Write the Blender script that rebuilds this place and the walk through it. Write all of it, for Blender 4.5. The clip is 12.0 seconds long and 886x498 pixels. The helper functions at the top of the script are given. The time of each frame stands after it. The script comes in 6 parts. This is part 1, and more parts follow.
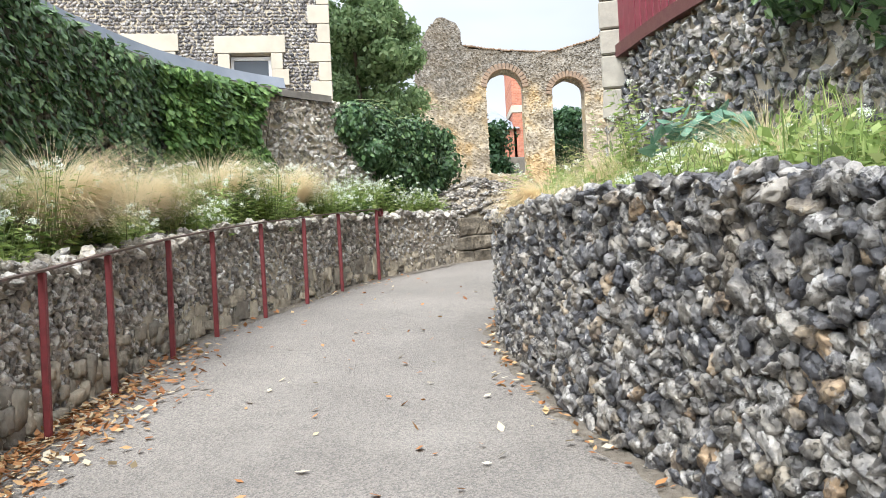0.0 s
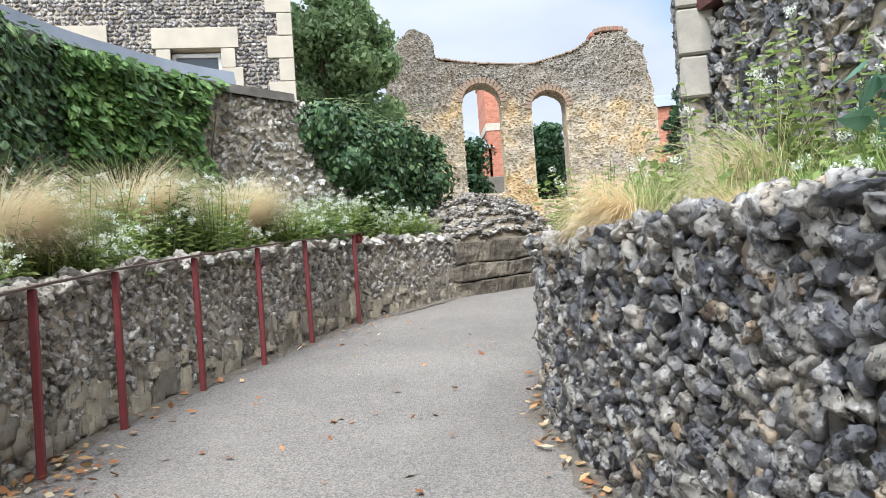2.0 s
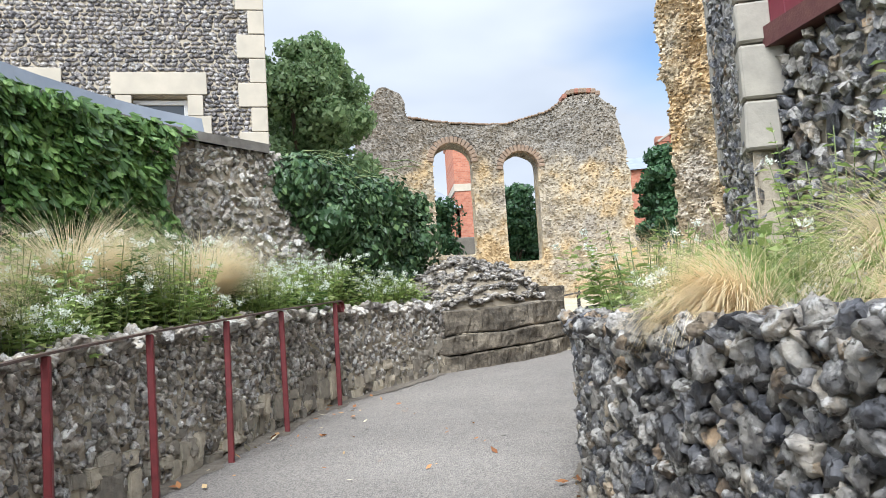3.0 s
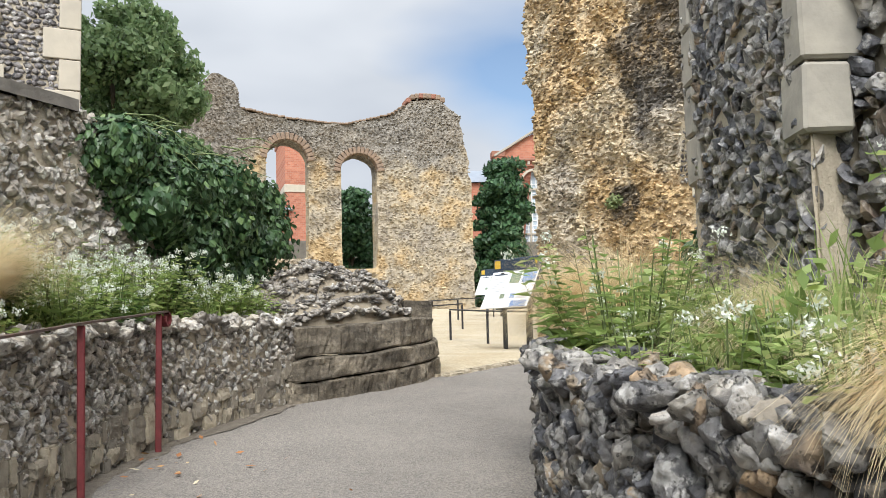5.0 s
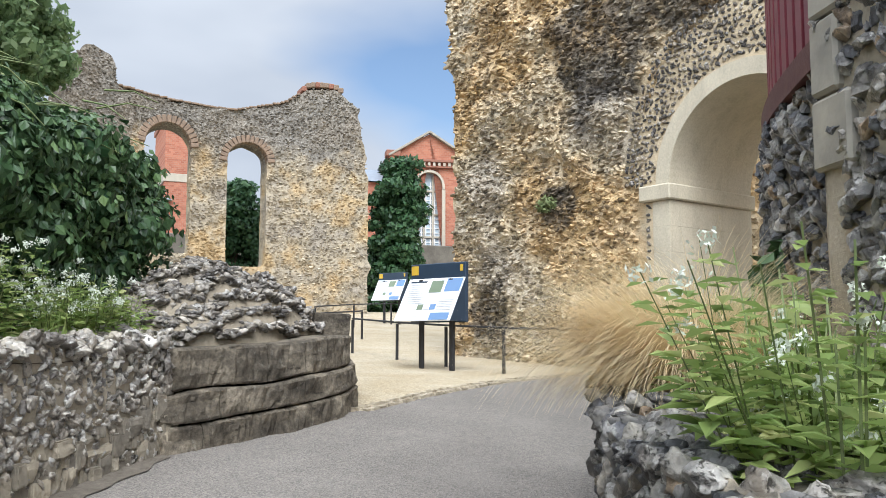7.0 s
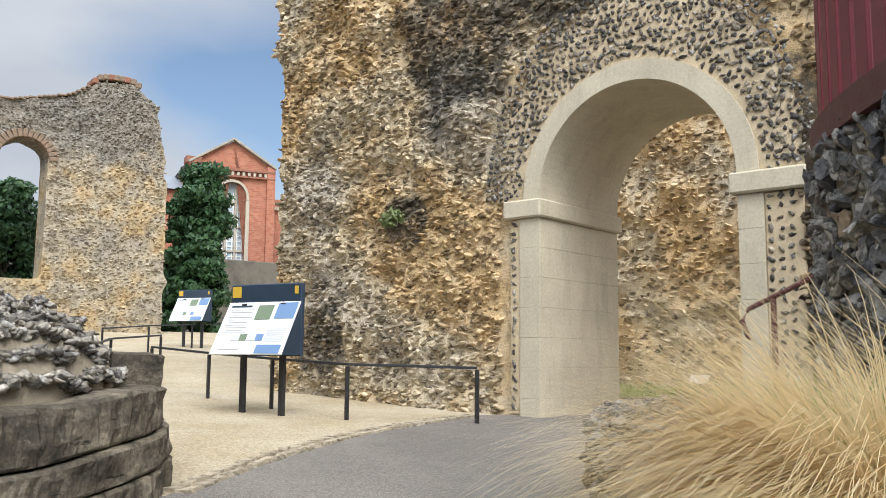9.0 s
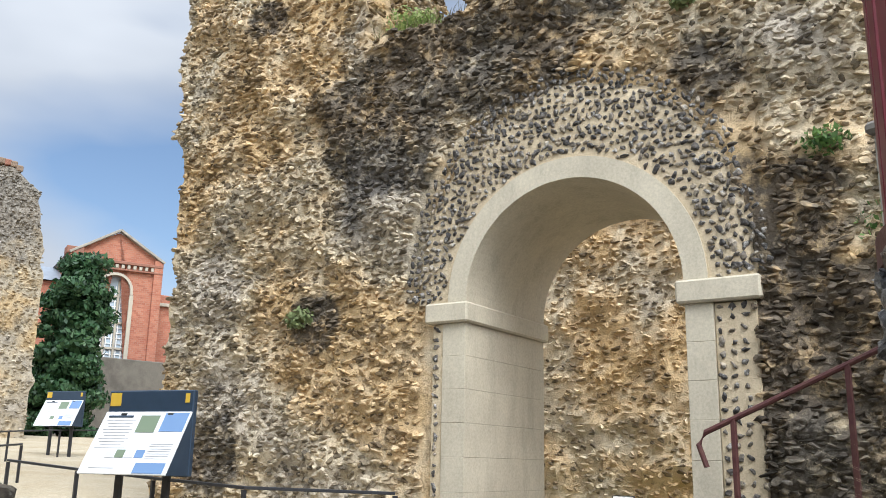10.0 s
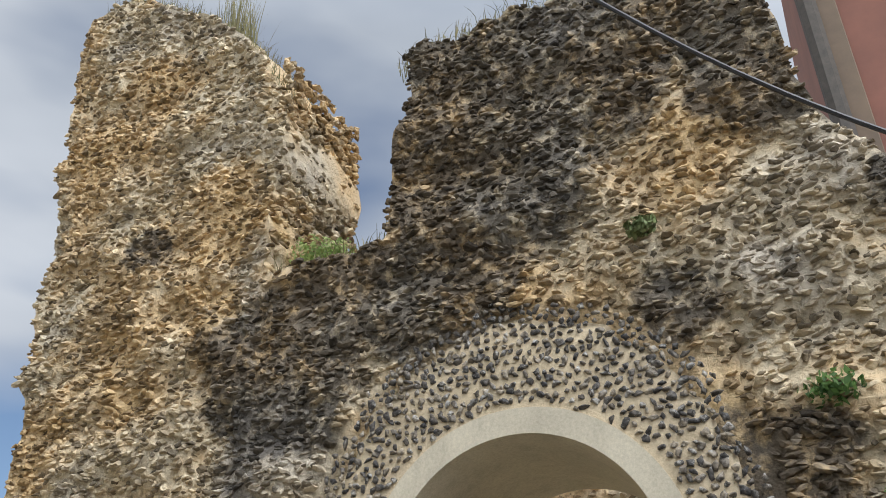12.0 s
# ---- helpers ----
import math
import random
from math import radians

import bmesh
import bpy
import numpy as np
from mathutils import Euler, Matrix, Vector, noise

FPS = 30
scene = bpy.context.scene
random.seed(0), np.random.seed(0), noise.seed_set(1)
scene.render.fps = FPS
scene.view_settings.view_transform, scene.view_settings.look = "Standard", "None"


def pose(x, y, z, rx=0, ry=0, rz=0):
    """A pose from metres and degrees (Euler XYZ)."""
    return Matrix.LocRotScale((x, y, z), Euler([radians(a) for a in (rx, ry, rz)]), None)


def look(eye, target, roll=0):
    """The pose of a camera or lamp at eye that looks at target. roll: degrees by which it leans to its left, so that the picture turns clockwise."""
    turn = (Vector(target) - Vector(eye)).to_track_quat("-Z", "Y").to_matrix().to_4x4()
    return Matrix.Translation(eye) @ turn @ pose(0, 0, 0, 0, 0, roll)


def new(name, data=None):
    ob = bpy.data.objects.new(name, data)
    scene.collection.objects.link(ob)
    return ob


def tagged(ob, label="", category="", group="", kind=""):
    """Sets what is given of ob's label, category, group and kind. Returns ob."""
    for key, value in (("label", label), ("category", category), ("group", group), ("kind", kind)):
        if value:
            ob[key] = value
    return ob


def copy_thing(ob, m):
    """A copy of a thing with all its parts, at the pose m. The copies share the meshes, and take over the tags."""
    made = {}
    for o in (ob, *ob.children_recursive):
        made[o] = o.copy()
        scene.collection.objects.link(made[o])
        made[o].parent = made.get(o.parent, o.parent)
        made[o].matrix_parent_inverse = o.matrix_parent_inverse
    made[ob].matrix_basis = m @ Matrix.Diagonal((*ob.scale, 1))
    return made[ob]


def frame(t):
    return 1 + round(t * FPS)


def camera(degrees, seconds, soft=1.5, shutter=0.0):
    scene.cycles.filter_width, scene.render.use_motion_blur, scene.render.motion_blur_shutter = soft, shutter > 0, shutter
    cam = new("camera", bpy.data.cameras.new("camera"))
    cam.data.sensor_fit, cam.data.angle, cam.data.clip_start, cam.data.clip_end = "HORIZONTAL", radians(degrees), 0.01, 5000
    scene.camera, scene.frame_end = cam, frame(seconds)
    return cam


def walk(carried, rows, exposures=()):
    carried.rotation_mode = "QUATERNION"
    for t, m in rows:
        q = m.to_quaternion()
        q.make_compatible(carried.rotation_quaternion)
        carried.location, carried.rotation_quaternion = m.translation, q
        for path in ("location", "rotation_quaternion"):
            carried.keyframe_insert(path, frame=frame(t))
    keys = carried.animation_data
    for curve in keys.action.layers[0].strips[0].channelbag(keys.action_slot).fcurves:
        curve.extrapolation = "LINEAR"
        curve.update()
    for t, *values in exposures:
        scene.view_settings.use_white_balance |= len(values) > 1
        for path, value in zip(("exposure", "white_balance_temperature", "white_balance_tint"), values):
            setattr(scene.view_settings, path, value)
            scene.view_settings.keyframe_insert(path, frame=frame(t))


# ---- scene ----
cam = camera(52.5, 12.0, 0.9)
METRES, EYE, TILT, LEAN, TURN = 13.0, 1.45, 0.0, 0.0, 0.0
ROWS = [
    (0.0, 0.0, 0.0, 0.0, 0.03, 0.62, 2.83),
    (0.5, -0.0075, 0.0498, 0.0005, 1.22, 2.68, 0.93),
    (1.0, -0.0115, 0.1058, 0.0027, -1.42, 2.97, 1.39),
    (1.5, -0.0147, 0.1585, 0.0047, -1.91, 1.82, 3.15),
    (2.0, -0.0217, 0.2055, 0.0124, -1.86, 1.98, 4.05),
    (2.5, -0.0285, 0.2527, 0.0183, -2.33, 3.65, 3.93),
    (3.0, -0.0414, 0.2927, 0.025, -4.31, 5.65, 3.59),
    (5.0, -0.0547, 0.4397, 0.0387, -15.86, 5.62, 1.5),
    (5.5, -0.0558, 0.4824, 0.04, -17.97, 4.47, 1.29),
    (6.0, -0.0491, 0.5233, 0.0451, -19.67, 4.24, 0.85),
    (6.5, -0.0431, 0.5605, 0.0495, -21.26, 4.94, 0.22),
    (8.5, -0.0203, 0.7206, 0.0705, -33.0, 6.65, -0.15),
    (9.0, -0.0053, 0.756, 0.0725, -36.46, 6.81, -0.41),
    (9.5, 0.0103, 0.7974, 0.0764, -40.17, 8.71, -0.86),
    (10.0, 0.0245, 0.8325, 0.0841, -43.6, 13.49, -1.05),
    (10.5, 0.0396, 0.865, 0.0948, -46.33, 20.08, -0.99),
    (11.0, 0.0604, 0.8952, 0.1085, -48.21, 27.17, -0.4),
    (11.5, 0.0804, 0.9205, 0.115, -49.41, 31.72, 0.31),
    (12.0, 0.1004, 0.951, 0.1151, -51.16, 30.82, 0.86),
]
PATH = [(t, pose(0, 0, EYE, TILT, LEAN, TURN) @ pose(METRES * x, METRES * y, METRES * z, 90 + pitch, roll, yaw)) for t, x, y, z, yaw, pitch, roll in ROWS]
walk(cam, PATH, [(0.0, 1.15, 6300, 10), (1.2, 1.02, 6150, 10), (3.0, 0.9, 6050, 10), (5.0, 0.68, 6500, 10), (5.5, 0.66, 6500, 10), (6.0, 0.64, 6050, 10), (6.5, 0.64, 6050, 10), (8.5, 0.47, 6400, 10), (9.5, 0.46, 6400, 10), (10.2, 0.55, 6100, 10), (11.0, 0.52, 6250, 10), (12.0, 0.22, 6250, 10)])

# ---- world and sun ----
world = bpy.data.worlds.new("world")
scene.world = world
world.use_nodes = True


def sky_nodes(strength):
    nt = world.node_tree
    nt.nodes.clear()
    out = nt.nodes.new("ShaderNodeOutputWorld")
    bg = nt.nodes.new("ShaderNodeBackground")
    sky = nt.nodes.new("ShaderNodeTexSky")
    sky.sky_type, sky.sun_disc = "NISHITA", False
    sky.sun_elevation, sky.sun_rotation = radians(49), radians(198)
    co = nt.nodes.new("ShaderNodeTexCoord")
    mp = nt.nodes.new("ShaderNodeMapping")
    mp.inputs["Scale"].default_value = (1.0, 1.0, 2.6)
    mp.inputs["Location"].default_value = (0.35, 0.2, 0.1)
    n1 = nt.nodes.new("ShaderNodeTexNoise")
    n1.inputs["Scale"].default_value, n1.inputs["Detail"].default_value, n1.inputs["Roughness"].default_value = 1.5, 5, 0.42
    ramp = nt.nodes.new("ShaderNodeValToRGB")
    ramp.color_ramp.elements[0].position, ramp.color_ramp.elements[1].position = 0.29, 0.44
    n2 = nt.nodes.new("ShaderNodeTexNoise")
    n2.inputs["Scale"].default_value, n2.inputs["Detail"].default_value = 2.2, 4
    # the clear blue gap low in the clouds beyond the brick gable
    gap = nt.nodes.new("ShaderNodeVectorMath")
    gap.operation = "DISTANCE"
    gap.inputs[1].default_value = (0.40, 0.89, 0.20)
    span = nt.nodes.new("ShaderNodeMapRange")
    span.inputs["From Min"].default_value, span.inputs["From Max"].default_value = 0.05, 0.30
    span.inputs["To Min"].default_value, span.inputs["To Max"].default_value = -0.17, 0.03
    thin = nt.nodes.new("ShaderNodeMath")
    thin.operation = "ADD"
    shade = nt.nodes.new("ShaderNodeValToRGB")
    shade.color_ramp.elements[0].position, shade.color_ramp.elements[0].color = 0.3, (4.2, 4.6, 5.2, 1)
    shade.color_ramp.elements[1].position, shade.color_ramp.elements[1].color = 0.7, (6.6, 6.9, 7.3, 1)
    mix = nt.nodes.new("ShaderNodeMix")
    mix.data_type = "RGBA"
    L = nt.links.new
    L(co.outputs["Generated"], mp.inputs["Vector"])
    L(mp.outputs[0], n1.inputs["Vector"])
    L(mp.outputs[0], n2.inputs["Vector"])
    L(co.outputs["Generated"], gap.inputs[0])
    L(gap.outputs["Value"], span.inputs["Value"])
    L(n1.outputs[0], thin.inputs[0])
    L(span.outputs[0], thin.inputs[1])
    L(thin.outputs[0], ramp.inputs[0])
    L(n2.outputs[0], shade.inputs[0])
    # added soft key: the unseen sky behind the walker is brightened to light the walls
    sun_side = nt.nodes.new("ShaderNodeVectorMath")
    sun_side.operation = "DOT_PRODUCT"
    sun_side.inputs[1].default_value = (-0.40, -0.48, 0.78)
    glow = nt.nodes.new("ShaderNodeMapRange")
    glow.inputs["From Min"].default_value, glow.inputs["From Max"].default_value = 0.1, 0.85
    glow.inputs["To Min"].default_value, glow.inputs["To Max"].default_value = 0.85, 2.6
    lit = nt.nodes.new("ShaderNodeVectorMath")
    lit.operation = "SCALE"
    L(co.outputs["Generated"], sun_side.inputs[0])
    L(sun_side.outputs["Value"], glow.inputs["Value"])
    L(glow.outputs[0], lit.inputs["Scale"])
    L(ramp.outputs[0], mix.inputs[0])
    L(sky.outputs[0], mix.inputs[6])
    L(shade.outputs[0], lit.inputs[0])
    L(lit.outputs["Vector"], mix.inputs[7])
    L(mix.outputs[2], bg.inputs["Color"])
    bg.inputs["Strength"].default_value = strength
    L(bg.outputs[0], out.inputs[0])


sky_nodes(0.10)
sun = new("sun", bpy.data.lights.new("sun", "SUN"))
sun.data.energy, sun.data.angle, sun.data.color = 2.6, radians(35), (1.0, 0.98, 0.955)
sun.matrix_world = look((-9, -19, 33), (0, 8, 0))

# ---- materials ----


class Nodes:
    """A small builder for node materials."""

    def __init__(self, name, rough=0.8, metal=0.0, spec=0.4):
        self.m = bpy.data.materials.new(name)
        self.m.use_nodes = True
        self.t = self.m.node_tree
        self.b = self.t.nodes["Principled BSDF"]
        self.b.inputs["Roughness"].default_value = rough
        self.b.inputs["Metallic"].default_value = metal
        self.b.inputs["Specular IOR Level"].default_value = spec
        self.co = self.t.nodes.new("ShaderNodeNewGeometry")
        self.pos = self.co.outputs["Position"]

    def link(self, a, b):
        self.t.links.new(a, b)

    def noise(self, scale, detail=4, rough=0.55, vec=None, stretch=None):
        n = self.t.nodes.new("ShaderNodeTexNoise")
        n.inputs["Scale"].default_value, n.inputs["Detail"].default_value, n.inputs["Roughness"].default_value = scale, detail, rough
        v = vec or self.pos
        if stretch:
            mp = self.t.nodes.new("ShaderNodeMapping")
            mp.inputs["Scale"].default_value = stretch
            self.link(v, mp.inputs[0])
            v = mp.outputs[0]
        self.link(v, n.inputs["Vector"])
        return n.outputs[0]

    def voronoi(self, scale, feature="F1", stretch=None, rnd=1.0):
        n = self.t.nodes.new("ShaderNodeTexVoronoi")
        n.feature = feature
        n.inputs["Scale"].default_value = scale
        n.inputs["Randomness"].default_value = rnd
        v = self.pos
        if stretch:
            mp = self.t.nodes.new("ShaderNodeMapping")
            mp.inputs["Scale"].default_value = stretch
            self.link(v, mp.inputs[0])
            v = mp.outputs[0]
        self.link(v, n.inputs["Vector"])
        return n

    def ramp(self, fac, stops):
        r = self.t.nodes.new("ShaderNodeValToRGB")
        e = r.color_ramp.elements
        while len(e) < len(stops):
            e.new(0.5)
        for k, (p, c) in zip(e, stops):
            k.position, k.color = p, (*c, 1) if len(c) == 3 else c
        self.link(fac, r.inputs[0])
        return r.outputs[0]

    def mix(self, fac, a, b, mode="MIX"):
        m = self.t.nodes.new("ShaderNodeMix")
        m.data_type, m.blend_type = "RGBA", mode
        for sock, v in ((m.inputs[0], fac), (m.inputs[6], a), (m.inputs[7], b)):
            if isinstance(v, (int, float)):
                sock.default_value = v
            elif isinstance(v, tuple):
                sock.default_value = (*v, 1)
            else:
                self.link(v, sock)
        return m.outputs[2]

    def random(self, island=False):
        if island:
            return self.co.outputs["Random Per Island"]
        return self.t.nodes.new("ShaderNodeObjectInfo").outputs["Random"]

    def maths(self, op, a, b=0.0):
        m = self.t.nodes.new("ShaderNodeMath")
        m.operation = op
        for sock, v in ((m.inputs[0], a), (m.inputs[1], b)):
            if isinstance(v, (int, float)):
                sock.default_value = v
            else:
                self.link(v, sock)
        return m.outputs[0]

    def done(self, color, bump=None, strength=0.4, dist=0.01, rough=None, soft=0.0):
        if isinstance(color, tuple):
            self.b.inputs["Base Color"].default_value = (*color, 1)
        else:
            self.link(color, self.b.inputs["Base Color"])
        if bump is not None:
            b = self.t.nodes.new("ShaderNodeBump")
            b.inputs["Strength"].default_value, b.inputs["Distance"].default_value = strength, dist
            self.link(bump, b.inputs["Height"])
            self.link(b.outputs[0], self.b.inputs["Normal"])
        if rough is not None:
            self.link(rough, self.b.inputs["Roughness"])
        if soft:
            self.b.inputs["Subsurface Weight"].default_value = 0.0
            tr = self.t.nodes.new("ShaderNodeBsdfTranslucent")
            ad = self.t.nodes.new("ShaderNodeMixShader")
            ad.inputs[0].default_value = soft
            if isinstance(color, tuple):
                tr.inputs[0].default_value = (*color, 1)
            else:
                self.link(color, tr.inputs[0])
            out = self.t.nodes["Material Output"]
            self.link(self.b.outputs[0], ad.inputs[1])
            self.link(tr.outputs[0], ad.inputs[2])
            self.link(ad.outputs[0], out.inputs[0])
        return self.m


def flint_material(name, island, tones, core=0.7, pitted=0.7):
    """Broken flint: glassy grey-black cores, chalky rind in patches, small pits."""
    n = Nodes(name, 0.5, spec=0.5)
    base = n.ramp(n.random(island), tones)
    base = n.mix(n.ramp(n.noise(8, 4, 0.6), [(0.42, (0, 0, 0)), (0.58, (1, 1, 1))]), n.mix(core, base, (0.02, 0.021, 0.026)), base)
    cloudy = n.ramp(n.noise(22, 4, 0.6), [(0.35, (0.72, 0.72, 0.74)), (0.65, (1.25, 1.22, 1.18))])
    base = n.mix(1.0, base, cloudy, "MULTIPLY")
    rind = n.ramp(n.noise(9, 7, 0.7), [(0.545, (0, 0, 0)), (0.60, (1, 1, 1))])
    skin = n.mix(n.ramp(n.noise(34, 4), [(0.35, (0, 0, 0)), (0.65, (1, 1, 1))]), (0.31, 0.295, 0.265), (0.60, 0.585, 0.55))
    c = n.mix(n.maths("MULTIPLY", rind, 0.75), base, skin)
    stain = n.ramp(n.noise(3.1, 5, 0.6), [(0.6, (0, 0, 0)), (0.7, (1, 1, 1))])
    c = n.mix(n.maths("MULTIPLY", stain, 0.4), c, (0.23, 0.175, 0.10))
    pits = n.ramp(n.noise(30, 5, 0.78), [(0.36, (1, 1, 1)), (0.43, (0, 0, 0))])
    c = n.mix(n.maths("MULTIPLY", pits, pitted), c, (0.03, 0.028, 0.026))
    rough = n.ramp(rind, [(0.0, (0.4, 0.4, 0.4)), (1.0, (0.9, 0.9, 0.9))])
    h = n.mix(0.4, n.noise(24, 7, 0.72), n.voronoi(30).outputs["Distance"])
    return n.done(c, n.mix(0.5, h, n.maths("SUBTRACT", 1.0, pits)), 1.0, 0.045, rough)


DARK_FLINT = [(0.0, (0.07, 0.072, 0.08)), (0.2, (0.14, 0.142, 0.15)), (0.42, (0.225, 0.218, 0.205)), (0.62, (0.30, 0.28, 0.24)), (0.8, (0.44, 0.425, 0.39)), (0.92, (0.31, 0.265, 0.195)), (0.98, (0.36, 0.26, 0.16))]
PALE_FLINT = [(0.0, (0.20, 0.185, 0.165)), (0.3, (0.36, 0.325, 0.27)), (0.6, (0.43, 0.39, 0.325)), (0.85, (0.57, 0.535, 0.465)), (1.0, (0.74, 0.72, 0.67))]
flint_piece = flint_material("flint_piece", False, DARK_FLINT)
flint_many = flint_material("flint_many", True, DARK_FLINT)
pale_piece = flint_material("pale_flint_piece", False, PALE_FLINT, 0.3, 0.4)
pale_many = flint_material("pale_flint_many", True, PALE_FLINT, 0.3, 0.4)


def mortar_material(name, a, b, dark, amount=0.5):
    n = Nodes(name, 0.95, spec=0.15)
    c = n.mix(n.noise(3.0, 5), a, b)
    st = n.ramp(n.noise(0.9, 6, 0.65), [(0.48, (0, 0, 0)), (0.68, (1, 1, 1))])
    c = n.mix(n.maths("MULTIPLY", st, amount), c, dark)
    grit = n.noise(55, 5, 0.7)
    c = n.mix(0.35, c, n.ramp(grit, [(0.3, (0.35, 0.35, 0.35)), (0.7, (1, 1, 1))]), "MULTIPLY")
    return n.done(c, n.mix(0.5, grit, n.noise(14, 5)), 0.8, 0.03)


mortar_dark = mortar_material("dark_mortar", (0.13, 0.12, 0.10), (0.2, 0.18, 0.15), (0.06, 0.055, 0.05))
mortar_tan = mortar_material("tan_mortar", (0.33, 0.28, 0.2), (0.40, 0.35, 0.27), (0.17, 0.145, 0.11))
mortar_grey = mortar_material("grey_mortar", (0.43, 0.375, 0.285), (0.53, 0.465, 0.36), (0.27, 0.235, 0.18))


CRUST = [(-0.6, 8.8, 1.5), (0.5, 9.4, 1.1), (-0.9, 7.3, 0.85), (-2.7, 6.5, 0.95), (-2.0, 7.2, 0.7), (2.2, 3.2, 1.2), (1.9, 4.7, 0.6), (-4.7, 8.5, 0.3), (2.5, 8.6, 0.7), (-3.6, 4.2, 0.35), (-5.2, 2.6, 0.5), (1.3, 6.4, 0.35), (3.5, 7.0, 0.4), (3.9, 6.0, 0.6), (3.2, 5.0, 0.5), (3.0, 4.0, 0.6), (1.7, 9.6, 0.5)]
BLACKENED = [((7.5 + 0.233 * a, 16.3 - 0.9725 * a, z), r) for a, z, r in CRUST]


def rubble_colour(n, mortar):
    """Ochre and cream where the wall has fallen away, black crust where it still stands."""
    c = n.ramp(n.noise(0.55, 6, 0.6), [(0.34, (0.52, 0.465, 0.38)), (0.45, (0.61, 0.52, 0.37)), (0.53, (0.65, 0.495, 0.30)), (0.60, (0.62, 0.45, 0.24)), (0.70, (0.56, 0.49, 0.38))])
    crust = n.ramp(n.noise(0.5, 7, 0.62, stretch=(1, 1, 1.25)), [(0.61, (0, 0, 0)), (0.72, (1, 1, 1))])
    for (x, y, z), r in BLACKENED:
        d = n.t.nodes.new("ShaderNodeVectorMath")
        d.operation = "DISTANCE"
        n.link(n.pos, d.inputs[0])
        d.inputs[1].default_value = (x, y, z)
        k = n.maths("SUBTRACT", d.outputs["Value"], n.maths("MULTIPLY", n.noise(1.3, 6, 0.65), r * 1.95))
        crust = n.mix(1.0, crust, n.ramp(n.maths("DIVIDE", k, r), [(0.0, (1, 1, 1)), (0.22, (0, 0, 0))]), "LIGHTEN")
    crust = n.mix(1.0, crust, n.ramp(n.noise(5, 5, 0.7), [(0.36, (0.2, 0.2, 0.2)), (0.5, (1, 1, 1))]), "MULTIPLY")
    return n.mix(n.maths("MULTIPLY", crust, 0.82), c, (0.066, 0.062, 0.06))


def rubble_material(name):
    n = Nodes(name, 0.95, spec=0.15)
    c = rubble_colour(n, True)
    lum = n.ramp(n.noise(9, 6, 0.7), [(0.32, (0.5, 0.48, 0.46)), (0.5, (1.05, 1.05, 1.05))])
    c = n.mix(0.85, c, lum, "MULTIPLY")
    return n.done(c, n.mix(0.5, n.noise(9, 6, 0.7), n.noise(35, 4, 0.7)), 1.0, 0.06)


def rubble_stone_material(name):
    n = Nodes(name, 0.8, spec=0.3)
    c = rubble_colour(n, False)
    tone = n.ramp(n.random(True), [(0.0, (0.22, 0.21, 0.20)), (0.28, (0.48, 0.46, 0.43)), (0.55, (0.84, 0.815, 0.775)), (0.88, (1.0, 0.98, 0.95)), (1.0, (1.25, 1.28, 1.3))])
    c = n.mix(1.0, c, tone, "MULTIPLY")
    c = n.mix(0.5, c, n.ramp(n.noise(40, 4, 0.7), [(0.35, (0.5, 0.5, 0.5)), (0.6, (1.1, 1.1, 1.1))]), "MULTIPLY")
    return n.done(c, n.noise(45, 5, 0.7), 0.7, 0.02)


rubble_stone = rubble_stone_material("rubble_stone")


def apse_material(name, stone):
    """Grey coursed flint facing high up, cream and ochre core where the facing has gone."""
    n = Nodes(name, 0.9, spec=0.2)
    core = n.ramp(n.noise(0.7, 6, 0.62), [(0.36, (0.33, 0.295, 0.24)), (0.5, (0.41, 0.355, 0.26)), (0.62, (0.46, 0.345, 0.195))])
    sep = n.t.nodes.new("ShaderNodeSeparateXYZ")
    n.link(n.pos, sep.inputs[0])
    edge = n.maths("ADD", sep.outputs[2], n.maths("MULTIPLY", n.noise(0.6, 6, 0.6), 5.0))
    face = n.ramp(n.maths("DIVIDE", edge, 20.0), [(0.575, (0, 0, 0)), (0.62, (1, 1, 1))])
    grey = n.ramp(n.noise(14, 4, 0.7), [(0.35, (0.085, 0.08, 0.075)), (0.5, (0.20, 0.187, 0.165)), (0.68, (0.38, 0.36, 0.325))])
    c = n.mix(n.maths("MULTIPLY", face, 0.85), core, grey)
    if stone:
        c = n.mix(1.0, c, n.ramp(n.random(True), [(0.0, (0.5, 0.49, 0.48)), (0.4, (0.85, 0.84, 0.83)), (0.8, (1.05, 1.05, 1.05)), (1.0, (1.35, 1.35, 1.36))]), "MULTIPLY")
    else:
        c = n.mix(0.8, c, n.ramp(n.noise(6, 6, 0.7), [(0.32, (0.5, 0.48, 0.46)), (0.55, (1, 1, 1))]), "MULTIPLY")
    return n.done(c, n.noise(12, 6, 0.7), 0.9, 0.05)


apse_core, apse_stone = apse_material("apse_core", False), apse_material("apse_stone", True)
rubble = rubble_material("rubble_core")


def simple(name, a, b, scale=6, rough=0.8, metal=0.0, bump=0.2, spec=0.4, stretch=None, soft=0.0, dist=0.01):
    n = Nodes(name, rough, metal, spec)
    f = n.noise(scale, 5, 0.6, stretch=stretch)
    f = n.ramp(f, [(0.3, (0, 0, 0)), (0.7, (1, 1, 1))])
    return n.done(n.mix(f, a, b), n.noise(scale * 5, 4), bump, dist, soft=soft)


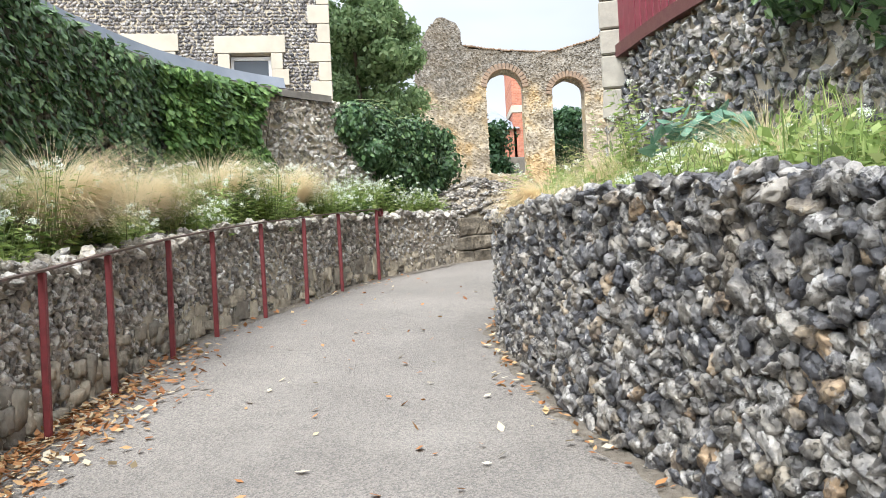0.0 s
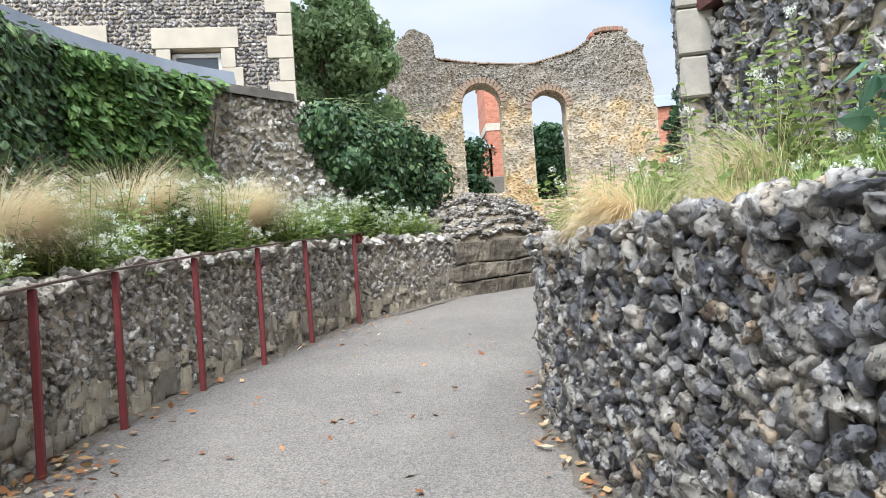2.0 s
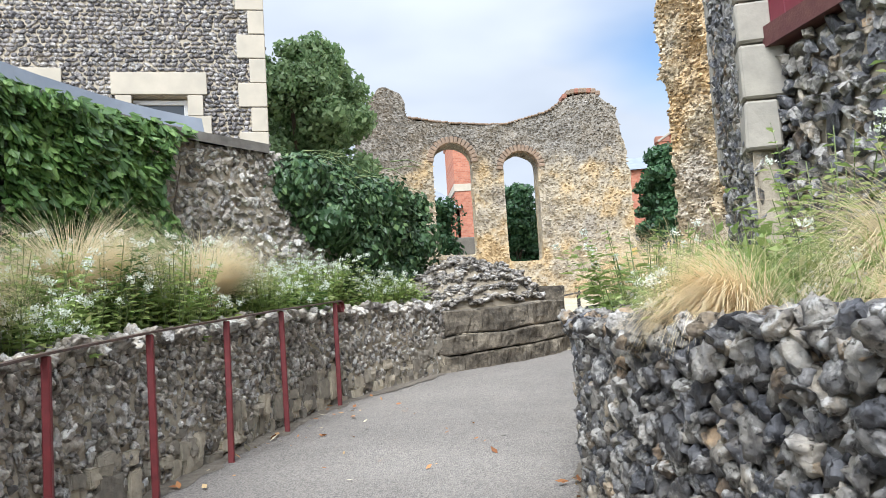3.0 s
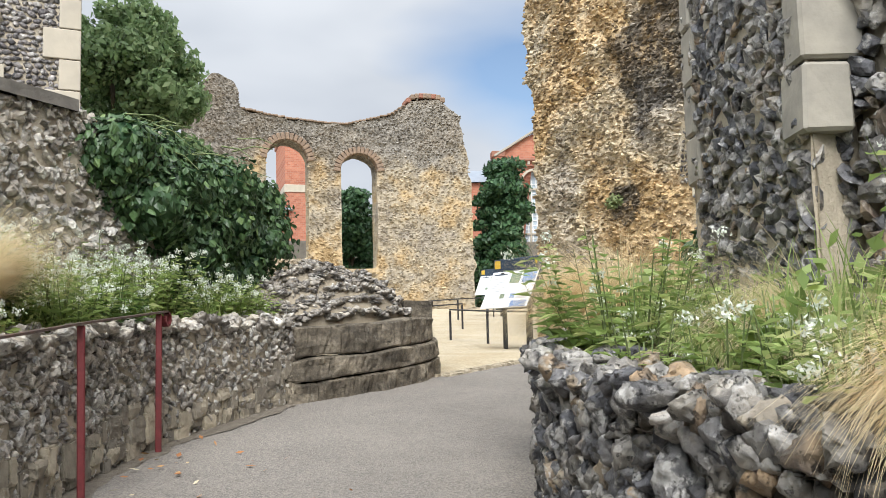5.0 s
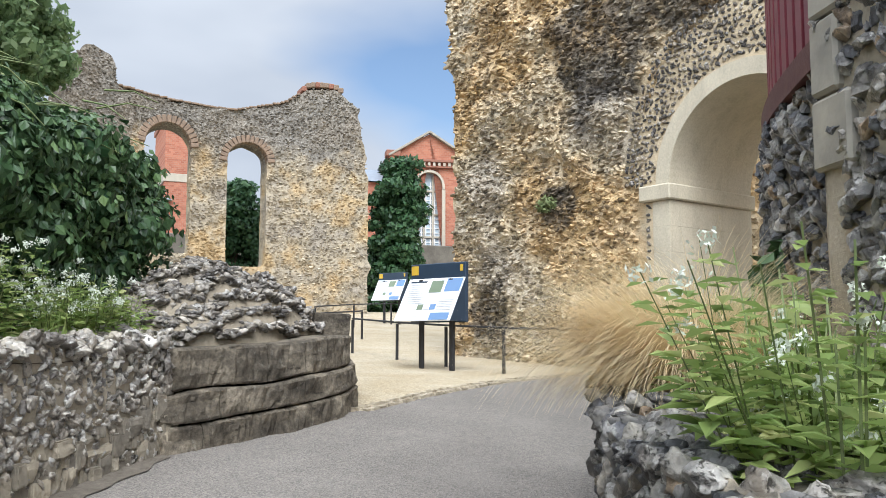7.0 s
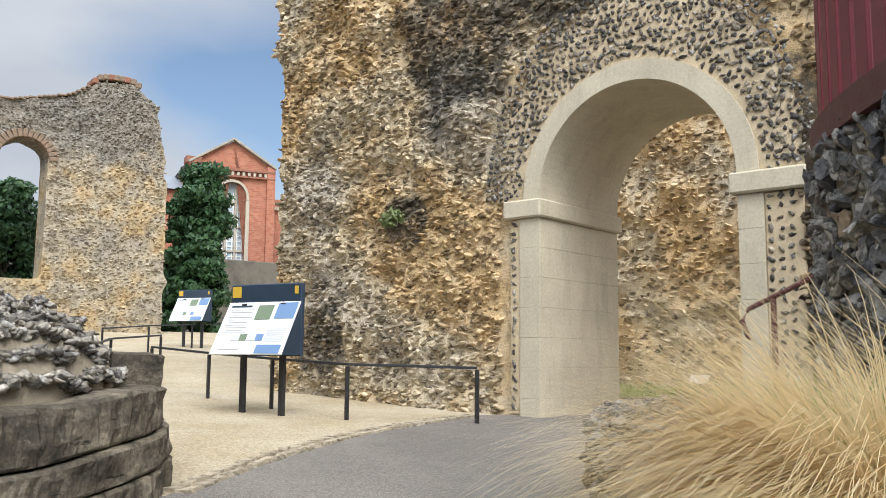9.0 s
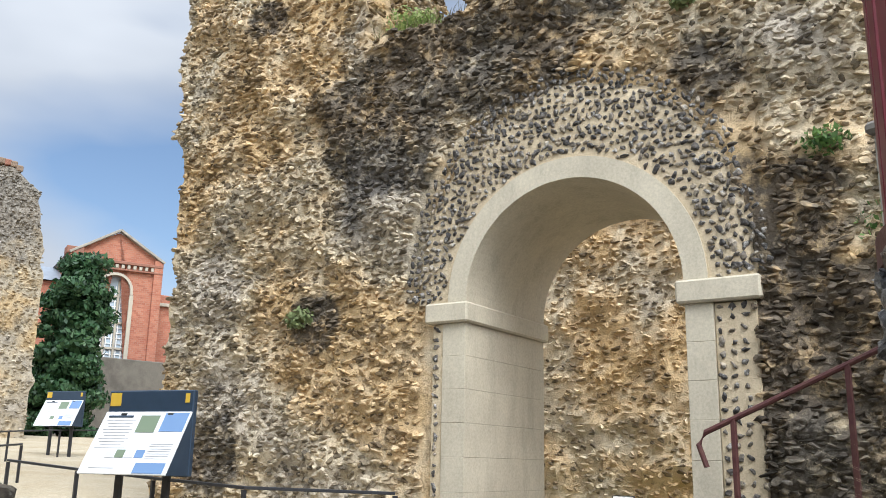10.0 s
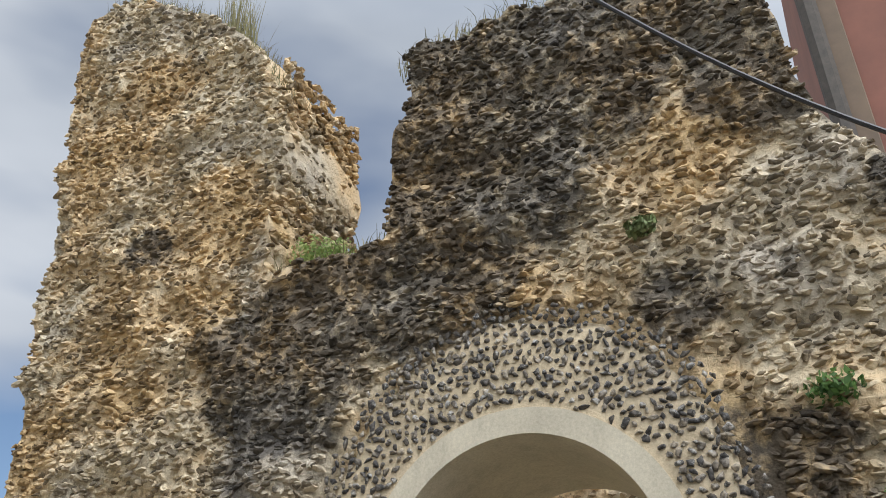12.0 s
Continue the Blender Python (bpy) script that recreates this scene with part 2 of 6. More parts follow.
def cast_stone_material():
    n = Nodes("cast_stone", 0.88, spec=0.25)
    c = n.mix(n.ramp(n.noise(1.3, 5, 0.6), [(0.35, (0, 0, 0)), (0.65, (1, 1, 1))]), (0.57, 0.515, 0.395), (0.48, 0.43, 0.33))
    runs = n.ramp(n.noise(2.4, 6, 0.65, stretch=(1.6, 1.6, 0.35)), [(0.5, (0, 0, 0)), (0.7, (1, 1, 1))])
    c = n.mix(n.maths("MULTIPLY", runs, 0.4), c, (0.32, 0.285, 0.22))
    c = n.mix(0.5, c, n.ramp(n.noise(38, 5, 0.7), [(0.34, (0.7, 0.7, 0.7)), (0.64, (1.12, 1.12, 1.11))]), "MULTIPLY")
    return n.done(c, n.noise(45, 5, 0.7), 0.25, 0.01)


concrete = cast_stone_material()
ashlar = simple("dressed_limestone", (0.36, 0.33, 0.27), (0.23, 0.215, 0.185), 5, 0.9, bump=0.4)
house_stone = simple("house_limestone", (0.46, 0.41, 0.325), (0.37, 0.335, 0.27), 3, 0.9, bump=0.2)
def dark_stone_material():
    n = Nodes("blackened_stone", 0.9, spec=0.25)
    c = n.ramp(n.noise(2.2, 6, 0.65, stretch=(1, 1, 2.0)), [(0.32, (0.05, 0.043, 0.034)), (0.48, (0.125, 0.107, 0.082)), (0.64, (0.29, 0.25, 0.19))])
    crack = n.ramp(n.noise(4, 6, 0.65, stretch=(0.8, 0.8, 4)), [(0.30, (1, 1, 1)), (0.36, (0, 0, 0))])
    c = n.mix(n.maths("MULTIPLY", crack, 0.75), c, (0.03, 0.028, 0.025))
    c = n.mix(0.8, c, n.ramp(n.noise(26, 6, 0.72), [(0.34, (0.42, 0.42, 0.42)), (0.62, (1.3, 1.29, 1.26))]), "MULTIPLY")
    moss = n.ramp(n.noise(11, 6, 0.75), [(0.6, (0, 0, 0)), (0.68, (1, 1, 1))])
    c = n.mix(n.maths("MULTIPLY", moss, 0.4), c, (0.33, 0.32, 0.27))
    return n.done(c, n.mix(0.5, n.maths("SUBTRACT", 1.0, crack), n.noise(22, 7, 0.72)), 1.0, 0.05)


dark_stone = dark_stone_material()
coping_stone = simple("coping_stone", (0.12, 0.11, 0.095), (0.2, 0.185, 0.16), 6, 0.9, bump=0.6)
soil = simple("dry_soil", (0.07, 0.05, 0.035), (0.13, 0.1, 0.07), 9, 0.98, bump=1.0, dist=0.03)
maroon = simple("maroon_paint", (0.17, 0.022, 0.035), (0.13, 0.018, 0.028), 8, 0.45, bump=0.05)
rail_red = simple("red_oxide_paint", (0.17, 0.026, 0.028), (0.115, 0.021, 0.022), 22, 0.5, bump=0.25)
rail_dark = simple("worn_iron", (0.07, 0.055, 0.05), (0.16, 0.1, 0.085), 20, 0.5, 0.4, bump=0.2)
black_metal = simple("black_paint", (0.018, 0.018, 0.02), (0.03, 0.03, 0.032), 14, 0.45, bump=0.05)
slate = simple("grey_sheet_roof", (0.19, 0.22, 0.26), (0.26, 0.29, 0.33), 2, 0.5, bump=0.1)
lead = simple("dark_timber", (0.05, 0.045, 0.04), (0.08, 0.07, 0.06), 6, 0.8)
red_tile = simple("clay_tile", (0.30, 0.13, 0.085), (0.2, 0.1, 0.07), 7, 0.85, bump=0.4)
white_paint = simple("white_paint", (0.78, 0.78, 0.76), (0.7, 0.7, 0.69), 4, 0.5, bump=0.03)
straw = simple("straw_grass", (0.74, 0.60, 0.36), (0.85, 0.74, 0.50), 9, 0.7, soft=0.45)
pale_straw = simple("pale_straw_grass", (0.66, 0.55, 0.34), (0.80, 0.71, 0.50), 9, 0.7, soft=0.45)
petal = simple("white_petal", (0.78, 0.8, 0.74), (0.62, 0.68, 0.55), 40, 0.7, soft=0.3)


def leaf_material(name, tones, rough=0.5, soft=0.3):
    n = Nodes(name, rough, spec=0.35)
    c = n.ramp(n.random(True), tones)
    c = n.mix(n.maths("MULTIPLY", n.noise(2.2, 3), 0.5), c, n.mix(0.5, c, (0.03, 0.05, 0.015)))
    return n.done(c, soft=soft)


dead_leaf = leaf_material("fallen_leaf", [(0.0, (0.26, 0.10, 0.04)), (0.5, (0.46, 0.21, 0.08)), (0.75, (0.52, 0.36, 0.18)), (1.0, (0.62, 0.56, 0.42))], 0.8, 0.1)
ivy_dark = leaf_material("dark_ivy", [(0.0, (0.045, 0.085, 0.038)), (0.5, (0.082, 0.15, 0.062)), (0.9, (0.14, 0.225, 0.09)), (1.0, (0.21, 0.30, 0.12))], 0.35, 0.2)
trailing_ivy = leaf_material("trailing_ivy", [(0.0, (0.03, 0.062, 0.028)), (0.5, (0.058, 0.112, 0.045)), (0.9, (0.10, 0.175, 0.068)), (1.0, (0.17, 0.25, 0.09))], 0.38, 0.15)
ivy_light = leaf_material("light_creeper", [(0.0, (0.05, 0.105, 0.03)), (0.5, (0.10, 0.195, 0.05)), (1.0, (0.20, 0.315, 0.09))], 0.4)
herb = leaf_material("herb_leaf", [(0.0, (0.19, 0.275, 0.085)), (0.45, (0.33, 0.44, 0.14)), (0.8, (0.45, 0.54, 0.2)), (1.0, (0.57, 0.58, 0.27))], 0.5, 0.5)
blue_leaf = leaf_material("blue_green_leaf", [(0.0, (0.098, 0.210, 0.140)), (1.0, (0.224, 0.378, 0.266))], 0.45)
tree_leaf = leaf_material("tree_leaf", [(0.0, (0.14, 0.22, 0.10)), (0.6, (0.24, 0.35, 0.16)), (1.0, (0.36, 0.47, 0.24))], 0.5, 0.5)
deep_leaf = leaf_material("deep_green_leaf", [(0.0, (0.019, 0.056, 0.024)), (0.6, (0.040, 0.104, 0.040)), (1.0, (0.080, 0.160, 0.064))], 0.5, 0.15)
bark = simple("bark", (0.09, 0.07, 0.05), (0.16, 0.13, 0.1), 12, 0.95, bump=0.8, stretch=(1, 1, 0.3))
stem_mat = simple("green_stem", (0.10, 0.15, 0.05), (0.17, 0.19, 0.08), 12, 0.7)


def tarmac_material():
    n = Nodes("tarmac", 0.93, spec=0.25)
    c = n.mix(n.ramp(n.noise(0.5, 5), [(0.35, (0, 0, 0)), (0.65, (1, 1, 1))]), (0.178, 0.164, 0.148), (0.235, 0.217, 0.194))
    g = n.voronoi(105)
    c = n.mix(0.55, c, n.ramp(g.outputs["Color"], [(0.15, (0.35, 0.35, 0.36)), (0.5, (0.95, 0.94, 0.92)), (0.8, (1.5, 1.45, 1.38))]), "MULTIPLY")
    worn = n.ramp(n.noise(1.3, 6, 0.7), [(0.5, (0, 0, 0)), (0.75, (1, 1, 1))])
    c = n.mix(n.maths("MULTIPLY", worn, 0.45), c, (0.29, 0.268, 0.235))
    return n.done(c, n.mix(0.5, g.outputs["Distance"], n.noise(60, 4)), 0.9, 0.012)


def gravel_material():
    n = Nodes("gravel", 0.95, spec=0.2)
    c = n.mix(n.ramp(n.noise(0.8, 6, 0.65), [(0.35, (0, 0, 0)), (0.65, (1, 1, 1))]), (0.45, 0.375, 0.25), (0.54, 0.48, 0.36))
    g = n.voronoi(55)
    c = n.mix(0.6, c, n.ramp(g.outputs["Color"], [(0.1, (0.5, 0.48, 0.45)), (0.9, (1.15, 1.12, 1.1))]), "MULTIPLY")
    return n.done(c, n.maths("SUBTRACT", 1.0, g.outputs["Distance"]), 0.8, 0.012)


tarmac = tarmac_material()
gravel = gravel_material()


def brick_material():
    n = Nodes("red_brick", 0.9, spec=0.2)
    bt = n.t.nodes.new("ShaderNodeTexBrick")
    mp = n.t.nodes.new("ShaderNodeMapping")
    mp.inputs["Rotation"].default_value = (radians(90), 0, 0)
    n.link(n.pos, mp.inputs[0])
    n.link(mp.outputs[0], bt.inputs["Vector"])
    bt.inputs["Scale"].default_value = 2.2
    bt.inputs["Color1"].default_value, bt.inputs["Color2"].default_value = (0.34, 0.125, 0.08, 1), (0.45, 0.19, 0.12, 1)
    bt.inputs["Mortar"].default_value = (0.36, 0.25, 0.19, 1)
    bt.inputs["Mortar Size"].default_value = 0.012
    c = n.mix(0.4, bt.outputs[0], n.ramp(n.noise(1.2, 4), [(0.3, (0.6, 0.6, 0.6)), (0.7, (1, 1, 1))]), "MULTIPLY")
    return n.done(c, n.noise(30, 3), 0.2, 0.01)


brick = brick_material()
glass = Nodes("window_glass", 0.05, spec=0.6).done((0.045, 0.055, 0.065))
# the reflected sky is put into the panes' pale blue base colour
pale_glass = Nodes("sky_coloured_glass", 0.12, spec=0.8).done((0.42, 0.50, 0.56))

# ---- builders ----


def link_mesh(name, me, mats, parent=None, label=""):
    for m in mats if isinstance(mats, (list, tuple)) else [mats]:
        me.materials.append(m)
    ob = new(name, me)
    if parent:
        ob.parent = parent
    if label:
        ob["label"] = label
    return ob


def part(name, bm, mats, parent=None, label="", smooth=False):
    me = bpy.data.meshes.new(name)
    bm.to_mesh(me)
    bm.free()
    if smooth:
        me.polygons.foreach_set("use_smooth", [True] * len(me.polygons))
    return link_mesh(name, me, mats, parent, label)


def raw(name, verts, faces, mats, parent=None, label="", smooth=False):
    me = bpy.data.meshes.new(name)
    me.from_pydata([tuple(v) for v in verts], [], faces)
    if smooth:
        me.polygons.foreach_set("use_smooth", [True] * len(me.polygons))
    return link_mesh(name, me, mats, parent, label)


def holder(name, at=(0, 0, 0), turn=0.0):
    ob = new(name)
    ob.empty_display_size = 0.2
    ob.matrix_basis = pose(*at, 0, 0, turn)
    return ob


def box(sx, sy, sz, at=(0, 0, 0), bevel=0.01, rot=None, segments=1):
    bm = bmesh.new()
    bmesh.ops.create_cube(bm, size=1)
    bmesh.ops.scale(bm, vec=(sx, sy, sz), verts=bm.verts)
    if bevel:
        bmesh.ops.bevel(bm, geom=bm.edges[:], offset=min(bevel, 0.45 * min(sx, sy, sz)), segments=segments, affect="EDGES")
    if rot is not None:
        bmesh.ops.transform(bm, matrix=rot, verts=bm.verts)
    bmesh.ops.translate(bm, vec=at, verts=bm.verts)
    return bm


def bar(a, b, width, depth=None, bevel=0.004):
    """A bar with a rectangular section from a to b."""
    a, b = Vector(a), Vector(b)
    d = b - a
    m = Matrix.Translation((a + b) / 2) @ d.to_track_quat("Z", "Y").to_matrix().to_4x4()
    bm = box(width, depth or width, d.length, bevel=bevel)
    bmesh.ops.transform(bm, matrix=m, verts=bm.verts)
    return bm


def tube(points, radius, sides=8):
    """A round bar along a line of points."""
    pts = [Vector(p) for p in points]
    bm, rings = bmesh.new(), []
    for i, p in enumerate(pts):
        d = (pts[min(i + 1, len(pts) - 1)] - pts[max(i - 1, 0)]).normalized()
        q = d.to_track_quat("Z", "Y")
        r = radius[i] if isinstance(radius, (list, tuple)) else radius
        rings.append([bm.verts.new(p + q @ Vector((r * math.cos(k * 2 * math.pi / sides), r * math.sin(k * 2 * math.pi / sides), 0))) for k in range(sides)])
    for u, v in zip(rings, rings[1:]):
        for k in range(sides):
            bm.faces.new((u[k], u[(k + 1) % sides], v[(k + 1) % sides], v[k]))
    bm.faces.new(rings[0][::-1])
    bm.faces.new(rings[-1])
    return bm


def line(points, step):
    """Even points along a polyline rounded by a spline, with the left-hand normals: arrays of places and normals."""
    p = np.array(points, float)
    d = np.r_[0, np.cumsum(np.hypot(*np.diff(p, axis=0).T))]
    s = np.linspace(0, d[-1], max(2, int(d[-1] / step) + 1))
    q = np.c_[np.interp(s, d, p[:, 0]), np.interp(s, d, p[:, 1])]
    k = max(1, int(0.5 / step))
    if len(q) > 4 * k:
        pad = np.r_[2 * q[0] - q[k:0:-1], q, 2 * q[-1] - q[-2:-k - 2:-1]]
        w = np.ones(2 * k + 1) / (2 * k + 1)
        q = np.c_[np.convolve(pad[:, 0], w, "valid"), np.convolve(pad[:, 1], w, "valid")]
    t = np.gradient(q, axis=0)
    t /= np.linalg.norm(t, axis=1)[:, None]
    return q, np.c_[-t[:, 1], t[:, 0]]


def bump3(v, scale, amount):
    return amount * noise.fractal(Vector(v) * scale, 0.9, 2.1, 4)


GROUND_Y = [-60, -10, 0, 5, 7.3, 9.3, 11.2, 12.45, 14, 15.4, 17.4, 19, 22, 34, 45, 80]
GROUND_Z = [-2.2, -0.9, 0.0, 0.48, 0.72, 0.92, 1.09, 1.18, 1.33, 1.5, 1.69, 1.72, 1.85, 2.7, 3.3, 4.0]


def zg(y):
    return float(sum(np.interp(y + o, GROUND_Y, GROUND_Z) for o in (-0.6, 0, 0.6)) / 3)

# ---- stones ----
rng = random.Random(7)


def stone_shape(seed, level, rough=0.28, angular=0.0):
    r = random.Random(seed)
    bm = bmesh.new()
    bmesh.ops.create_icosphere(bm, subdivisions=level, radius=0.5)
    off = Vector((r.uniform(-50, 50), r.uniform(-50, 50), r.uniform(-50, 50)))
    cuts = [(Vector((r.gauss(0, 1), r.gauss(0, 1), r.gauss(0, 1))).normalized(), r.uniform(0.2, 0.4)) for _ in range(9)]
    scoops = []
    for _ in range(4 if level > 1 else 0):
        rad = r.uniform(0.2, 0.4)
        scoops.append((Vector((r.gauss(0, 1), r.gauss(0, 1), r.gauss(0, 1))).normalized() * (rad + r.uniform(0.2, 0.3)), rad))
    for v in bm.verts:
        v.co *= 1 + rough * 1.4 * noise.noise(v.co * 2.4 + off)
        for n, d in cuts:
            e = v.co.dot(n) - d
            if e > 0:
                v.co -= n * e * (0.8 + 0.2 * angular)
        for c, rad in scoops:
            e = v.co - c
            if e.length < rad:
                v.co = c + e.normalized() * rad
        if level > 1:
            v.co *= 1 + rough * 1.3 * noise.noise(v.co * 6.0 + off) + rough * 0.7 * noise.noise(v.co * 14.0 + off)
    for k in range(3):
        lo, hi = min(v.co[k] for v in bm.verts), max(v.co[k] for v in bm.verts)
        for v in bm.verts:
            v.co[k] = (v.co[k] - (lo + hi) / 2) / (hi - lo)
    me = bpy.data.meshes.new("stone")
    bm.to_mesh(me)
    bm.free()
    return me


def stone_set(count, level, mat, smooth, angular=0.0):
    out = []
    for i in range(count):
        me = stone_shape(100 * level + i, level, angular=angular)
        me.polygons.foreach_set("use_smooth", [smooth] * len(me.polygons))
        me.materials.append(mat)
        out.append(me)
    return out


def arrays(me):
    v = np.empty(len(me.vertices) * 3, np.float32)
    me.vertices.foreach_get("co", v)
    return v.reshape(-1, 3), [tuple(p.vertices) for p in me.polygons]


def join(name, shapes, places, mat, parent=None, label="", smooth=False):
    """One mesh of many copies: places is a list of (shape number, matrix)."""
    verts, faces, base = [], [], 0
    ready = [arrays(me) for me in shapes]
    for k, m in places:
        v, f = ready[k % len(ready)]
        m = np.array(m)
        verts.append(v @ m[:3, :3].T + m[:3, 3])
        faces += [tuple(i + base for i in q) for q in f]
        base += len(v)
    return raw(name, np.concatenate(verts).tolist(), faces, mat, parent, label, smooth)


def facing(p, n, sx, sd, sz, spin, tilt=0.0):
    """A matrix that puts a stone at p, its depth along n, turned by spin in the wall's face."""
    q = Vector(n).to_track_quat("Y", "Z").to_matrix().to_4x4()
    return Matrix.Translation(p) @ q @ pose(0, 0, 0, tilt, spin, tilt * 0.7) @ Matrix.Diagonal((sx, sd, sz, 1))


def courses(pts, low, high, side, size, seed, sink=0.25, step=0.05, over=1.12, spin=55, tilt=20):
    """Places for stones in rough courses over a wall's face and its crest."""
    r = random.Random(seed)
    q, nrm = line(pts, step)
    length = np.r_[0, np.cumsum(np.hypot(*np.diff(q, axis=0).T))]
    out, level = [], 0.0
    tallest = max(high(*p) - low(*p) for p in q)
    while level < tallest + size * 0.3:
        h = size * r.uniform(0.75, 1.1)
        s = r.uniform(0, size)
        while s < length[-1]:
            w = h * r.choice((0.6, 0.8, 1.0, 1.25, 1.7)) * r.uniform(0.85, 1.15)
            i = int(np.searchsorted(length, min(s + w / 2, length[-1])))
            i = min(i, len(q) - 1)
            x, y = q[i]
            z = low(x, y) + level + h / 2 + r.uniform(-0.38, 0.38) * h
            if z < high(x, y) + 0.1 * size:
                n = nrm[i] * side
                d = h * r.uniform(0.7, 1.25)
                o = d * (0.5 - sink) - d * 0.38 + r.uniform(-0.15, 0.22) * h
                p = Vector((x + n[0] * o, y + n[1] * o, z))
                out.append((r.randrange(99), facing(p, (n[0], n[1], 0), w * over, d, h * over * r.choice((0.7, 0.9, 1.0, 1.15, 1.5)) * r.uniform(0.9, 1.1), r.uniform(-spin, spin), r.uniform(-tilt, tilt))))
            s += w
        level += h * 0.88
    return out


def crest(pts, high, side, deep, seed, size=0.15):
    """Places for the stones that lie along the top of a wall."""
    r = random.Random(seed)
    q, nrm = line(pts, 0.05)
    out, o = [], 0.0
    while o < deep:
        s = r.uniform(0, 4)
        while s < len(q) - 1:
            w = size * r.uniform(0.6, 1.5)
            (x, y), n = q[int(s)], nrm[int(s)] * side
            k = o + r.uniform(-0.03, 0.03)
            p = Vector((x - n[0] * k, y - n[1] * k, high(x, y) + r.uniform(-0.045, 0.035)))
            out.append((r.randrange(99), Matrix.Translation(p) @ pose(0, 0, 0, r.uniform(-25, 25), r.uniform(-25, 25), r.uniform(0, 360)) @ Matrix.Diagonal((w, size * r.uniform(0.7, 1.1), size * r.uniform(0.5, 0.85), 1))))
            s += w / 0.05 * 0.92
        o += size * 0.75
    return out


def strip_wall(name, pts, low, high, thick, side, mat, rough=0.04, step=0.12, rows=10, parent=None, label="", back=None):
    """A wall along a line with a rough face towards side, a crest and a plain back."""
    q, nrm = line(pts, step)
    verts, faces = [], []
    cols = rows + 1 + 4
    for (x, y), n in zip(q, nrm * side):
        z0, z1 = low(x, y) - 0.15, high(x, y)
        prof = [(0, z0 + (z1 - z0) * j / rows) for j in range(rows + 1)]
        prof += [(-thick * 0.33, z1 + 0.01), (-thick * 0.66, z1 + 0.01), (-thick, z1), (-thick, z0)]
        for o, z in prof:
            p = Vector((x + n[0] * o, y + n[1] * o, z))
            k = bump3(p, 3.0, rough) - (0.022 if rough > 0.012 else 0.0)
            verts.append((p.x + n[0] * k, p.y + n[1] * k, p.z + (0.5 * k if o else 0.0)))
    for i in range(len(q) - 1):
        for j in range(cols - 1):
            a = i * cols + j
            f = (a, a + cols, a + cols + 1, a + 1)
            faces.append(f if side < 0 else f[::-1])
    faces.append(tuple(range(cols)))
    faces.append(tuple(range(len(verts) - cols, len(verts)))[::-1])
    return raw(name, verts, faces, mat, parent, label)


near_stones = stone_set(12, 3, flint_piece, True)
near_pale = stone_set(10, 3, pale_piece, True)


def rubble_block_material(name, island):
    n = Nodes(name, 0.92, spec=0.2)
    c = n.ramp(n.random(island), [(0.0, (0.22, 0.197, 0.162)), (0.5, (0.34, 0.30, 0.235)), (1.0, (0.48, 0.42, 0.32))])
    c = n.mix(0.7, c, n.ramp(n.noise(9, 6, 0.65), [(0.3, (0.5, 0.5, 0.5)), (0.65, (1.2, 1.19, 1.16))]), "MULTIPLY")
    return n.done(c, n.mix(0.5, n.noise(14, 6, 0.7), n.noise(50, 4, 0.7)), 0.9, 0.03)


def block_set(count, mat):
    """Roughly squared rubble blocks with worn edges."""
    out = []
    for i in range(count):
        bm = bmesh.new()
        bmesh.ops.create_cube(bm, size=1)
        bmesh.ops.bevel(bm, geom=bm.edges[:], offset=0.07, segments=2, affect="EDGES")
        bmesh.ops.subdivide_edges(bm, edges=[e for e in bm.edges if e.calc_length() > 0.5], cuts=2, use_grid_fill=True)
        for v in bm.verts:
            v.co *= 1 + 0.22 * noise.noise(v.co * 1.7 + Vector((i * 7, 0, 0))) + 0.1 * noise.noise(v.co * 5 + Vector((i * 7, 0, 0)))
        me = bpy.data.meshes.new("block_stone")
        bm.to_mesh(me)
        bm.free()
        me.materials.append(mat)
        out.append(me)
    return out


blocks_piece = block_set(8, rubble_block_material("rubble_block", False))
block_many = rubble_block_material("rubble_block_many", True)
mid_stones = stone_set(10, 2, flint_many, True)
knapped = stone_set(14, 2, flint_many, False, 1.0)


def lay(parent, name, places, shapes, many_shapes, many_mat, keep, limit=300):
    """The stones for which keep() holds become parts of their own; the others join into one mesh."""
    rest, n = [], 0
    for k, m in places:
        if n < limit and keep(m.translation):
            ob = new(name, shapes[k % len(shapes)])
            ob.matrix_basis = m
            ob.parent = parent
            n += 1
        else:
            rest.append((k, m))
    if rest:
        tagged(join("stone_infill", many_shapes, rest, many_mat, parent, smooth=True), kind="stuff")


# ---- ground, path and beds ----
LEFT = [(-2.6, -8), (-2.55, 2), (-2.47, 6.2), (-2.42, 7.4), (-2.28, 8.4), (-2.02, 9.4), (-1.72, 10.3), (-1.4, 11.35), (-1.0, 12.55), (-0.4, 13.5), (0.25, 14.3)]
RIGHT = [(2.6, -8), (1.75, 0), (1.3, 2.6), (1.05, 3.86), (0.76, 4.81), (0.54, 6.3), (0.44, 7.5), (0.5, 8.4), (0.72, 9.3), (1.1, 10.2), (1.75, 11.2), (2.7, 12.5), (4.4, 14.1), (6.9, 15.3)]


def left_top(x, y):
    return float(np.interp(y, [-8, 2, 5, 7.4, 9.3, 11.2, 12.5, 14.3], [0.3, 1.1, 1.45, 1.68, 1.87, 2.0, 2.08, 2.17]))


def right_top(x, y):
    return float(np.interp(y, [-8, 0, 3, 5, 7, 8.5, 10, 12.5, 14.1, 15.3], [0.5, 1.4, 1.66, 1.76, 1.74, 1.8, 1.88, 1.98, 2.02, 2.02]))


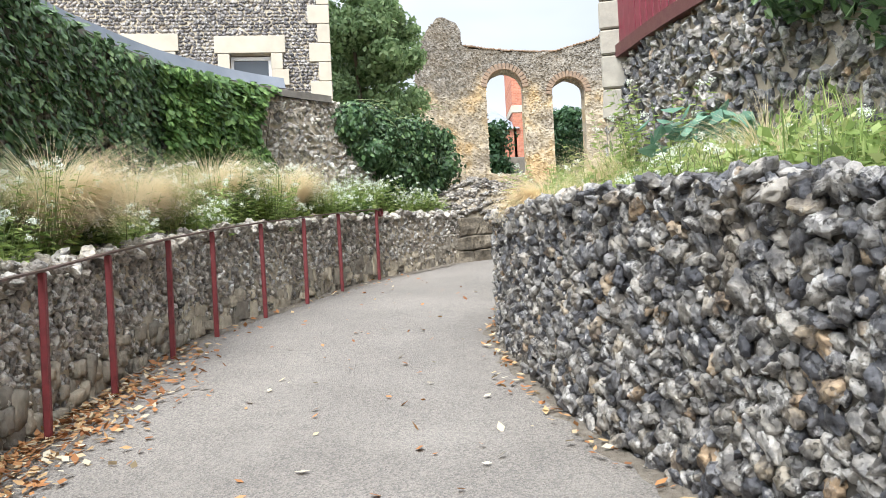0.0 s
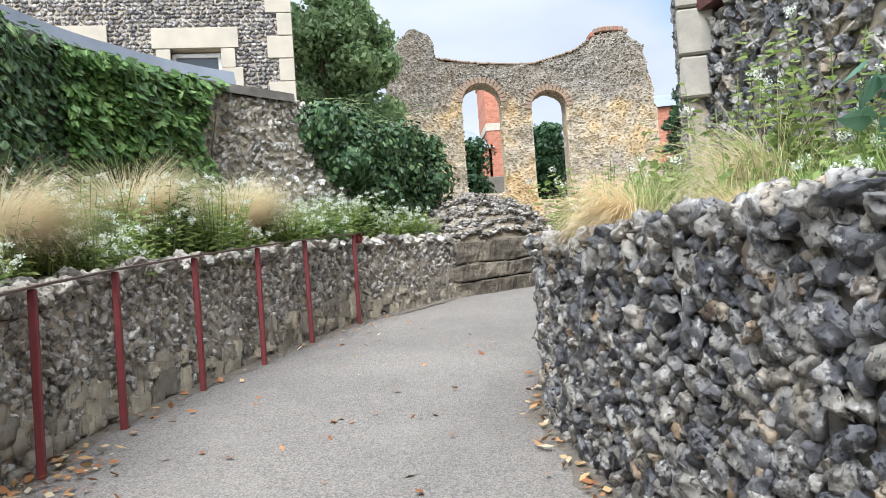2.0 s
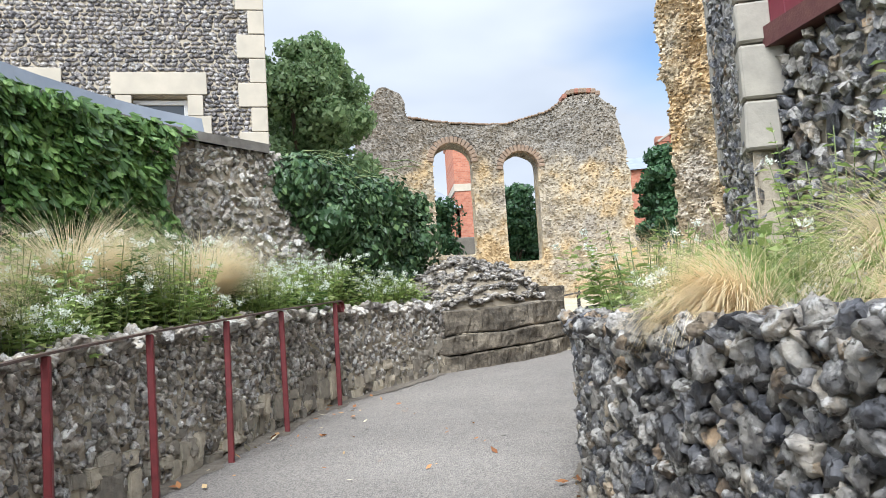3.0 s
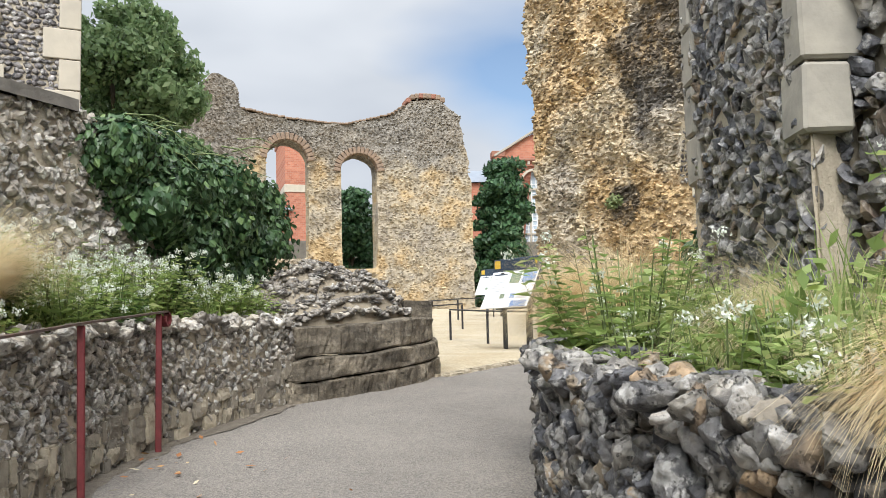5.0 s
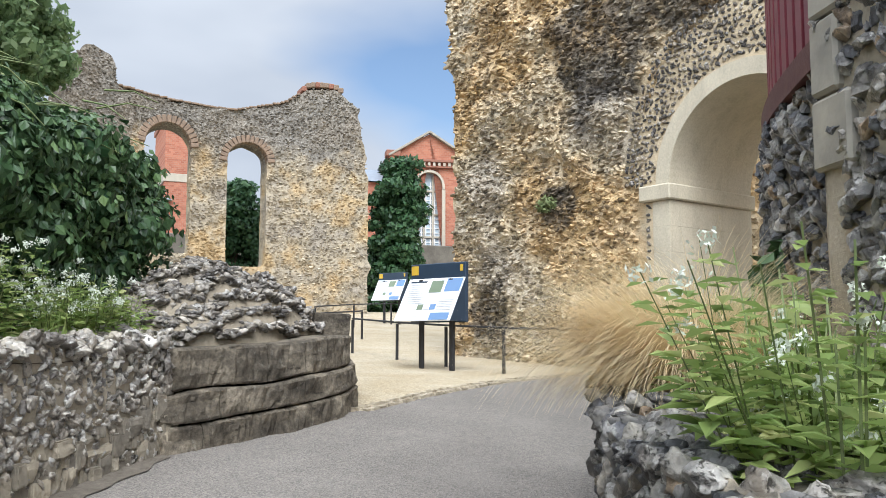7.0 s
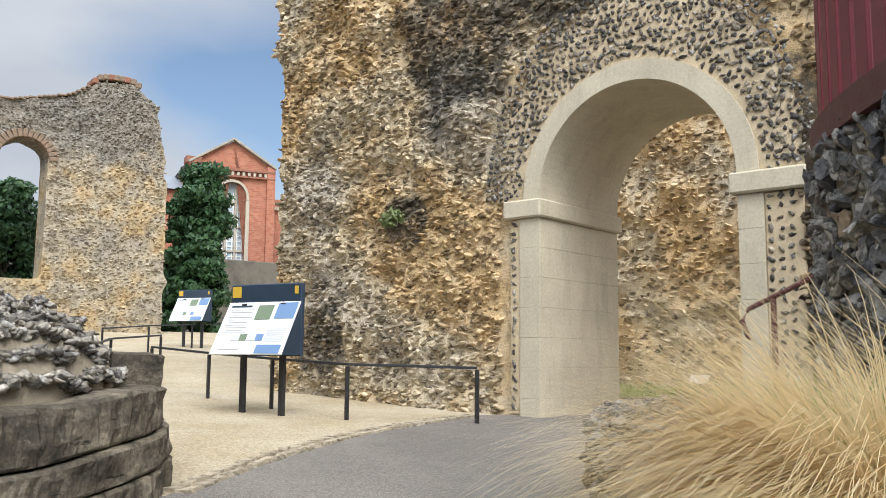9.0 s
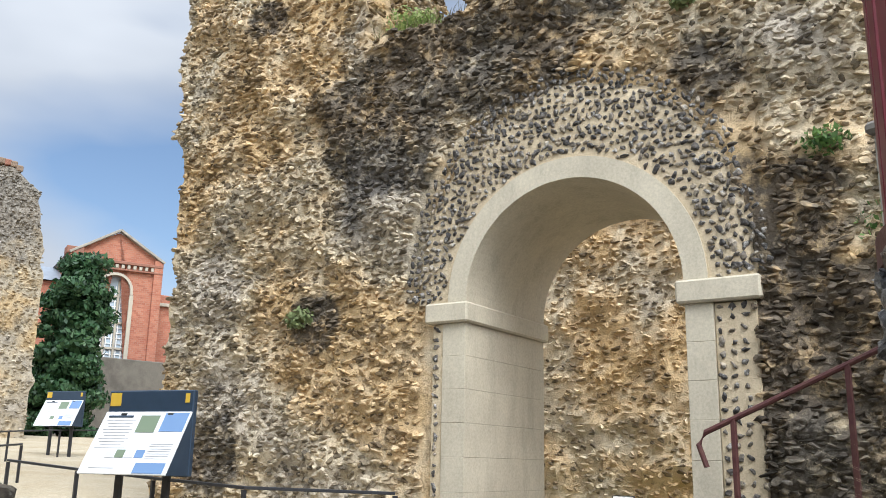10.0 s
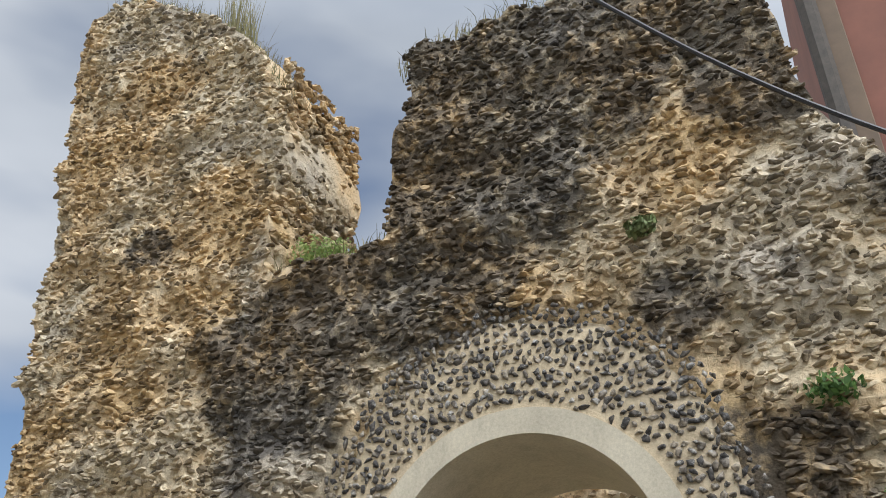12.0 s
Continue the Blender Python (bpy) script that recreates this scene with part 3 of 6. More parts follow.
def foot(x, y):
    return zg(y)


def build_ground():
    xs = np.r_[-300, -120, -50, np.linspace(-20, 20, 41), 50, 120, 300]
    ys = np.r_[-300, -120, -60, -30, np.linspace(-12, 46, 59), 60, 90, 150, 320]
    verts = [(x, y, zg(min(max(y, -60), 80)) - 0.012) for y in ys for x in xs]
    w = len(xs)
    faces = [(j * w + i, j * w + i + 1, (j + 1) * w + i + 1, (j + 1) * w + i) for j in range(len(ys) - 1) for i in range(w - 1)]
    tagged(raw("ground", verts, faces, gravel, smooth=True), "pale buff gravel and earth ground", "ground", kind="structure")
    left, _ = line(LEFT + [(1.0, 14.75), (1.95, 15.5)], 0.25)
    right, _ = line(RIGHT[:11] + [(2.7, 12.5), (4.6, 14.3)], 0.25)
    n = 90
    pick = lambda a: a[np.linspace(0, len(a) - 1, n).astype(int)]
    verts, faces = [], []
    for a, b in zip(pick(left), pick(right)):
        for k in np.linspace(-0.03, 1.03, 9):
            p = a + (b - a) * k
            verts.append((p[0], p[1], zg(p[1]) + 0.004 + 0.02 * math.sin(math.pi * min(max(k, 0), 1))))
    for i in range(n - 1):
        for j in range(8):
            a = i * 9 + j
            faces.append((a, a + 1, a + 10, a + 9))
    base = len(verts)
    fan = [(1.95, 15.5), (4.3, 17.1), (6.6, 18.2), (8.6, 17.6), (8.9, 15.8), (7.1, 15.3), (4.6, 14.3)]
    verts += [(x, y, zg(y) + 0.004) for x, y in fan]
    faces.append(tuple(range(base, base + len(fan)))[::-1])
    tagged(raw("path", verts, faces, tarmac, smooth=True), "worn grey tarmac ramp curving uphill", "path", kind="structure")


build_ground()


def sett_edging():
    """Pale worn setts where the tarmac meets the gravel."""
    e = tagged(holder("path_edging", (4.3, 17.1, zg(17.1))), "line of pale worn stone setts between tarmac and gravel", "edging", kind="structure")
    inv = pose(4.3, 17.1, zg(17.1)).inverted()
    r, shapes = random.Random(15), block_set(5, block_many)
    q, nrm = line([(2.1, 15.55), (3.1, 16.35), (4.3, 17.1), (5.5, 17.7), (6.5, 18.1)], 0.02)
    for row in (0, 1):
        i = r.randrange(5)
        while i < len(q):
            w = r.uniform(0.08, 0.15)
            p = q[i] + nrm[i] * (row * 0.1 + r.uniform(-0.012, 0.012))
            o = new("sett", shapes[r.randrange(5)])
            o.matrix_basis = Matrix.Translation((p[0], p[1], zg(p[1]) - 0.008)) @ pose(0, 0, 0, r.uniform(-4, 4), r.uniform(-4, 4), math.degrees(math.atan2(-nrm[i][0], nrm[i][1])) + r.uniform(-8, 8)) @ Matrix.Diagonal((w, 0.09, 0.06, 1))
            o.parent, o.matrix_parent_inverse = e, inv
            i += int((w + 0.012) / 0.02)


sett_edging()


def edge_dirt(name, pts, side, span, wide, label):
    """Grit and leaf mould gathered along the foot of a wall."""
    q, nrm = line(pts, 0.1)
    verts, faces = [], []
    for (x, y), n in zip(q, nrm * side):
        if not span[0] < y < span[1]:
            continue
        w = wide * (1.0 + 0.7 * noise.noise(Vector((x, y * 1.3, 4))) + 0.6 * noise.noise(Vector((x, y * 5.0, 9))))
        for k, h in ((-0.02, 0.018), (0.35, 0.012), (0.7, 0.008), (1.0, 0.0)):
            o = max(0.04, w) * k
            verts.append((x + n[0] * o, y + n[1] * o, zg(y) + 0.006 + h * 0.8))
    for i in range(len(verts) // 4 - 1):
        for k in range(3):
            a = i * 4 + k
            faces.append((a, a + 1, a + 5, a + 4))
    tagged(raw(name, verts, faces, grit, smooth=True), label, "dirt", kind="structure")


grit = simple("leaf_mould_grit", (0.16, 0.135, 0.105), (0.25, 0.22, 0.175), 18, 0.98, bump=1.0, dist=0.03)
edge_dirt("ground_edge_left", LEFT, -1, (1, 14.3), 0.15, "brown grit along the foot of the low wall")
edge_dirt("ground_edge_right", RIGHT, 1, (1, 9.5), 0.12, "brown grit along the foot of the flint wall")


def bed(name, front, back, ztop, rise, label):
    q, _ = line(front, 0.3)
    r, _ = line(back, 0.3)
    n = 50
    q, r = (a[np.linspace(0, len(a) - 1, n).astype(int)] for a in (q, r))
    verts, faces = [], []
    for a, b in zip(q, r):
        for k in np.linspace(0, 1, 7):
            p = a + (b - a) * k
            verts.append((p[0], p[1], ztop(*a) - 0.1 + rise * k + bump3((p[0], p[1], 0), 1.5, 0.06)))
    for i in range(n - 1):
        for j in range(6):
            a = i * 7 + j
            faces.append((a, a + 1, a + 8, a + 7))
    return tagged(raw(name, verts, faces, soil, smooth=True), label, "planting bed", kind="structure")


UPPER = [(-3.9, -8), (-3.75, 4), (-3.65, 9), (-3.35, 10.9), (-2.55, 12.4), (-1.5, 13.6), (-0.95, 14.25)]
RUPPER = [(3.6, -8), (2.8, 2), (2.22, 6.2), (1.95, 7.4), (1.85, 8.2), (1.8, 8.66), (2.24, 10.3), (2.53, 10.88), (2.9, 11.43), (3.4, 11.93), (3.8, 12.17), (4.5, 12.1), (7.5, 11.7)]
bed("bed_left", LEFT, UPPER + [(-0.8, 14.6)], left_top, 0.25, "dry soil of the raised bed behind the low wall")
bed("bed_right", RIGHT, RUPPER[:11] + [(5.5, 12.6), (8.4, 13.4)], right_top, 0.15, "dry soil of the raised bed on the flint wall")
bed("bed_back", [(-1.0, 13.4), (0.2, 14.4), (1.2, 15.6)], [(-3.0, 19), (-1.0, 19.5), (1.8, 18.2)], lambda x, y: 2.2, 0.5, "earth bank behind the curved stone wall")


def retaining_walls():
    w = tagged(holder("wall_low_left", (-2.0, 9.4, zg(9.4))), "low retaining wall of mixed flint and rubble in grey mortar", "wall", kind="structure")
    bpy.context.view_layer.update()
    inv = w.matrix_basis.inverted()

    def under(ob):
        ob.parent, ob.matrix_parent_inverse = w, inv
        return ob
    under(strip_wall("core", LEFT, foot, left_top, 0.45, -1, mortar_grey, 0.025))
    base_top = lambda x, y: min(left_top(x, y) - 0.3, zg(y) + 0.3 + 0.14 * noise.noise(Vector((x, y * 1.1, 8))))
    above = lambda x, y: base_top(x, y) + 0.02
    pb = courses(LEFT[1:], foot, base_top, -1, 0.15, 13, sink=0.5, over=1.0, spin=4, tilt=3)
    pl = courses(LEFT[1:], above, left_top, -1, 0.1, 3, sink=0.45, over=1.0, spin=40) + crest(LEFT[1:], left_top, -1, 0.35, 9) + courses(LEFT[1:], foot, left_top, -1, 0.06, 4, sink=0.3)[::2] + courses(LEFT[1:], above, left_top, -1, 0.17, 14, sink=0.46, over=0.9, spin=15)[::6]
    sub = holder("tmp")
    lay(sub, "stone", pl, near_pale, near_pale, pale_many, lambda p: 8.3 < p.y < 14.4)
    lay(sub, "stone", pb, blocks_piece, blocks_piece, block_many, lambda p: 8.0 < p.y < 14.4, 200)
    for o in list(sub.children):
        under(o)
    bpy.data.objects.remove(sub)
    w2 = tagged(holder("wall_low_right", (0.5, 8, zg(8))), "retaining wall of big dark knapped flints set in mortar", "wall", kind="structure")
    inv2 = w2.matrix_basis.inverted()
    pr = courses(RIGHT, foot, right_top, 1, 0.09, 5, sink=0.25, over=1.2) + crest(RIGHT, right_top, 1, 0.46, 7, 0.135) + courses(RIGHT, foot, right_top, 1, 0.15, 8, sink=0.24, over=1.0, spin=35)[::9] + courses(RIGHT, foot, right_top, 1, 0.07, 6, sink=0.42, over=1.1)[::2]
    c = strip_wall("core", RIGHT, foot, right_top, 0.5, 1, mortar_dark, 0.015)
    c.parent, c.matrix_parent_inverse = w2, inv2
    sub = holder("tmp")
    lay(sub, "stone", pr, near_stones, near_stones, flint_many, lambda p: 5.6 < p.y < 10.2)
    for o in list(sub.children):
        o.parent, o.matrix_parent_inverse = w2, inv2
    bpy.data.objects.remove(sub)


# ---- main ruin wall with the arch ----
WP, WN, WS = Vector((7.5, 16.3, 0)), Vector((-0.9725, -0.2330, 0)), Vector((0.2330, -0.9725, 0))


def at_wall(s, n, z):
    p = WP + WS * s + WN * n
    return Vector((p.x, p.y, z))


def masked_wall(name, inside, s_range, z_range, res, thick, place, mat, rough, scale=1.6, layers=5, parent=None, label="", calm=None):
    """A thick wall cut to the outline inside(s, z); place(s, n, z) sets it in the world."""
    ss, zs = np.arange(s_range[0], s_range[1] + res, res), np.arange(z_range[0], z_range[1] + res, res)
    cell = {(i, j) for i in range(len(ss) - 1) for j in range(len(zs) - 1) if inside(ss[i] + res / 2, zs[j] + res / 2)}
    used = {}
    for i, j in cell:
        for v in ((i, j), (i + 1, j), (i + 1, j + 1), (i, j + 1)):
            used.setdefault(v, len(used))
    edges = []
    for i, j in cell:
        for (di, dj), (a, b) in (((0, -1), ((i, j), (i + 1, j))), ((1, 0), ((i + 1, j), (i + 1, j + 1))), ((0, 1), ((i + 1, j + 1), (i, j + 1))), ((-1, 0), ((i, j + 1), (i, j)))):
            if (i + di, j + dj) not in cell:
                edges.append((a, b))
    flat = {v: Vector((ss[v[0]], zs[v[1]])) for v in used}
    near = {}
    for a, b in edges:
        near.setdefault(a, []).append(b)
        near.setdefault(b, []).append(a)
    for _ in range(3):
        fresh = {v: (flat[v] * 2 + sum((flat[u] for u in n), Vector((0, 0))) * (2 / len(n))) / 4 for v, n in near.items()}
        flat.update(fresh)
    verts, faces, rim = [], [], {}

    def add(s, n, z, out):
        k = bump3((s, n, z), scale, rough)
        if calm:
            k = k * calm(s, z) - 0.05 * (1 - calm(s, z)) * (out[1] > 0)
        p = place(s + out[0] * k, n + out[1] * k, z + out[2] * k)
        verts.append(tuple(p))
        return len(verts) - 1
    front, rear = {}, {}
    for v in used:
        f = flat[v]
        front[v] = add(f.x, 0, f.y, (0, 1, 0))
        rear[v] = add(f.x, -thick, f.y, (0, -1, 0))
    for i, j in cell:
        q = ((i, j), (i + 1, j), (i + 1, j + 1), (i, j + 1))
        faces.append(tuple(front[v] for v in q))
        faces.append(tuple(rear[v] for v in q[::-1]))
    for v, n in near.items():
        f, c = flat[v], Vector((0, 0))
        chain = [front[v]]
        for k in range(1, layers):
            j = bump3((f.x, -thick * k / layers, f.y), scale, rough) * (calm(f.x, f.y) if calm else 1)
            chain.append(add(f.x + 0.6 * j, -thick * k / layers, f.y + 0.6 * j, (0, 0, 0)))
        rim[v] = chain + [rear[v]]
    for a, b in edges:
        for k in range(layers):
            faces.append((rim[b][k], rim[a][k], rim[a][k + 1], rim[b][k + 1]))
    return raw(name, verts, faces, mat, parent, label)


ARCH_S, ARCH_R, SPRING = -0.21, 1.21, 4.28


def wig(v, seed, amount):
    return amount * noise.noise(Vector((v * 1.3, seed, 0))) + 0.5 * amount * noise.noise(Vector((v * 4.1, seed, 3)))


def in_main(s, z):
    left = np.interp(z, [1, 3, 5, 6.5, 8.3, 9.8, 11.4, 13], [-6.45, -6.3, -6.2, -6.25, -6.45, -6.55, -6.7, -6.85]) + wig(z, 1, 0.12)
    if s < left or z < 1.4:
        return False
    dx = s - ARCH_S
    if abs(dx) < ARCH_R + 0.2 and (z < SPRING or math.hypot(dx, z - SPRING) < ARCH_R + 0.2):
        return False
    if s < -2.95 + wig(z, 2, 0.12) and z > 7.5:
        return z < np.interp(s, [-6.9, -6.5, -6.0, -4.3, -3.9, -3.4, -3.0, -2.8], [12.9, 13.3, 13.4, 12.2, 11.8, 11.2, 10.4, 9.6]) + wig(s, 5, 0.1)
    if s > -1.42 + wig(z, 3, 0.1) + max(0, z - 8.5) * 0.12:
        return z < np.interp(s, [-1.4, -1.0, 0, 1.0, 2.3, 2.6, 2.75, 3.2, 4.5, 7], [10.1, 10.3, 10.4, 10.3, 9.9, 9.4, 8.0, 7.3, 6.8, 6.2]) + wig(s, 6, 0.12)
    return z < 7.75 + wig(s, 4, 0.1)


def near_arch(s, z):
    """0 beside the arch, 1 away from it."""
    d = math.hypot(s - ARCH_S, max(0, z - SPRING)) - ARCH_R - 0.25
    lift = (0.5 + 0.38 * max(0, z - SPRING) / math.hypot(s - ARCH_S, z - SPRING)) if z > SPRING else 0.3
    return min(1.0, max(0.0, (d - lift) / 0.25))


main_wall = tagged(holder("wall_ruin_main", tuple(at_wall(-2.5, 0, zg(18)))), "towering ruined rubble wall with ochre mortar and blackened flint", "ruin wall", kind="structure")


def under(ob, parent):
    bpy.context.view_layer.update()
    ob.parent, ob.matrix_parent_inverse = parent, parent.matrix_world.inverted()
    return ob


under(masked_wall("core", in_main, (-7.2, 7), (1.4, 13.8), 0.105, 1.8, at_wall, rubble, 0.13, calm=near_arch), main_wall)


def arch():
    a = tagged(holder("arch", tuple(at_wall(ARCH_S, 0.02, zg(16.8)))), "smooth pale cast-stone arch lining the opening in the ruin", "arch", kind="structure")
    n, deep, proud = 40, 1.85, 0.03
    verts, faces = [], []
    for i in range(n + 1):
        t = math.pi * i / n
        for r, d in ((ARCH_R, proud), (ARCH_R + 0.23, proud), (ARCH_R + 0.23, -deep), (ARCH_R, -deep)):
            verts.append(at_wall(ARCH_S + r * math.cos(t), d, SPRING + r * math.sin(t)))
    for i in range(n):
        for k in range(4):
            b = i * 4
            faces.append((b + k, b + (k + 1) % 4, b + 4 + (k + 1) % 4, b + 4 + k))
    faces += [(3, 2, 1, 0), (n * 4, n * 4 + 1, n * 4 + 2, n * 4 + 3)]
    under(raw("arch_ring", verts, faces, concrete), a)
    turn = Matrix(((WS.x, -WN.x, 0), (WS.y, -WN.y, 0), (0, 0, 1))).to_4x4()

    def block(name, s0, s1, z0, z1, front, deep, bevel=0.012):
        b = box(s1 - s0, front + deep, z1 - z0, bevel=bevel, rot=turn)
        bmesh.ops.translate(b, vec=at_wall((s0 + s1) / 2, (front - deep) / 2, (z0 + z1) / 2), verts=b.verts)
        return under(part(name, b, concrete), a)
    z, base = 4.05, zg(17) - 0.1
    heights = np.linspace(base, z, 8)
    for s0, s1 in ((ARCH_S - ARCH_R - 0.29, ARCH_S - ARCH_R - 0.003), (ARCH_S + ARCH_R + 0.003, ARCH_S + ARCH_R + 0.27)):
        for z0, z1 in zip(heights, heights[1:]):
            block("jamb_block", s0, s1, z0 + 0.0008, z1 - 0.0008, 0.03, 1.85, 0.003)
    block("impost", ARCH_S - ARCH_R - 0.5, ARCH_S - ARCH_R + 0.05, 4.053, 4.275, 0.09, 1.9, 0.02)
    block("impost", ARCH_S + ARCH_R - 0.07, ARCH_S + ARCH_R + 0.72, 4.053, 4.275, 0.09, 1.9, 0.02)


arch()

# ---- the far ruined apse ----


def apse_at(s, n, z):
    """s runs along the curved wall, in metres of x; the ends come forward."""
    y = 43.5 - 0.055 * (s - 5.4) ** 2
    return Vector((s - 0.02 * n, y - n, z))


def in_apse(s, z):
    if s < -0.9 + wig(z, 11, 0.2) or s > np.interp(z, [2, 8.5, 11.4], [11.05, 10.95, 10.6]) + wig(z, 12, 0.12):
        return False
    for c, r, sp, sill in ((3.35, 0.88, 9.55, 5.4), (6.42, 0.8, 9.15, 4.9)):
        if abs(s - c) < r and (sill < z < sp or math.hypot(s - c, z - sp) < r and z >= sp):
            return False
    top = np.interp(s, [-0.9, -0.4, 0.3, 1.2, 1.4, 3, 5.8, 7.8, 8.8, 9.8, 10.6, 10.9], [10.6, 12.0, 12.8, 12.6, 11.5, 11.35, 11.2, 11.65, 12.3, 12.2, 11.5, 11.0])
    return z < top + wig(s, 13, 0.08)


apse = tagged(holder("wall_ruin_apse", (5.4, 43.5, zg(43))), "curved ruined flint wall with two round-headed windows", "ruin wall", kind="structure")
under(masked_wall("core", in_apse, (-1.2, 12), (1.6, 13.2), 0.14, 1.3, apse_at, apse_core, 0.1), apse)

# ---- upper walls ----


def upper_walls():
    w = tagged(holder("wall_boundary", (-3.6, 9, zg(9))), "tall grey flint boundary wall with a dark coping", "wall", kind="structure")
    high = lambda x, y: 3.88
    low = lambda x, y: left_top(x, y) - 0.3
    under(strip_wall("core", UPPER, low, high, 0.4, -1, mortar_grey, 0.03), w)
    q, nrm = line(UPPER, 0.5)
    under(strip_wall("coping", [tuple(a - n * 0.06) for a, n in zip(q, nrm) if a[1] < 13.62], lambda x, y: 4.02, lambda x, y: 3.97, 0.5, -1, coping_stone, 0.012), w)
    pl = courses(UPPER[1:], low, high, -1, 0.095, 17, sink=0.3, over=1.05)
    tagged(under(join("stone_infill", knapped, pl, pale_many, None), w), kind="stuff")
    # right-hand wall under the balustrade
    w = tagged(holder("wall_terrace", (1.8, 8, zg(8))), "flint terrace wall with patches of pale mortar", "wall", kind="structure")
    high = lambda x, y: 3.28 if y < 9.5 else 3.24
    low = lambda x, y: 1.4
    under(strip_wall("core", RUPPER, low, high, 0.6, 1, mortar_tan, 0.02), w)
    near = [p for p in RUPPER[1:] if p[1] < 9]
    pl = courses(near, low, high, 1, 0.1, 23, sink=0.3, over=1.05) + courses(RUPPER[6:], low, high, 1, 0.085, 24, sink=0.3, over=1.1)
    tagged(under(join("stone_infill", knapped, pl, flint_many, None), w), kind="stuff")


upper_walls()


# ---- rubble on the ruins ----
core_stones = stone_set(14, 2, rubble_stone, False, 1.0)


def rubble_face(parent, inside, place, s_range, z_range, size, seed, skip=None, mat=None, relief=0.13, shapes=None):
    """Stones that stand out of a ruined face, in rough courses."""
    r, out = random.Random(seed), []
    z = z_range[0]
    while z < z_range[1]:
        s = s_range[0]
        while s < s_range[1]:
            w = size * r.uniform(0.7, 1.9)
            c, zz = s + w / 2, z + r.uniform(-0.3, 0.3) * size
            if inside(c, zz) and not (skip and skip(c, zz)) and r.random() < 0.86:
                k = bump3((c, 0, zz), 1.6, relief)
                p = place(c, k + r.uniform(-0.035, 0.03), zz)
                q = place(c, k + 1.0, zz)
                out.append((r.randrange(99), facing(p, q - p, w * 0.95, size * r.uniform(0.6, 1.3), size * r.uniform(0.45, 0.9), r.uniform(-18, 18), r.uniform(-25, 25))))
            s += w * r.uniform(0.9, 1.5)
        z += size * 0.72
    return tagged(under(join("stone_infill", shapes or core_stones, out, mat or rubble_stone, None), parent), kind="stuff")


rubble_face(main_wall, in_main, at_wall, (-6.8, 5.0), (1.6, 13.4), 0.1, 31, lambda s, z: near_arch(s, z) < 0.25)
chip_stones = stone_set(10, 1, rubble_stone, False, 1.0)
rubble_face(main_wall, in_main, at_wall, (-6.8, 5.0), (1.6, 13.4), 0.068, 35, lambda s, z: near_arch(s, z) < 0.4, None, 0.13, chip_stones)
rubble_face(apse, in_apse, apse_at, (-1, 11), (2.4, 12.8), 0.115, 37, None, apse_stone, 0.1)


def side_stones():
    """Stones on the flanks of the notch and on the pillar's edge."""
    r, out = random.Random(41), []
    for s0, zr, sign, count in ((-2.95, (7.8, 10.9), 1, 900), (-1.42, (7.8, 10.0), -1, 320), (-6.3, (1.8, 12.8), -1, 500)):
        for _ in range(count):
            z, n = r.uniform(*zr), -r.uniform(0, 1.75)
            s = s0
            if s0 < -5:
                s = float(np.interp(z, [1, 3, 5, 6.5, 8.3, 9.8, 11.4, 13], [-6.45, -6.3, -6.2, -6.25, -6.45, -6.55, -6.7, -6.85]))
            if s0 > -2:
                s += max(0, z - 8.5) * 0.12
            s += r.uniform(*((-0.06, 0.06) if s0 == -2.95 else (-0.16, 0.0))) * sign
            out.append((r.randrange(99), facing(at_wall(s, n, z), WS * sign, 0.13 * r.uniform(0.6, 1.4), 0.1, 0.08 * r.uniform(0.6, 1.3), r.uniform(-20, 20))))
    tagged(under(join("flank_stones", core_stones, out, rubble_stone, None), main_wall), kind="stuff")


side_stones()


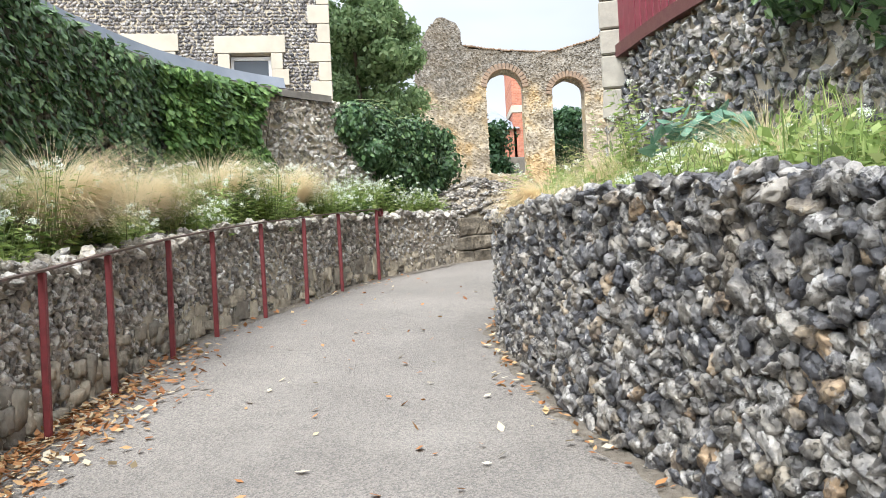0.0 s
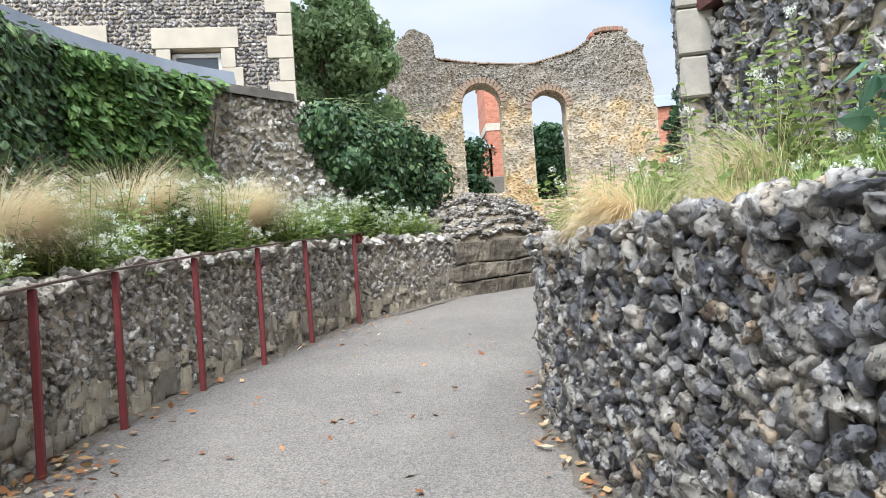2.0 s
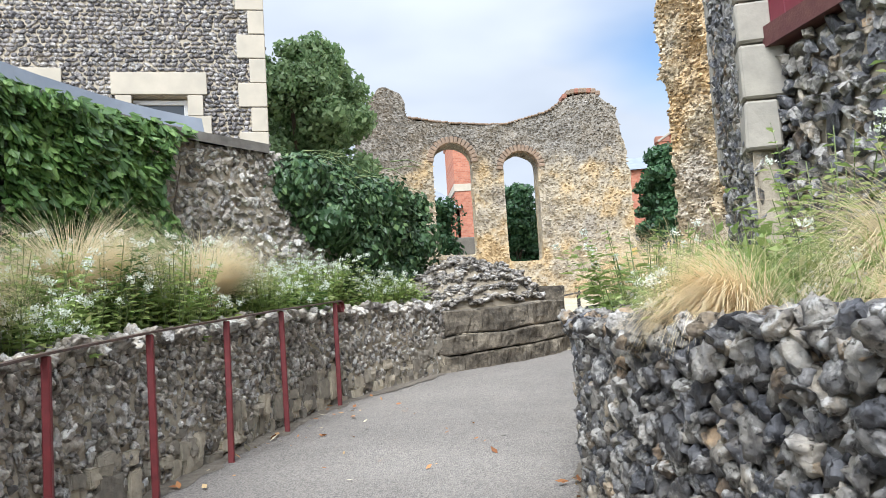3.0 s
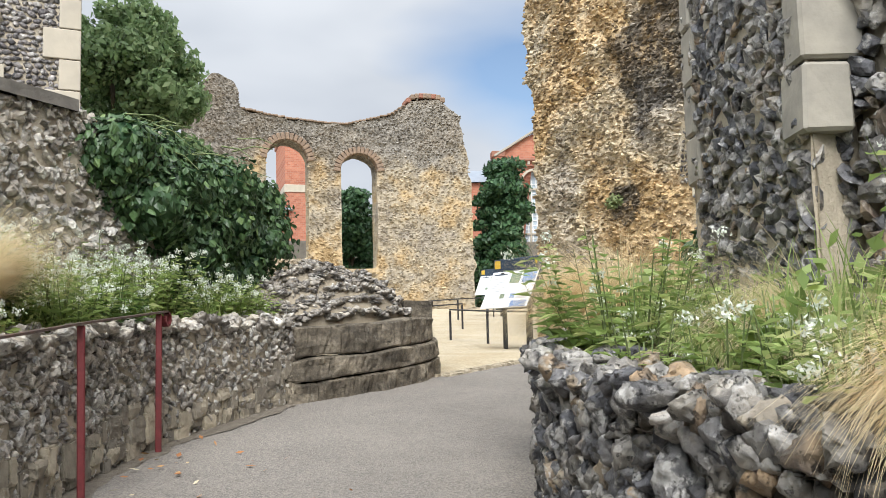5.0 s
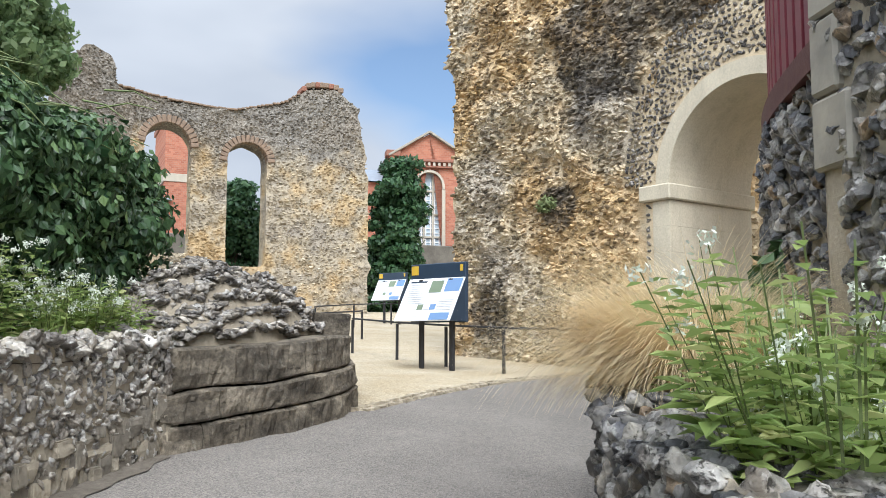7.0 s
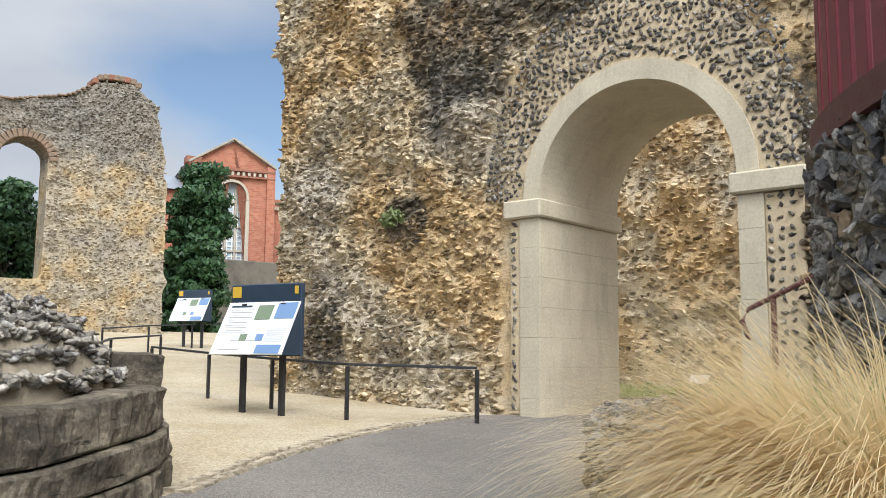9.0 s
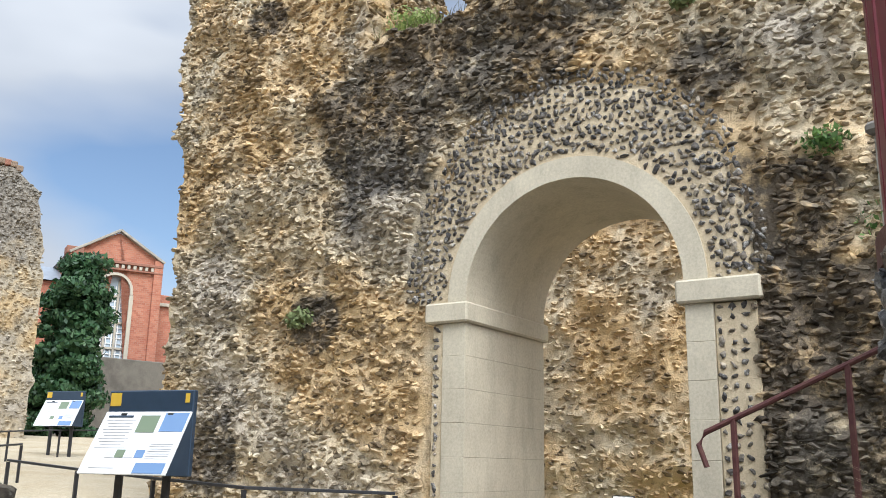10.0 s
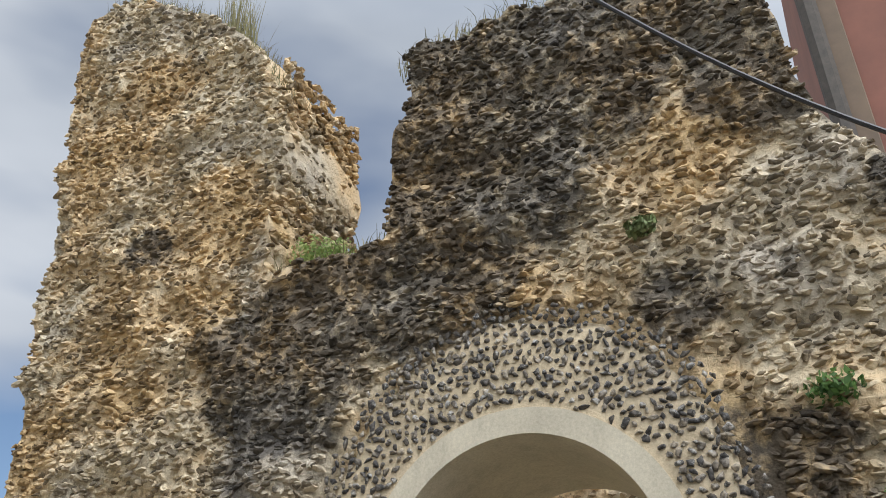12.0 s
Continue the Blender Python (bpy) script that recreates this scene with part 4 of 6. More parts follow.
def spandrel():
    """Knapped flints bedded in pale mortar round the arch."""
    w = tagged(holder("wall_arch_facing", tuple(at_wall(ARCH_S, 0.03, SPRING))), "dark flints dotted in cream mortar round the arch", "wall facing", kind="structure")
    cream = mortar_material("cream_mortar", (0.70, 0.58, 0.39), (0.62, 0.51, 0.35), (0.42, 0.345, 0.24), 0.35)
    verts, faces, n = [], [], 44
    for i in range(n + 1):
        t = math.pi * i / n
        for k in range(6):
            rr = ARCH_R + 0.235 + k * (0.115 + 0.08 * math.sin(t) ** 2 + 0.03 * noise.noise(Vector((t * 9, 3, 1))))
            verts.append(at_wall(ARCH_S + rr * math.cos(t) * 0.97, (0.0 if k < 5 else -0.14) + bump3((t * 3, k, 0), 1.2, 0.012), SPRING + rr * math.sin(t)))
    for i in range(n):
        for k in range(5):
            a = i * 6 + k
            faces.append((a, a + 1, a + 7, a + 6))
    under(raw("mortar", verts, faces, cream, smooth=True), w)
    for s0, s1 in ((ARCH_S - ARCH_R - 0.44, ARCH_S - ARCH_R - 0.29), (ARCH_S + ARCH_R + 0.27, ARCH_S + ARCH_R + 0.66)):
        b = box(s1 - s0 - 0.006, 0.3, 2.33, bevel=0.01, rot=Matrix(((WS.x, -WN.x, 0), (WS.y, -WN.y, 0), (0, 0, 1))).to_4x4())
        bmesh.ops.translate(b, vec=at_wall((s0 + s1) / 2, -0.14, 2.88), verts=b.verts)
        under(part("mortar", b, cream), w)
    tones = [(0.0, (0.06, 0.053, 0.046)), (0.45, (0.14, 0.122, 0.098)), (0.75, (0.26, 0.222, 0.168)), (1.0, (0.5, 0.43, 0.32))]
    dark, dark_many = flint_material("knapped_flint", False, tones), flint_material("knapped_flint_many", True, tones)
    shapes = stone_set(10, 2, dark, True, 0.2)
    r, count = random.Random(51), 0
    spots = []
    for k in range(38):
        z = SPRING + 0.04 + k * 0.074
        s = ARCH_S - 2.4 + r.uniform(0, 0.1)
        while s < ARCH_S + 2.4:
            d = math.hypot(s - ARCH_S, z - SPRING)
            reach = ARCH_R + 0.82 + 0.42 * max(0, (z - SPRING) / d) ** 2 + 0.13 * noise.noise(Vector((s * 2, z * 2, 5)))
            if ARCH_R + 0.28 < d < reach:
                spots.append((s, z + r.uniform(-0.025, 0.025), 0.008))
            s += r.uniform(0.062, 0.105)
    for s0, s1 in ((ARCH_S - ARCH_R - 0.38, ARCH_S - ARCH_R - 0.37), (ARCH_S + ARCH_R + 0.33, ARCH_S + ARCH_R + 0.62)):
        for z in np.arange(1.8, 4.02, 0.105):
            for s in np.arange(s0, s1, 0.105):
                spots.append((s + r.uniform(-0.015, 0.015), z + r.uniform(-0.02, 0.02), 0.012))
    r.shuffle(spots)
    rest = []
    for s, z, n in spots:
        m = facing(at_wall(s, n, z), WN, r.choice((0.05, 0.065, 0.08, 0.105)) * r.uniform(0.85, 1.15), 0.05, r.choice((0.045, 0.055, 0.075)) * r.uniform(0.85, 1.15), r.uniform(-80, 80))
        count += 1
        if count <= 300:
            o = new("stone", shapes[r.randrange(10)])
            o.matrix_basis = m
            under_fast(o, w)
        else:
            rest.append((r.randrange(10), m))
    if rest:
        tagged(under(join("stone_infill", shapes, rest, dark_many, None, smooth=True), w), kind="stuff")


def under_fast(ob, parent):
    ob.parent, ob.matrix_parent_inverse = parent, parent.matrix_basis.inverted()
    return ob


spandrel()

# ---- handrail ----
POSTS = [(-2.36, 3.0), (-2.34, 4.1), (-2.32, 5.18), (-2.3, 6.19), (-2.26, 7.4), (-2.13, 8.33), (-1.87, 9.33), (-1.57, 10.23), (-1.28, 11.25), (-0.9, 12.47)]


def handrail():
    h = tagged(holder("handrail", (POSTS[5][0], POSTS[5][1], zg(8.33))), "thin iron handrail on dark red painted posts beside the low wall", "handrail")
    top = []
    for x, y in POSTS:
        lean = rng.uniform(-0.012, 0.012)
        z = zg(y)
        under(part("post", bar((x, y, z - 0.05), (x + lean, y, z + 0.985), 0.042, 0.042, 0.006), rail_red), h)
        top.append(Vector((x + lean, y, z + 0.995)))
    d = (top[-1] - top[-2]).normalized()
    ext = top + [top[-1] + d * 0.15]
    ext = [ext[0] - (ext[1] - ext[0]) * 2.2] + ext
    verts, faces = [], []
    for i, p in enumerate(ext):
        t = (ext[min(i + 1, len(ext) - 1)] - ext[max(i - 1, 0)]).normalized()
        n = Vector((-t.y, t.x, 0)).normalized() * 0.023
        for a, b in ((-1, -0.005), (1, -0.005), (1, 0.008), (-1, 0.008)):
            verts.append(p + n * a + Vector((0, 0, b)))
    for i in range(len(ext) - 1):
        for k in range(4):
            a = i * 4
            faces.append((a + k, a + (k + 1) % 4, a + 4 + (k + 1) % 4, a + 4 + k))
    faces += [(3, 2, 1, 0), tuple(len(verts) - 4 + k for k in range(4))]
    under(raw("top_rail", verts, faces, rail_dark), h)
    e = ext[-1]
    curl = [e + d * (0.06 * math.sin(t)) + Vector((0, 0, -0.055 + 0.055 * math.cos(t))) for t in np.linspace(0, 5.2, 14)]
    bm = bmesh.new()
    n = Vector((-d.y, d.x, 0)).normalized() * 0.024
    prev = None
    for p in curl:
        c = (p + Vector((0, 0, 0)))
        q = e + Vector((0, 0, -0.055))
        inn = c + (q - c) * 0.3
        ring = [bm.verts.new(v) for v in (c - n, c + n, inn + n, inn - n)]
        if prev:
            for k in range(4):
                bm.faces.new((prev[k], prev[(k + 1) % 4], ring[(k + 1) % 4], ring[k]))
        prev = ring
    under(part("scroll_end", bm, rail_red, label="curled rusty red end of the rail"), h)


handrail()

# ---- curved stone wall and rubble mound ----
ARC = [(0.18, 14.2), (0.8, 14.52), (1.4, 14.9), (1.85, 15.3), (2.12, 15.75), (2.2, 16.3), (2.1, 16.9)]


def kerb_wall():
    w = tagged(holder("wall_curved_stone", (1.4, 14.9, zg(14.9))), "curved wall of large blackened ashlar blocks", "wall", kind="structure")
    q, nrm = line(ARC, 0.04)
    length = np.r_[0, np.cumsum(np.hypot(*np.diff(q, axis=0).T))]
    total = length[-1]

    def at(s):
        return (np.array([np.interp(s, length, q[:, k]) for k in (0, 1)]), np.array([np.interp(s, length, -nrm[:, k]) for k in (0, 1)]))

    def lev(s, k):
        g = zg(at(s)[0][1])
        f = s / total
        return (g - 0.1, g + 0.2, 1.76 + 0.25 * f, 2.07 + 0.2 * f, 2.4)[k] + 0.03 * noise.noise(Vector((s * 1.4, k * 9, 2)))
    r = random.Random(61)
    sets = ((0, 1, (0.22, 0.5), 0.0), (1, 2, (0.35, 1.2), 0.0), (2, 3, (0.5, 1.3), -0.045))
    for lo, hi, size, out in sets:
        s = 0.0
        while s < total - 0.05:
            e = min(total, s + r.uniform(*size))
            if total - e < 0.3:
                e = total
            top = hi
            if lo == 2 and s > total * 0.62:
                top = 4
            block(w, at, lev, s + 0.004, e - 0.004, lo, top, out, r)
            s = e


def block(w, at, lev, s0, s1, lo, hi, out, r):
    bm, prev, rings = bmesh.new(), None, []
    n = max(4, int((s1 - s0) / 0.035))
    for i in range(n + 1):
        s = s0 + (s1 - s0) * i / n
        p, d = at(s)
        z0, z1 = lev(s, lo) + 0.004, lev(s, hi) - 0.004
        e = 0.022 if 0 < i < n else 0.03
        prof = [(-0.34, z0), (-e * 0.4, z0 + 0.005), (0, z0 + e), (0.002, (2 * z0 + z1) / 3), (0.0, (z0 + 2 * z1) / 3), (0, z1 - e), (-e, z1 - 0.004), (-0.17, z1), (-0.34, z1)]
        ring = []
        for o, z in prof:
            o += out
            v = Vector((p[0] + d[0] * o, p[1] + d[1] * o, z))
            k = bump3(v, 2.6, 0.035) + bump3(v, 9.0, 0.024)
            ring.append(bm.verts.new(v + Vector((d[0] * k, d[1] * k, k * 0.3))))
        if prev:
            for k in range(len(ring)):
                bm.faces.new((prev[k], ring[k], ring[(k + 1) % len(ring)], prev[(k + 1) % len(ring)]))
        prev = ring
        rings.append(ring)
    bm.faces.new(rings[0])
    bm.faces.new(rings[-1][::-1])
    under(part("block", bm, dark_stone), w)


kerb_wall()


def mound():
    w = tagged(holder("rubble_mound", (1.0, 15.8, 2.1)), "low mound of exposed flint rubble core on the curved wall", "rubble mound", kind="structure")
    q, nrm = line([(0.1, 14.35), (0.8, 14.75), (1.35, 15.15), (1.72, 15.55), (1.9, 16.1), (1.85, 16.6)], 0.07)
    verts, faces, places, r = [], [], [], random.Random(71)
    m = 13
    for i, (p, d) in enumerate(zip(q, nrm)):
        u = i / (len(q) - 1)
        crest = np.interp(u, [0, 0.12, 0.3, 0.6, 0.9, 1], [2.2, 2.55, 2.78, 2.72, 2.62, 2.3])
        front = np.interp(u, [0, 0.5, 1], [1.98, 2.04, 2.14])
        for k in range(m):
            v = k / (m - 1)
            z = front - 0.1 + (crest - front + 0.1) * math.sin(math.pi * min(v * 0.8 + 0.0, 1)) ** 0.6
            c = Vector((p[0] + d[0] * v * 1.1, p[1] + d[1] * v * 1.1, z))
            c.z += bump3(c, 3.0, 0.14)
            verts.append(c)
            if k < m - 1:
                for _ in range(11):
                    t = Vector((r.uniform(-0.06, 0.06), r.uniform(-0.06, 0.06), r.uniform(-0.04, -0.008)))
                    places.append((r.randrange(99), Matrix.Translation(c + t) @ pose(0, 0, 0, r.uniform(-28, 28), r.uniform(-28, 28), r.uniform(0, 360)) @ Matrix.Diagonal((r.uniform(0.05, 0.14), r.uniform(0.04, 0.1), r.uniform(0.03, 0.06), 1))))
    for i in range(len(q) - 1):
        for k in range(m - 1):
            a = i * m + k
            faces.append((a, a + m, a + m + 1, a + 1))
    under(raw("core", verts, faces, mortar_tan), w)
    sub = holder("tmp")
    tones = [(0.0, (0.13, 0.12, 0.108)), (0.4, (0.25, 0.227, 0.19)), (0.75, (0.37, 0.335, 0.275)), (1.0, (0.6, 0.56, 0.49))]
    lay(sub, "stone", places, stone_set(8, 2, flint_material("rubble_flint_piece", False, tones, 0.4, 0.4), False, 0.5), mid_stones, flint_material("rubble_flint_many", True, tones, 0.4, 0.4), lambda p: True)
    for o in list(sub.children):
        under_fast(o, w)
    bpy.data.objects.remove(sub)


mound()

# ---- terrace pier, rim and balustrade ----


def terrace():
    p = tagged(holder("wall_pier", (2.0, 9.57, 1.6)), "flint pier with weathered limestone quoins", "pier", kind="structure")
    pts = [(2.35, 8.68), (1.64, 8.64), (2.14, 10.3), (2.75, 10.25)]
    bm = bmesh.new()
    n = 26
    for i in range(3):
        a, b = Vector((*pts[i], 0)), Vector((*pts[i + 1], 0))
        m = max(3, int((b - a).length / 0.12))
        out = Vector(((b - a).y, -(b - a).x, 0)).normalized() * -1
        grid = []
        for j in range(m + 1):
            col = []
            for k in range(n + 1):
                v = a + (b - a) * j / m + Vector((0, 0, 1.4 + 4.8 * k / n))
                col.append(bm.verts.new(v + out * (bump3(v, 3, 0.015) - 0.01)))
            grid.append(col)
        for j in range(m):
            for k in range(n):
                bm.faces.new((grid[j][k], grid[j + 1][k], grid[j + 1][k + 1], grid[j][k + 1]))
    top = [bm.verts.new((x, y, 6.2)) for x, y in pts]
    bm.faces.new(top)
    under(part("core", bm, mortar_grey), p)
    pl = courses([(2.12, 10.24), (1.66, 8.7)], lambda x, y: 1.5, lambda x, y: 6.2, -1, 0.085, 81, sink=0.28, step=0.03, over=1.15)
    pl += courses([(1.67, 8.64), (2.3, 8.68)], lambda x, y: 3.3, lambda x, y: 6.2, -1, 0.085, 82, sink=0.28, step=0.03, over=1.15)
    pl += courses([(2.7, 10.25), (2.16, 10.3)], lambda x, y: 3.3, lambda x, y: 6.2, -1, 0.085, 84, sink=0.28, step=0.03, over=1.15)
    tagged(under(join("stone_infill", knapped, pl, flint_many, None), p), kind="stuff")
    r = random.Random(83)
    turn = math.degrees(math.atan2(-0.5, 1.66))
    for cx, cy, sy in ((1.64, 8.64, 1), (2.14, 10.3, -1)):
        z, k = (2.71 if sy > 0 else 2.78), 0
        while z < 6.1:
            h = r.uniform(0.24, 0.34)
            lx, ly = ((0.2, 0.25), (0.26, 0.18))[k % 2]
            q = box(lx, ly, h - 0.014, bevel=0.014)
            for v in q.verts:
                v.co += Vector((1, 1, 0.5)) * bump3(v.co + Vector((cx, cy, z)), 5, 0.012)
            bmesh.ops.transform(q, matrix=pose(cx, cy, z + h / 2, 0, 0, turn) @ pose(lx / 2 - 0.03, sy * (ly / 2 - 0.025), 0), verts=q.verts)
            under(part("quoin", q, ashlar), p)
            z, k = z + h, k + 1
    b = tagged(holder("balustrade", (1.8, 8, 3.3)), "maroon painted slatted balustrade on a curved steel rim", "balustrade")
    runs = ([(2.96, 0), (2.8, 2), (2.21, 6.2), (1.94, 7.4), (1.84, 8.2), (1.79, 8.6)], [(2.24, 10.32), (2.55, 10.85), (2.93, 11.4), (3.43, 11.9), (3.8, 12.14), (4.5, 12.09), (5.6, 11.92)])
    for run in runs:
        rim = lambda x, y: 3.34 if y < 9.5 else 3.3
        q, nrm = line(run, 0.05)
        vs, fs = [], []
        for (x, y), d in zip(q, nrm):
            z = rim(x, y)
            for o, h in ((0.05, -0.05), (0.05, 0.07), (-0.12, 0.07), (-0.12, -0.05)):
                vs.append((x + d[0] * o, y + d[1] * o, z + h))
        for i in range(len(q) - 1):
            for k in range(4):
                a = i * 4
                fs.append((a + k, a + (k + 1) % 4, a + 4 + (k + 1) % 4, a + 4 + k))
        fs += [(3, 2, 1, 0), tuple(len(vs) - 4 + k for k in range(4))]
        under(raw("rim", vs, fs, maroon_dark), b)
        step = 3
        for i in range(0, len(q) - 1, step):
            (x, y), d = q[i], nrm[i]
            z, ang = rim(x, y), math.degrees(math.atan2(d[1], d[0]))
            wide = 0.105
            if run is runs[0] and i > len(q) - 10 or run is runs[1] and 44 < i < 62:
                wide = 0.148
            m = box(0.02, wide, 1.15, bevel=0.003, rot=pose(0, 0, 0, 0, 0, ang))
            bmesh.ops.translate(m, vec=(x, y, z + 0.07 + 0.575), verts=m.verts)
            under_fast(part("slat", m, maroon), b)
        vs = [(x + d[0] * o, y + d[1] * o, rim(x, y) + h) for (x, y), d in zip(q, nrm) for o, h in ((0.045, 1.2), (0.045, 1.25), (-0.045, 1.25), (-0.045, 1.2))]
        under(raw("top_rail", vs, fs, maroon), b)


maroon_dark = simple("dark_rusted_steel", (0.075, 0.02, 0.022), (0.11, 0.045, 0.035), 14, 0.6, bump=0.3)
terrace()

# ---- information boards and low rails ----


def board():
    b = tagged(holder("information_board", (4.38, 19.35, zg(19.3)), -64), "navy information board with a tilted white panel on black posts", "information board", "information boards in the gravel yard")
    navy = simple("navy_board", (0.018, 0.035, 0.06), (0.025, 0.045, 0.075), 5, 0.45, bump=0.03)
    card = simple("white_print", (0.72, 0.74, 0.76), (0.66, 0.69, 0.72), 3, 0.4, bump=0.02)
    grey, pic, blue, gold = (Nodes(k, 0.5).done(c) for k, c in (("grey_print", (0.55, 0.56, 0.58)), ("photo_print", (0.16, 0.21, 0.14)), ("blue_print", (0.14, 0.24, 0.42)), ("gold_print", (0.55, 0.36, 0.04))))
    for x in (-0.28, 0.28):
        part("post", box(0.075, 0.05, 1.3, (x, 0.05, 0.6), 0.008), black_metal, b)
    back = part("backing_panel", box(1.02, 0.07, 0.83, (0, 0.1, 1.06), 0.012), navy, b, "dark navy upright backing panel")
    part("emblem", box(0.13, 0.006, 0.13, (-0.42, 0.062, 1.385), 0.001), gold, back, "small gold emblem")
    part("emblem", box(0.05, 0.006, 0.09, (0.44, 0.062, 1.395), 0.001), gold, back, "small gold emblem")
    bm = bmesh.new()
    side = [bm.verts.new(v) for v in ((0.505, 0.066, 1.25), (0.505, 0.066, 0.66), (0.505, -0.26, 0.66))] + [bm.verts.new(v) for v in ((0.48, 0.066, 1.25), (0.48, 0.066, 0.66), (0.48, -0.26, 0.66))]
    for f in ((0, 1, 2), (5, 4, 3), (0, 2, 5, 3), (1, 4, 5, 2), (0, 3, 4, 1)):
        bm.faces.new([side[k] for k in f])
    part("side_panel", bm, navy, b)
    m = Matrix.Translation((0, -0.11, 0.96)) @ pose(0, 0, 0, -29.5, 0, 0)
    face = part("text_panel", box(1.02, 0.02, 0.69, bevel=0.004, rot=m), card, b, "white printed panel with photographs and text")

    def mark(mat, x, z, w, h, name="print"):
        k = box(w, 0.004, h, (x, -0.0135, z), 0, None)
        bmesh.ops.transform(k, matrix=m, verts=k.verts)
        part(name, k, mat, face)
    for i in range(10):
        mark(grey, -0.27, 0.24 - i * 0.034, 0.36 - 0.05 * (i % 3), 0.006, "text_line")
    for i in range(7):
        mark(grey, 0.33, -0.02 - i * 0.026, 0.26, 0.008, "text_line")
    mark(pic, 0.06, 0.2, 0.22, 0.19, "photograph")
    mark(blue, 0.36, 0.22, 0.27, 0.21, "photograph")
    for i in range(4):
        mark((grey, pic, grey, blue)[i], -0.22 + 0.115 * i, -0.13, 0.1, 0.085, "photograph")
    mark(navy, -0.3, 0.285, 0.3, 0.022, "text_line")
    mark(blue, 0.3, -0.28, 0.34, 0.11, "photograph")
    mark(grey, -0.25, -0.28, 0.3, 0.012, "text_line")
    return b


sign = board()
copy_thing(sign, pose(8.5, 32.3, zg(32.3), 0, 0, -58))


def low_rail(points, label):
    h = tagged(holder("low_rail", (points[0][0], points[0][1], zg(points[0][1]))), label, "railing", "low black rails in the yard")
    tops = []
    for x, y in points:
        z = zg(y)
        under(part("post", bar((x, y, z - 0.05), (x, y, z + 0.57), 0.04), black_metal), h)
        tops.append((x, y, z + 0.59))
    for a, b in zip(tops, tops[1:]):
        under(part("rail", bar(a, b, 0.045, 0.03), black_metal), h)


low_rail([(6.06, 17.5), (4.97, 18.4), (4.8, 19.9), (4.6, 21.4), (4.3, 22.8)], "low black metal rail before the ruin wall")
low_rail([(2.9, 21.5), (3.6, 23.2), (4.3, 24.8), (5.6, 26.2)], "low black metal rail across the gravel")
low_rail([(5.2, 28.5), (6.8, 30.5), (8.4, 32.0), (10.4, 33.2)], "low black metal rail beside a far information board")

# ---- behind the arch ----


def arch_beyond():
    w = tagged(holder("wall_ruin_inner", tuple(at_wall(-1, -6.3, zg(17)))), "pale rubble wall beyond the arch", "ruin wall", kind="structure")
    inside = lambda s, z: -9 < s < 6 and z < 8.6 + wig(s, 31, 0.4)
    place = lambda s, n, z: at_wall(s, n - 6.3, z)
    under(masked_wall("core", inside, (-9, 6), (1.4, 9.2), 0.17, 1.0, place, rubble, 0.13, layers=2), w)
    rubble_face(w, lambda s, z: inside(s, z) and -6 < s < 3, place, (-6, 3), (1.7, 8.0), 0.11, 33)
    turf = tagged(holder("grass_strip", tuple(at_wall(-1.5, -5.0, zg(17)))), "strip of rough grass at the foot of the inner wall", "grass", kind="stuff")
    r = random.Random(90)
    vs, fs = [], []
    for _ in range(9000):
        s, n = r.uniform(-5.5, 2.0), -r.uniform(4.15, 6.1)
        blade(vs, fs, at_wall(s, n, zg(16.5) + 0.02), r, r.uniform(0.12, 0.4), 0.016, r.uniform(0.1, 1.2), 3)
    under(raw("blades", vs, fs, herb), turf)
    kerb = box(8, 0.12, 0.14, bevel=0.02, rot=Matrix(((WS.x, -WN.x, 0), (WS.y, -WN.y, 0), (0, 0, 1))).to_4x4())
    bmesh.ops.translate(kerb, vec=at_wall(-1.5, -4.05, zg(17) + 0.05), verts=kerb.verts)
    tagged(part("kerb", kerb, coping_stone), "dark stone kerb edging the grass strip", "kerb", kind="structure")
    for s in (-1.55, -0.55):
        t = tagged(holder("small_lectern", tuple(at_wall(s, -4.6, zg(16.8)))), "small dark lectern with a white caption plate in grass", "lectern", "small lecterns beyond the arch")
        t.matrix_basis = t.matrix_basis @ pose(0, 0, 0, 0, 0, -72)
        part("stand", box(0.05, 0.05, 0.4, (0, 0.05, 0.2), 0.006), black_metal, t)
        part("holder_box", box(0.34, 0.06, 0.24, (0, 0.05, 0.4), 0.01, pose(0, 0, 0, -30, 0, 0)), black_metal, t)
        part("caption_plate", box(0.3, 0.012, 0.2, (0, 0.0, 0.43), 0.002, pose(0, 0, 0, -48, 0, 0)), white_paint, t, "white caption plate")


def blade(vs, fs, p, r, length, width, bend, seg=5, heading=None, spread=1.0):
    """One curved grass blade or plant stem, as a tapering ribbon."""
    a = heading if heading is not None else r.uniform(0, 2 * math.pi)
    d = Vector((math.cos(a), math.sin(a), 0))
    side = Vector((-d.y, d.x, 0)) * width / 2
    pos, ang = Vector(p), r.uniform(0.0, 0.35) * spread
    base = len(vs)
    for i in range(seg + 1):
        f = 1 - 0.85 * i / seg
        vs.append(tuple(pos - side * f))
        vs.append(tuple(pos + side * f))
        pos = pos + (d * math.sin(ang) + Vector((0, 0, math.cos(ang)))) * (length / seg)
        ang += bend / seg
    for i in range(seg):
        k = base + 2 * i
        fs.append((k, k + 1, k + 3, k + 2))
    return pos


arch_beyond()

# ---- stair rail, stone post, cable, tall building ----


